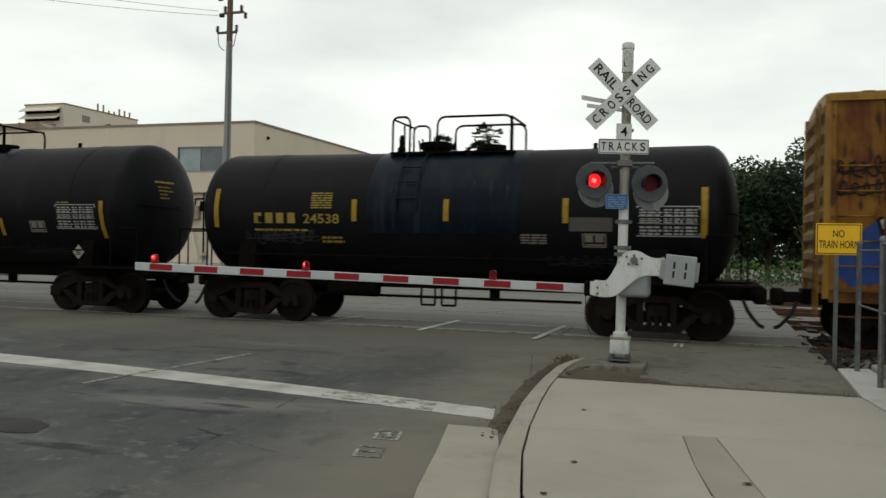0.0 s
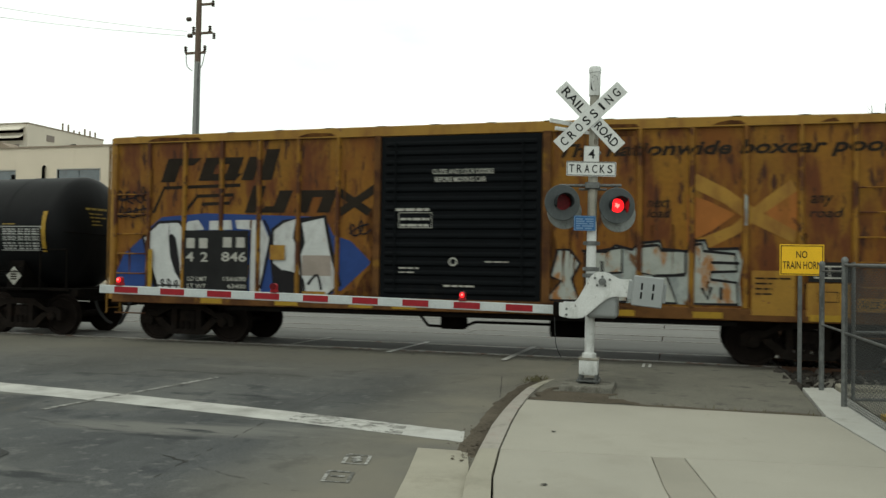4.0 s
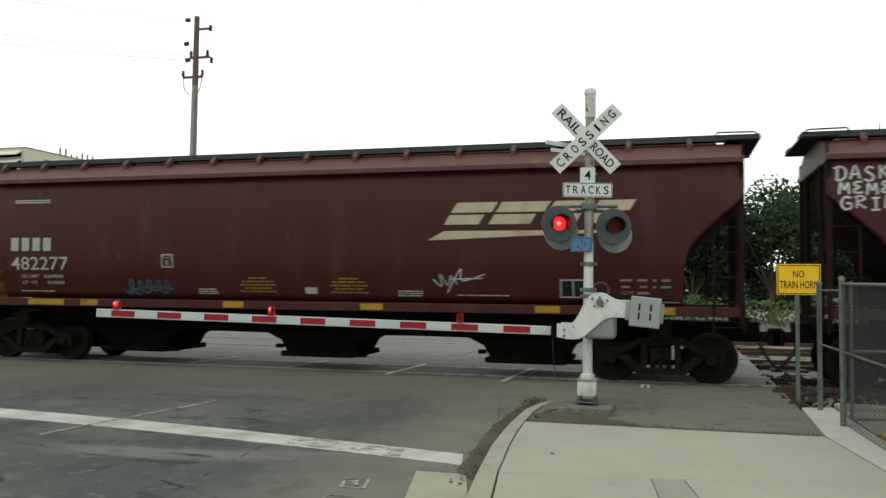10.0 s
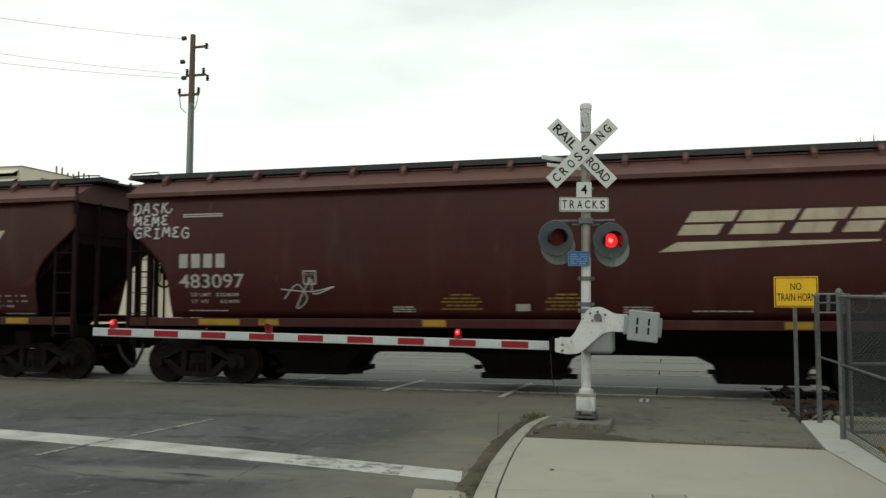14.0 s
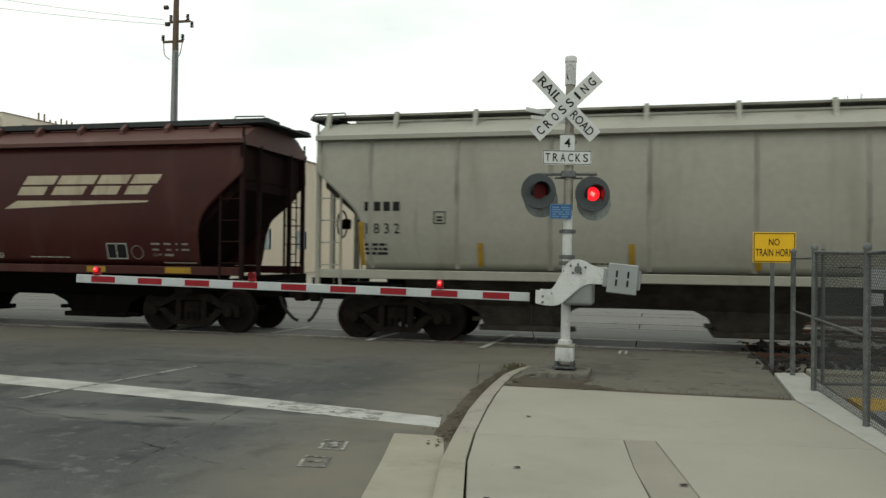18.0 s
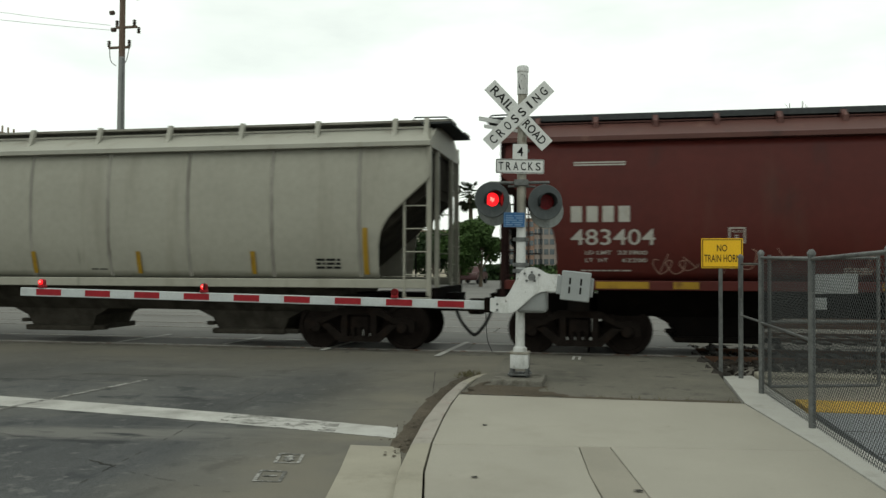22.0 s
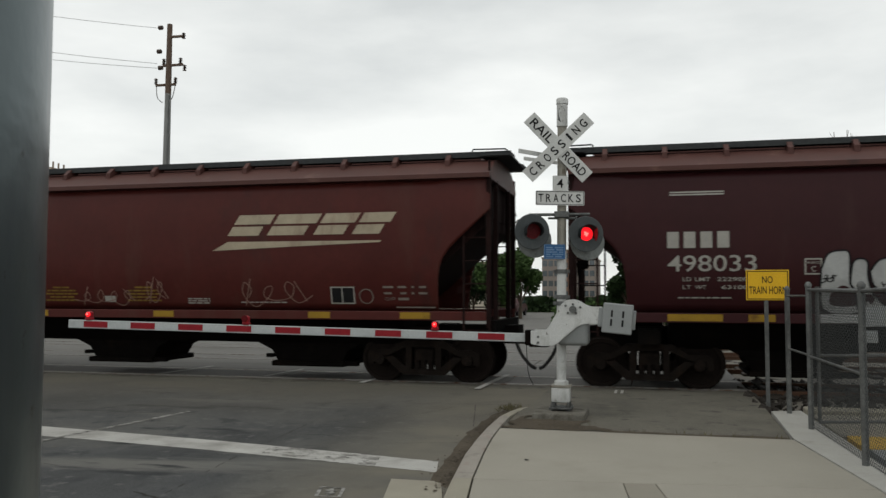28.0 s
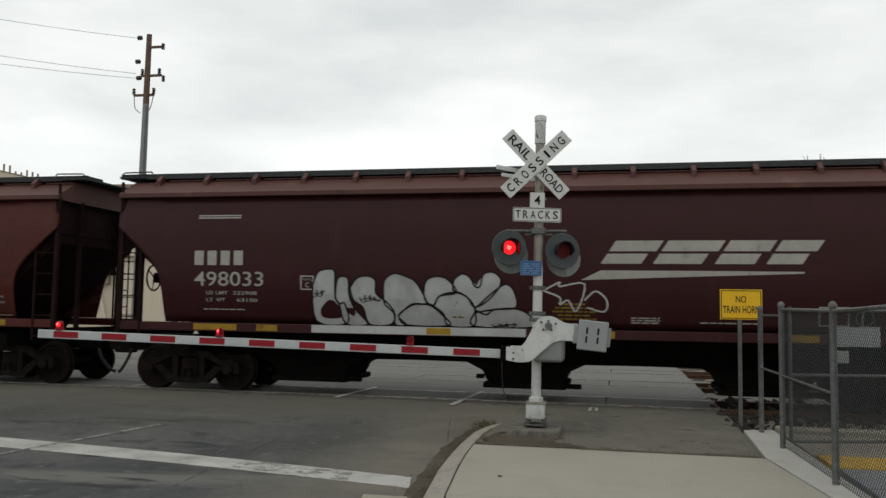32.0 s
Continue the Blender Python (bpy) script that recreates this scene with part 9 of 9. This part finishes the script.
def parked_car(x, y, yaw, material, label):
    t = thing("parked_car", pose(x, y, 0, 0, 0, yaw), label, "car", "parked cars")
    bm = B()
    body = [(-2.2, 0.35), (-2.25, 0.75), (-2.1, 0.95), (-1.3, 1.02), (-0.8, 1.45), (0.9, 1.48), (1.55, 1.02), (2.15, 0.9), (2.25, 0.5), (2.15, 0.35)]
    prism(bm, body, -0.85, 0.85)
    bmesh.ops.bevel(bm, geom=bm.edges[:], offset=0.06, segments=2, affect="EDGES")
    part("body", bm, material, t, smooth=50)
    bm = prism(B(), [(-1.18, 1.04), (-0.75, 1.40), (0.85, 1.42), (1.38, 1.04)], -0.875, 0.875)
    part("side_window", bm, M_GLASS, t, smooth=0)
    for a in (-1.4, 1.4):
        for s in (-1, 1):
            part("wheel", lathe(B(), [(0.05, s * 0.66), (0.3, s * 0.66), (0.33, s * 0.7), (0.33, s * 0.84), (0.3, s * 0.87), (0.05, s * 0.87)], (a, 0, 0.33), "y", 18), M_PLASTIC, t)


parked_car(-11.0, 70.0, 86, M_CARDARK, "dark red car waiting on the far street")


# ---------------------------------------------------------------- what moves
def motions():
    step = []
    k = 0
    while k <= 160:
        step.append(k * 0.2)
        k += 1
    for car in CARS:
        x0 = car.matrix_basis.translation.x
        walk(car, [(t, pose(x0 - s, TRACK_Y, RAIL_Z)) for t, s in RUN])
        sets = [o for o in car.children_recursive if o.name.startswith("wheelset")]
        for o in sets:
            wx = o.matrix_basis.translation.x
            walk(o, [(t, pose(wx, 0, 0.457, 0, -math.degrees(gone(t) / 0.457), 0)) for t in step])
    period, start = 1.094, 0.95 - 1.094
    for vane, nm, seat, wide in LAMPS:
        rows = [(0.0, seat @ pose(0, 0, 0, 0, 0, wide if nm == "left" else 0))]
        k = 0
        while True:
            a = start + period * k
            for t, left_on in ((a, True), (a + period / 2, False)):
                if 0.1 < t < 31.9:
                    now, then = (wide, 0) if (left_on == (nm == "right")) else (0, wide)
                    rows.append((t - 0.03, seat @ pose(0, 0, 0, 0, 0, now)))
                    rows.append((t + 0.03, seat @ pose(0, 0, 0, 0, 0, then)))
            k += 1
            if a > 32:
                break
        rows.append((32.0, seat @ pose(0, 0, 0, 0, 0, wide if nm == "left" else 0)))
        walk(vane, rows)


motions()
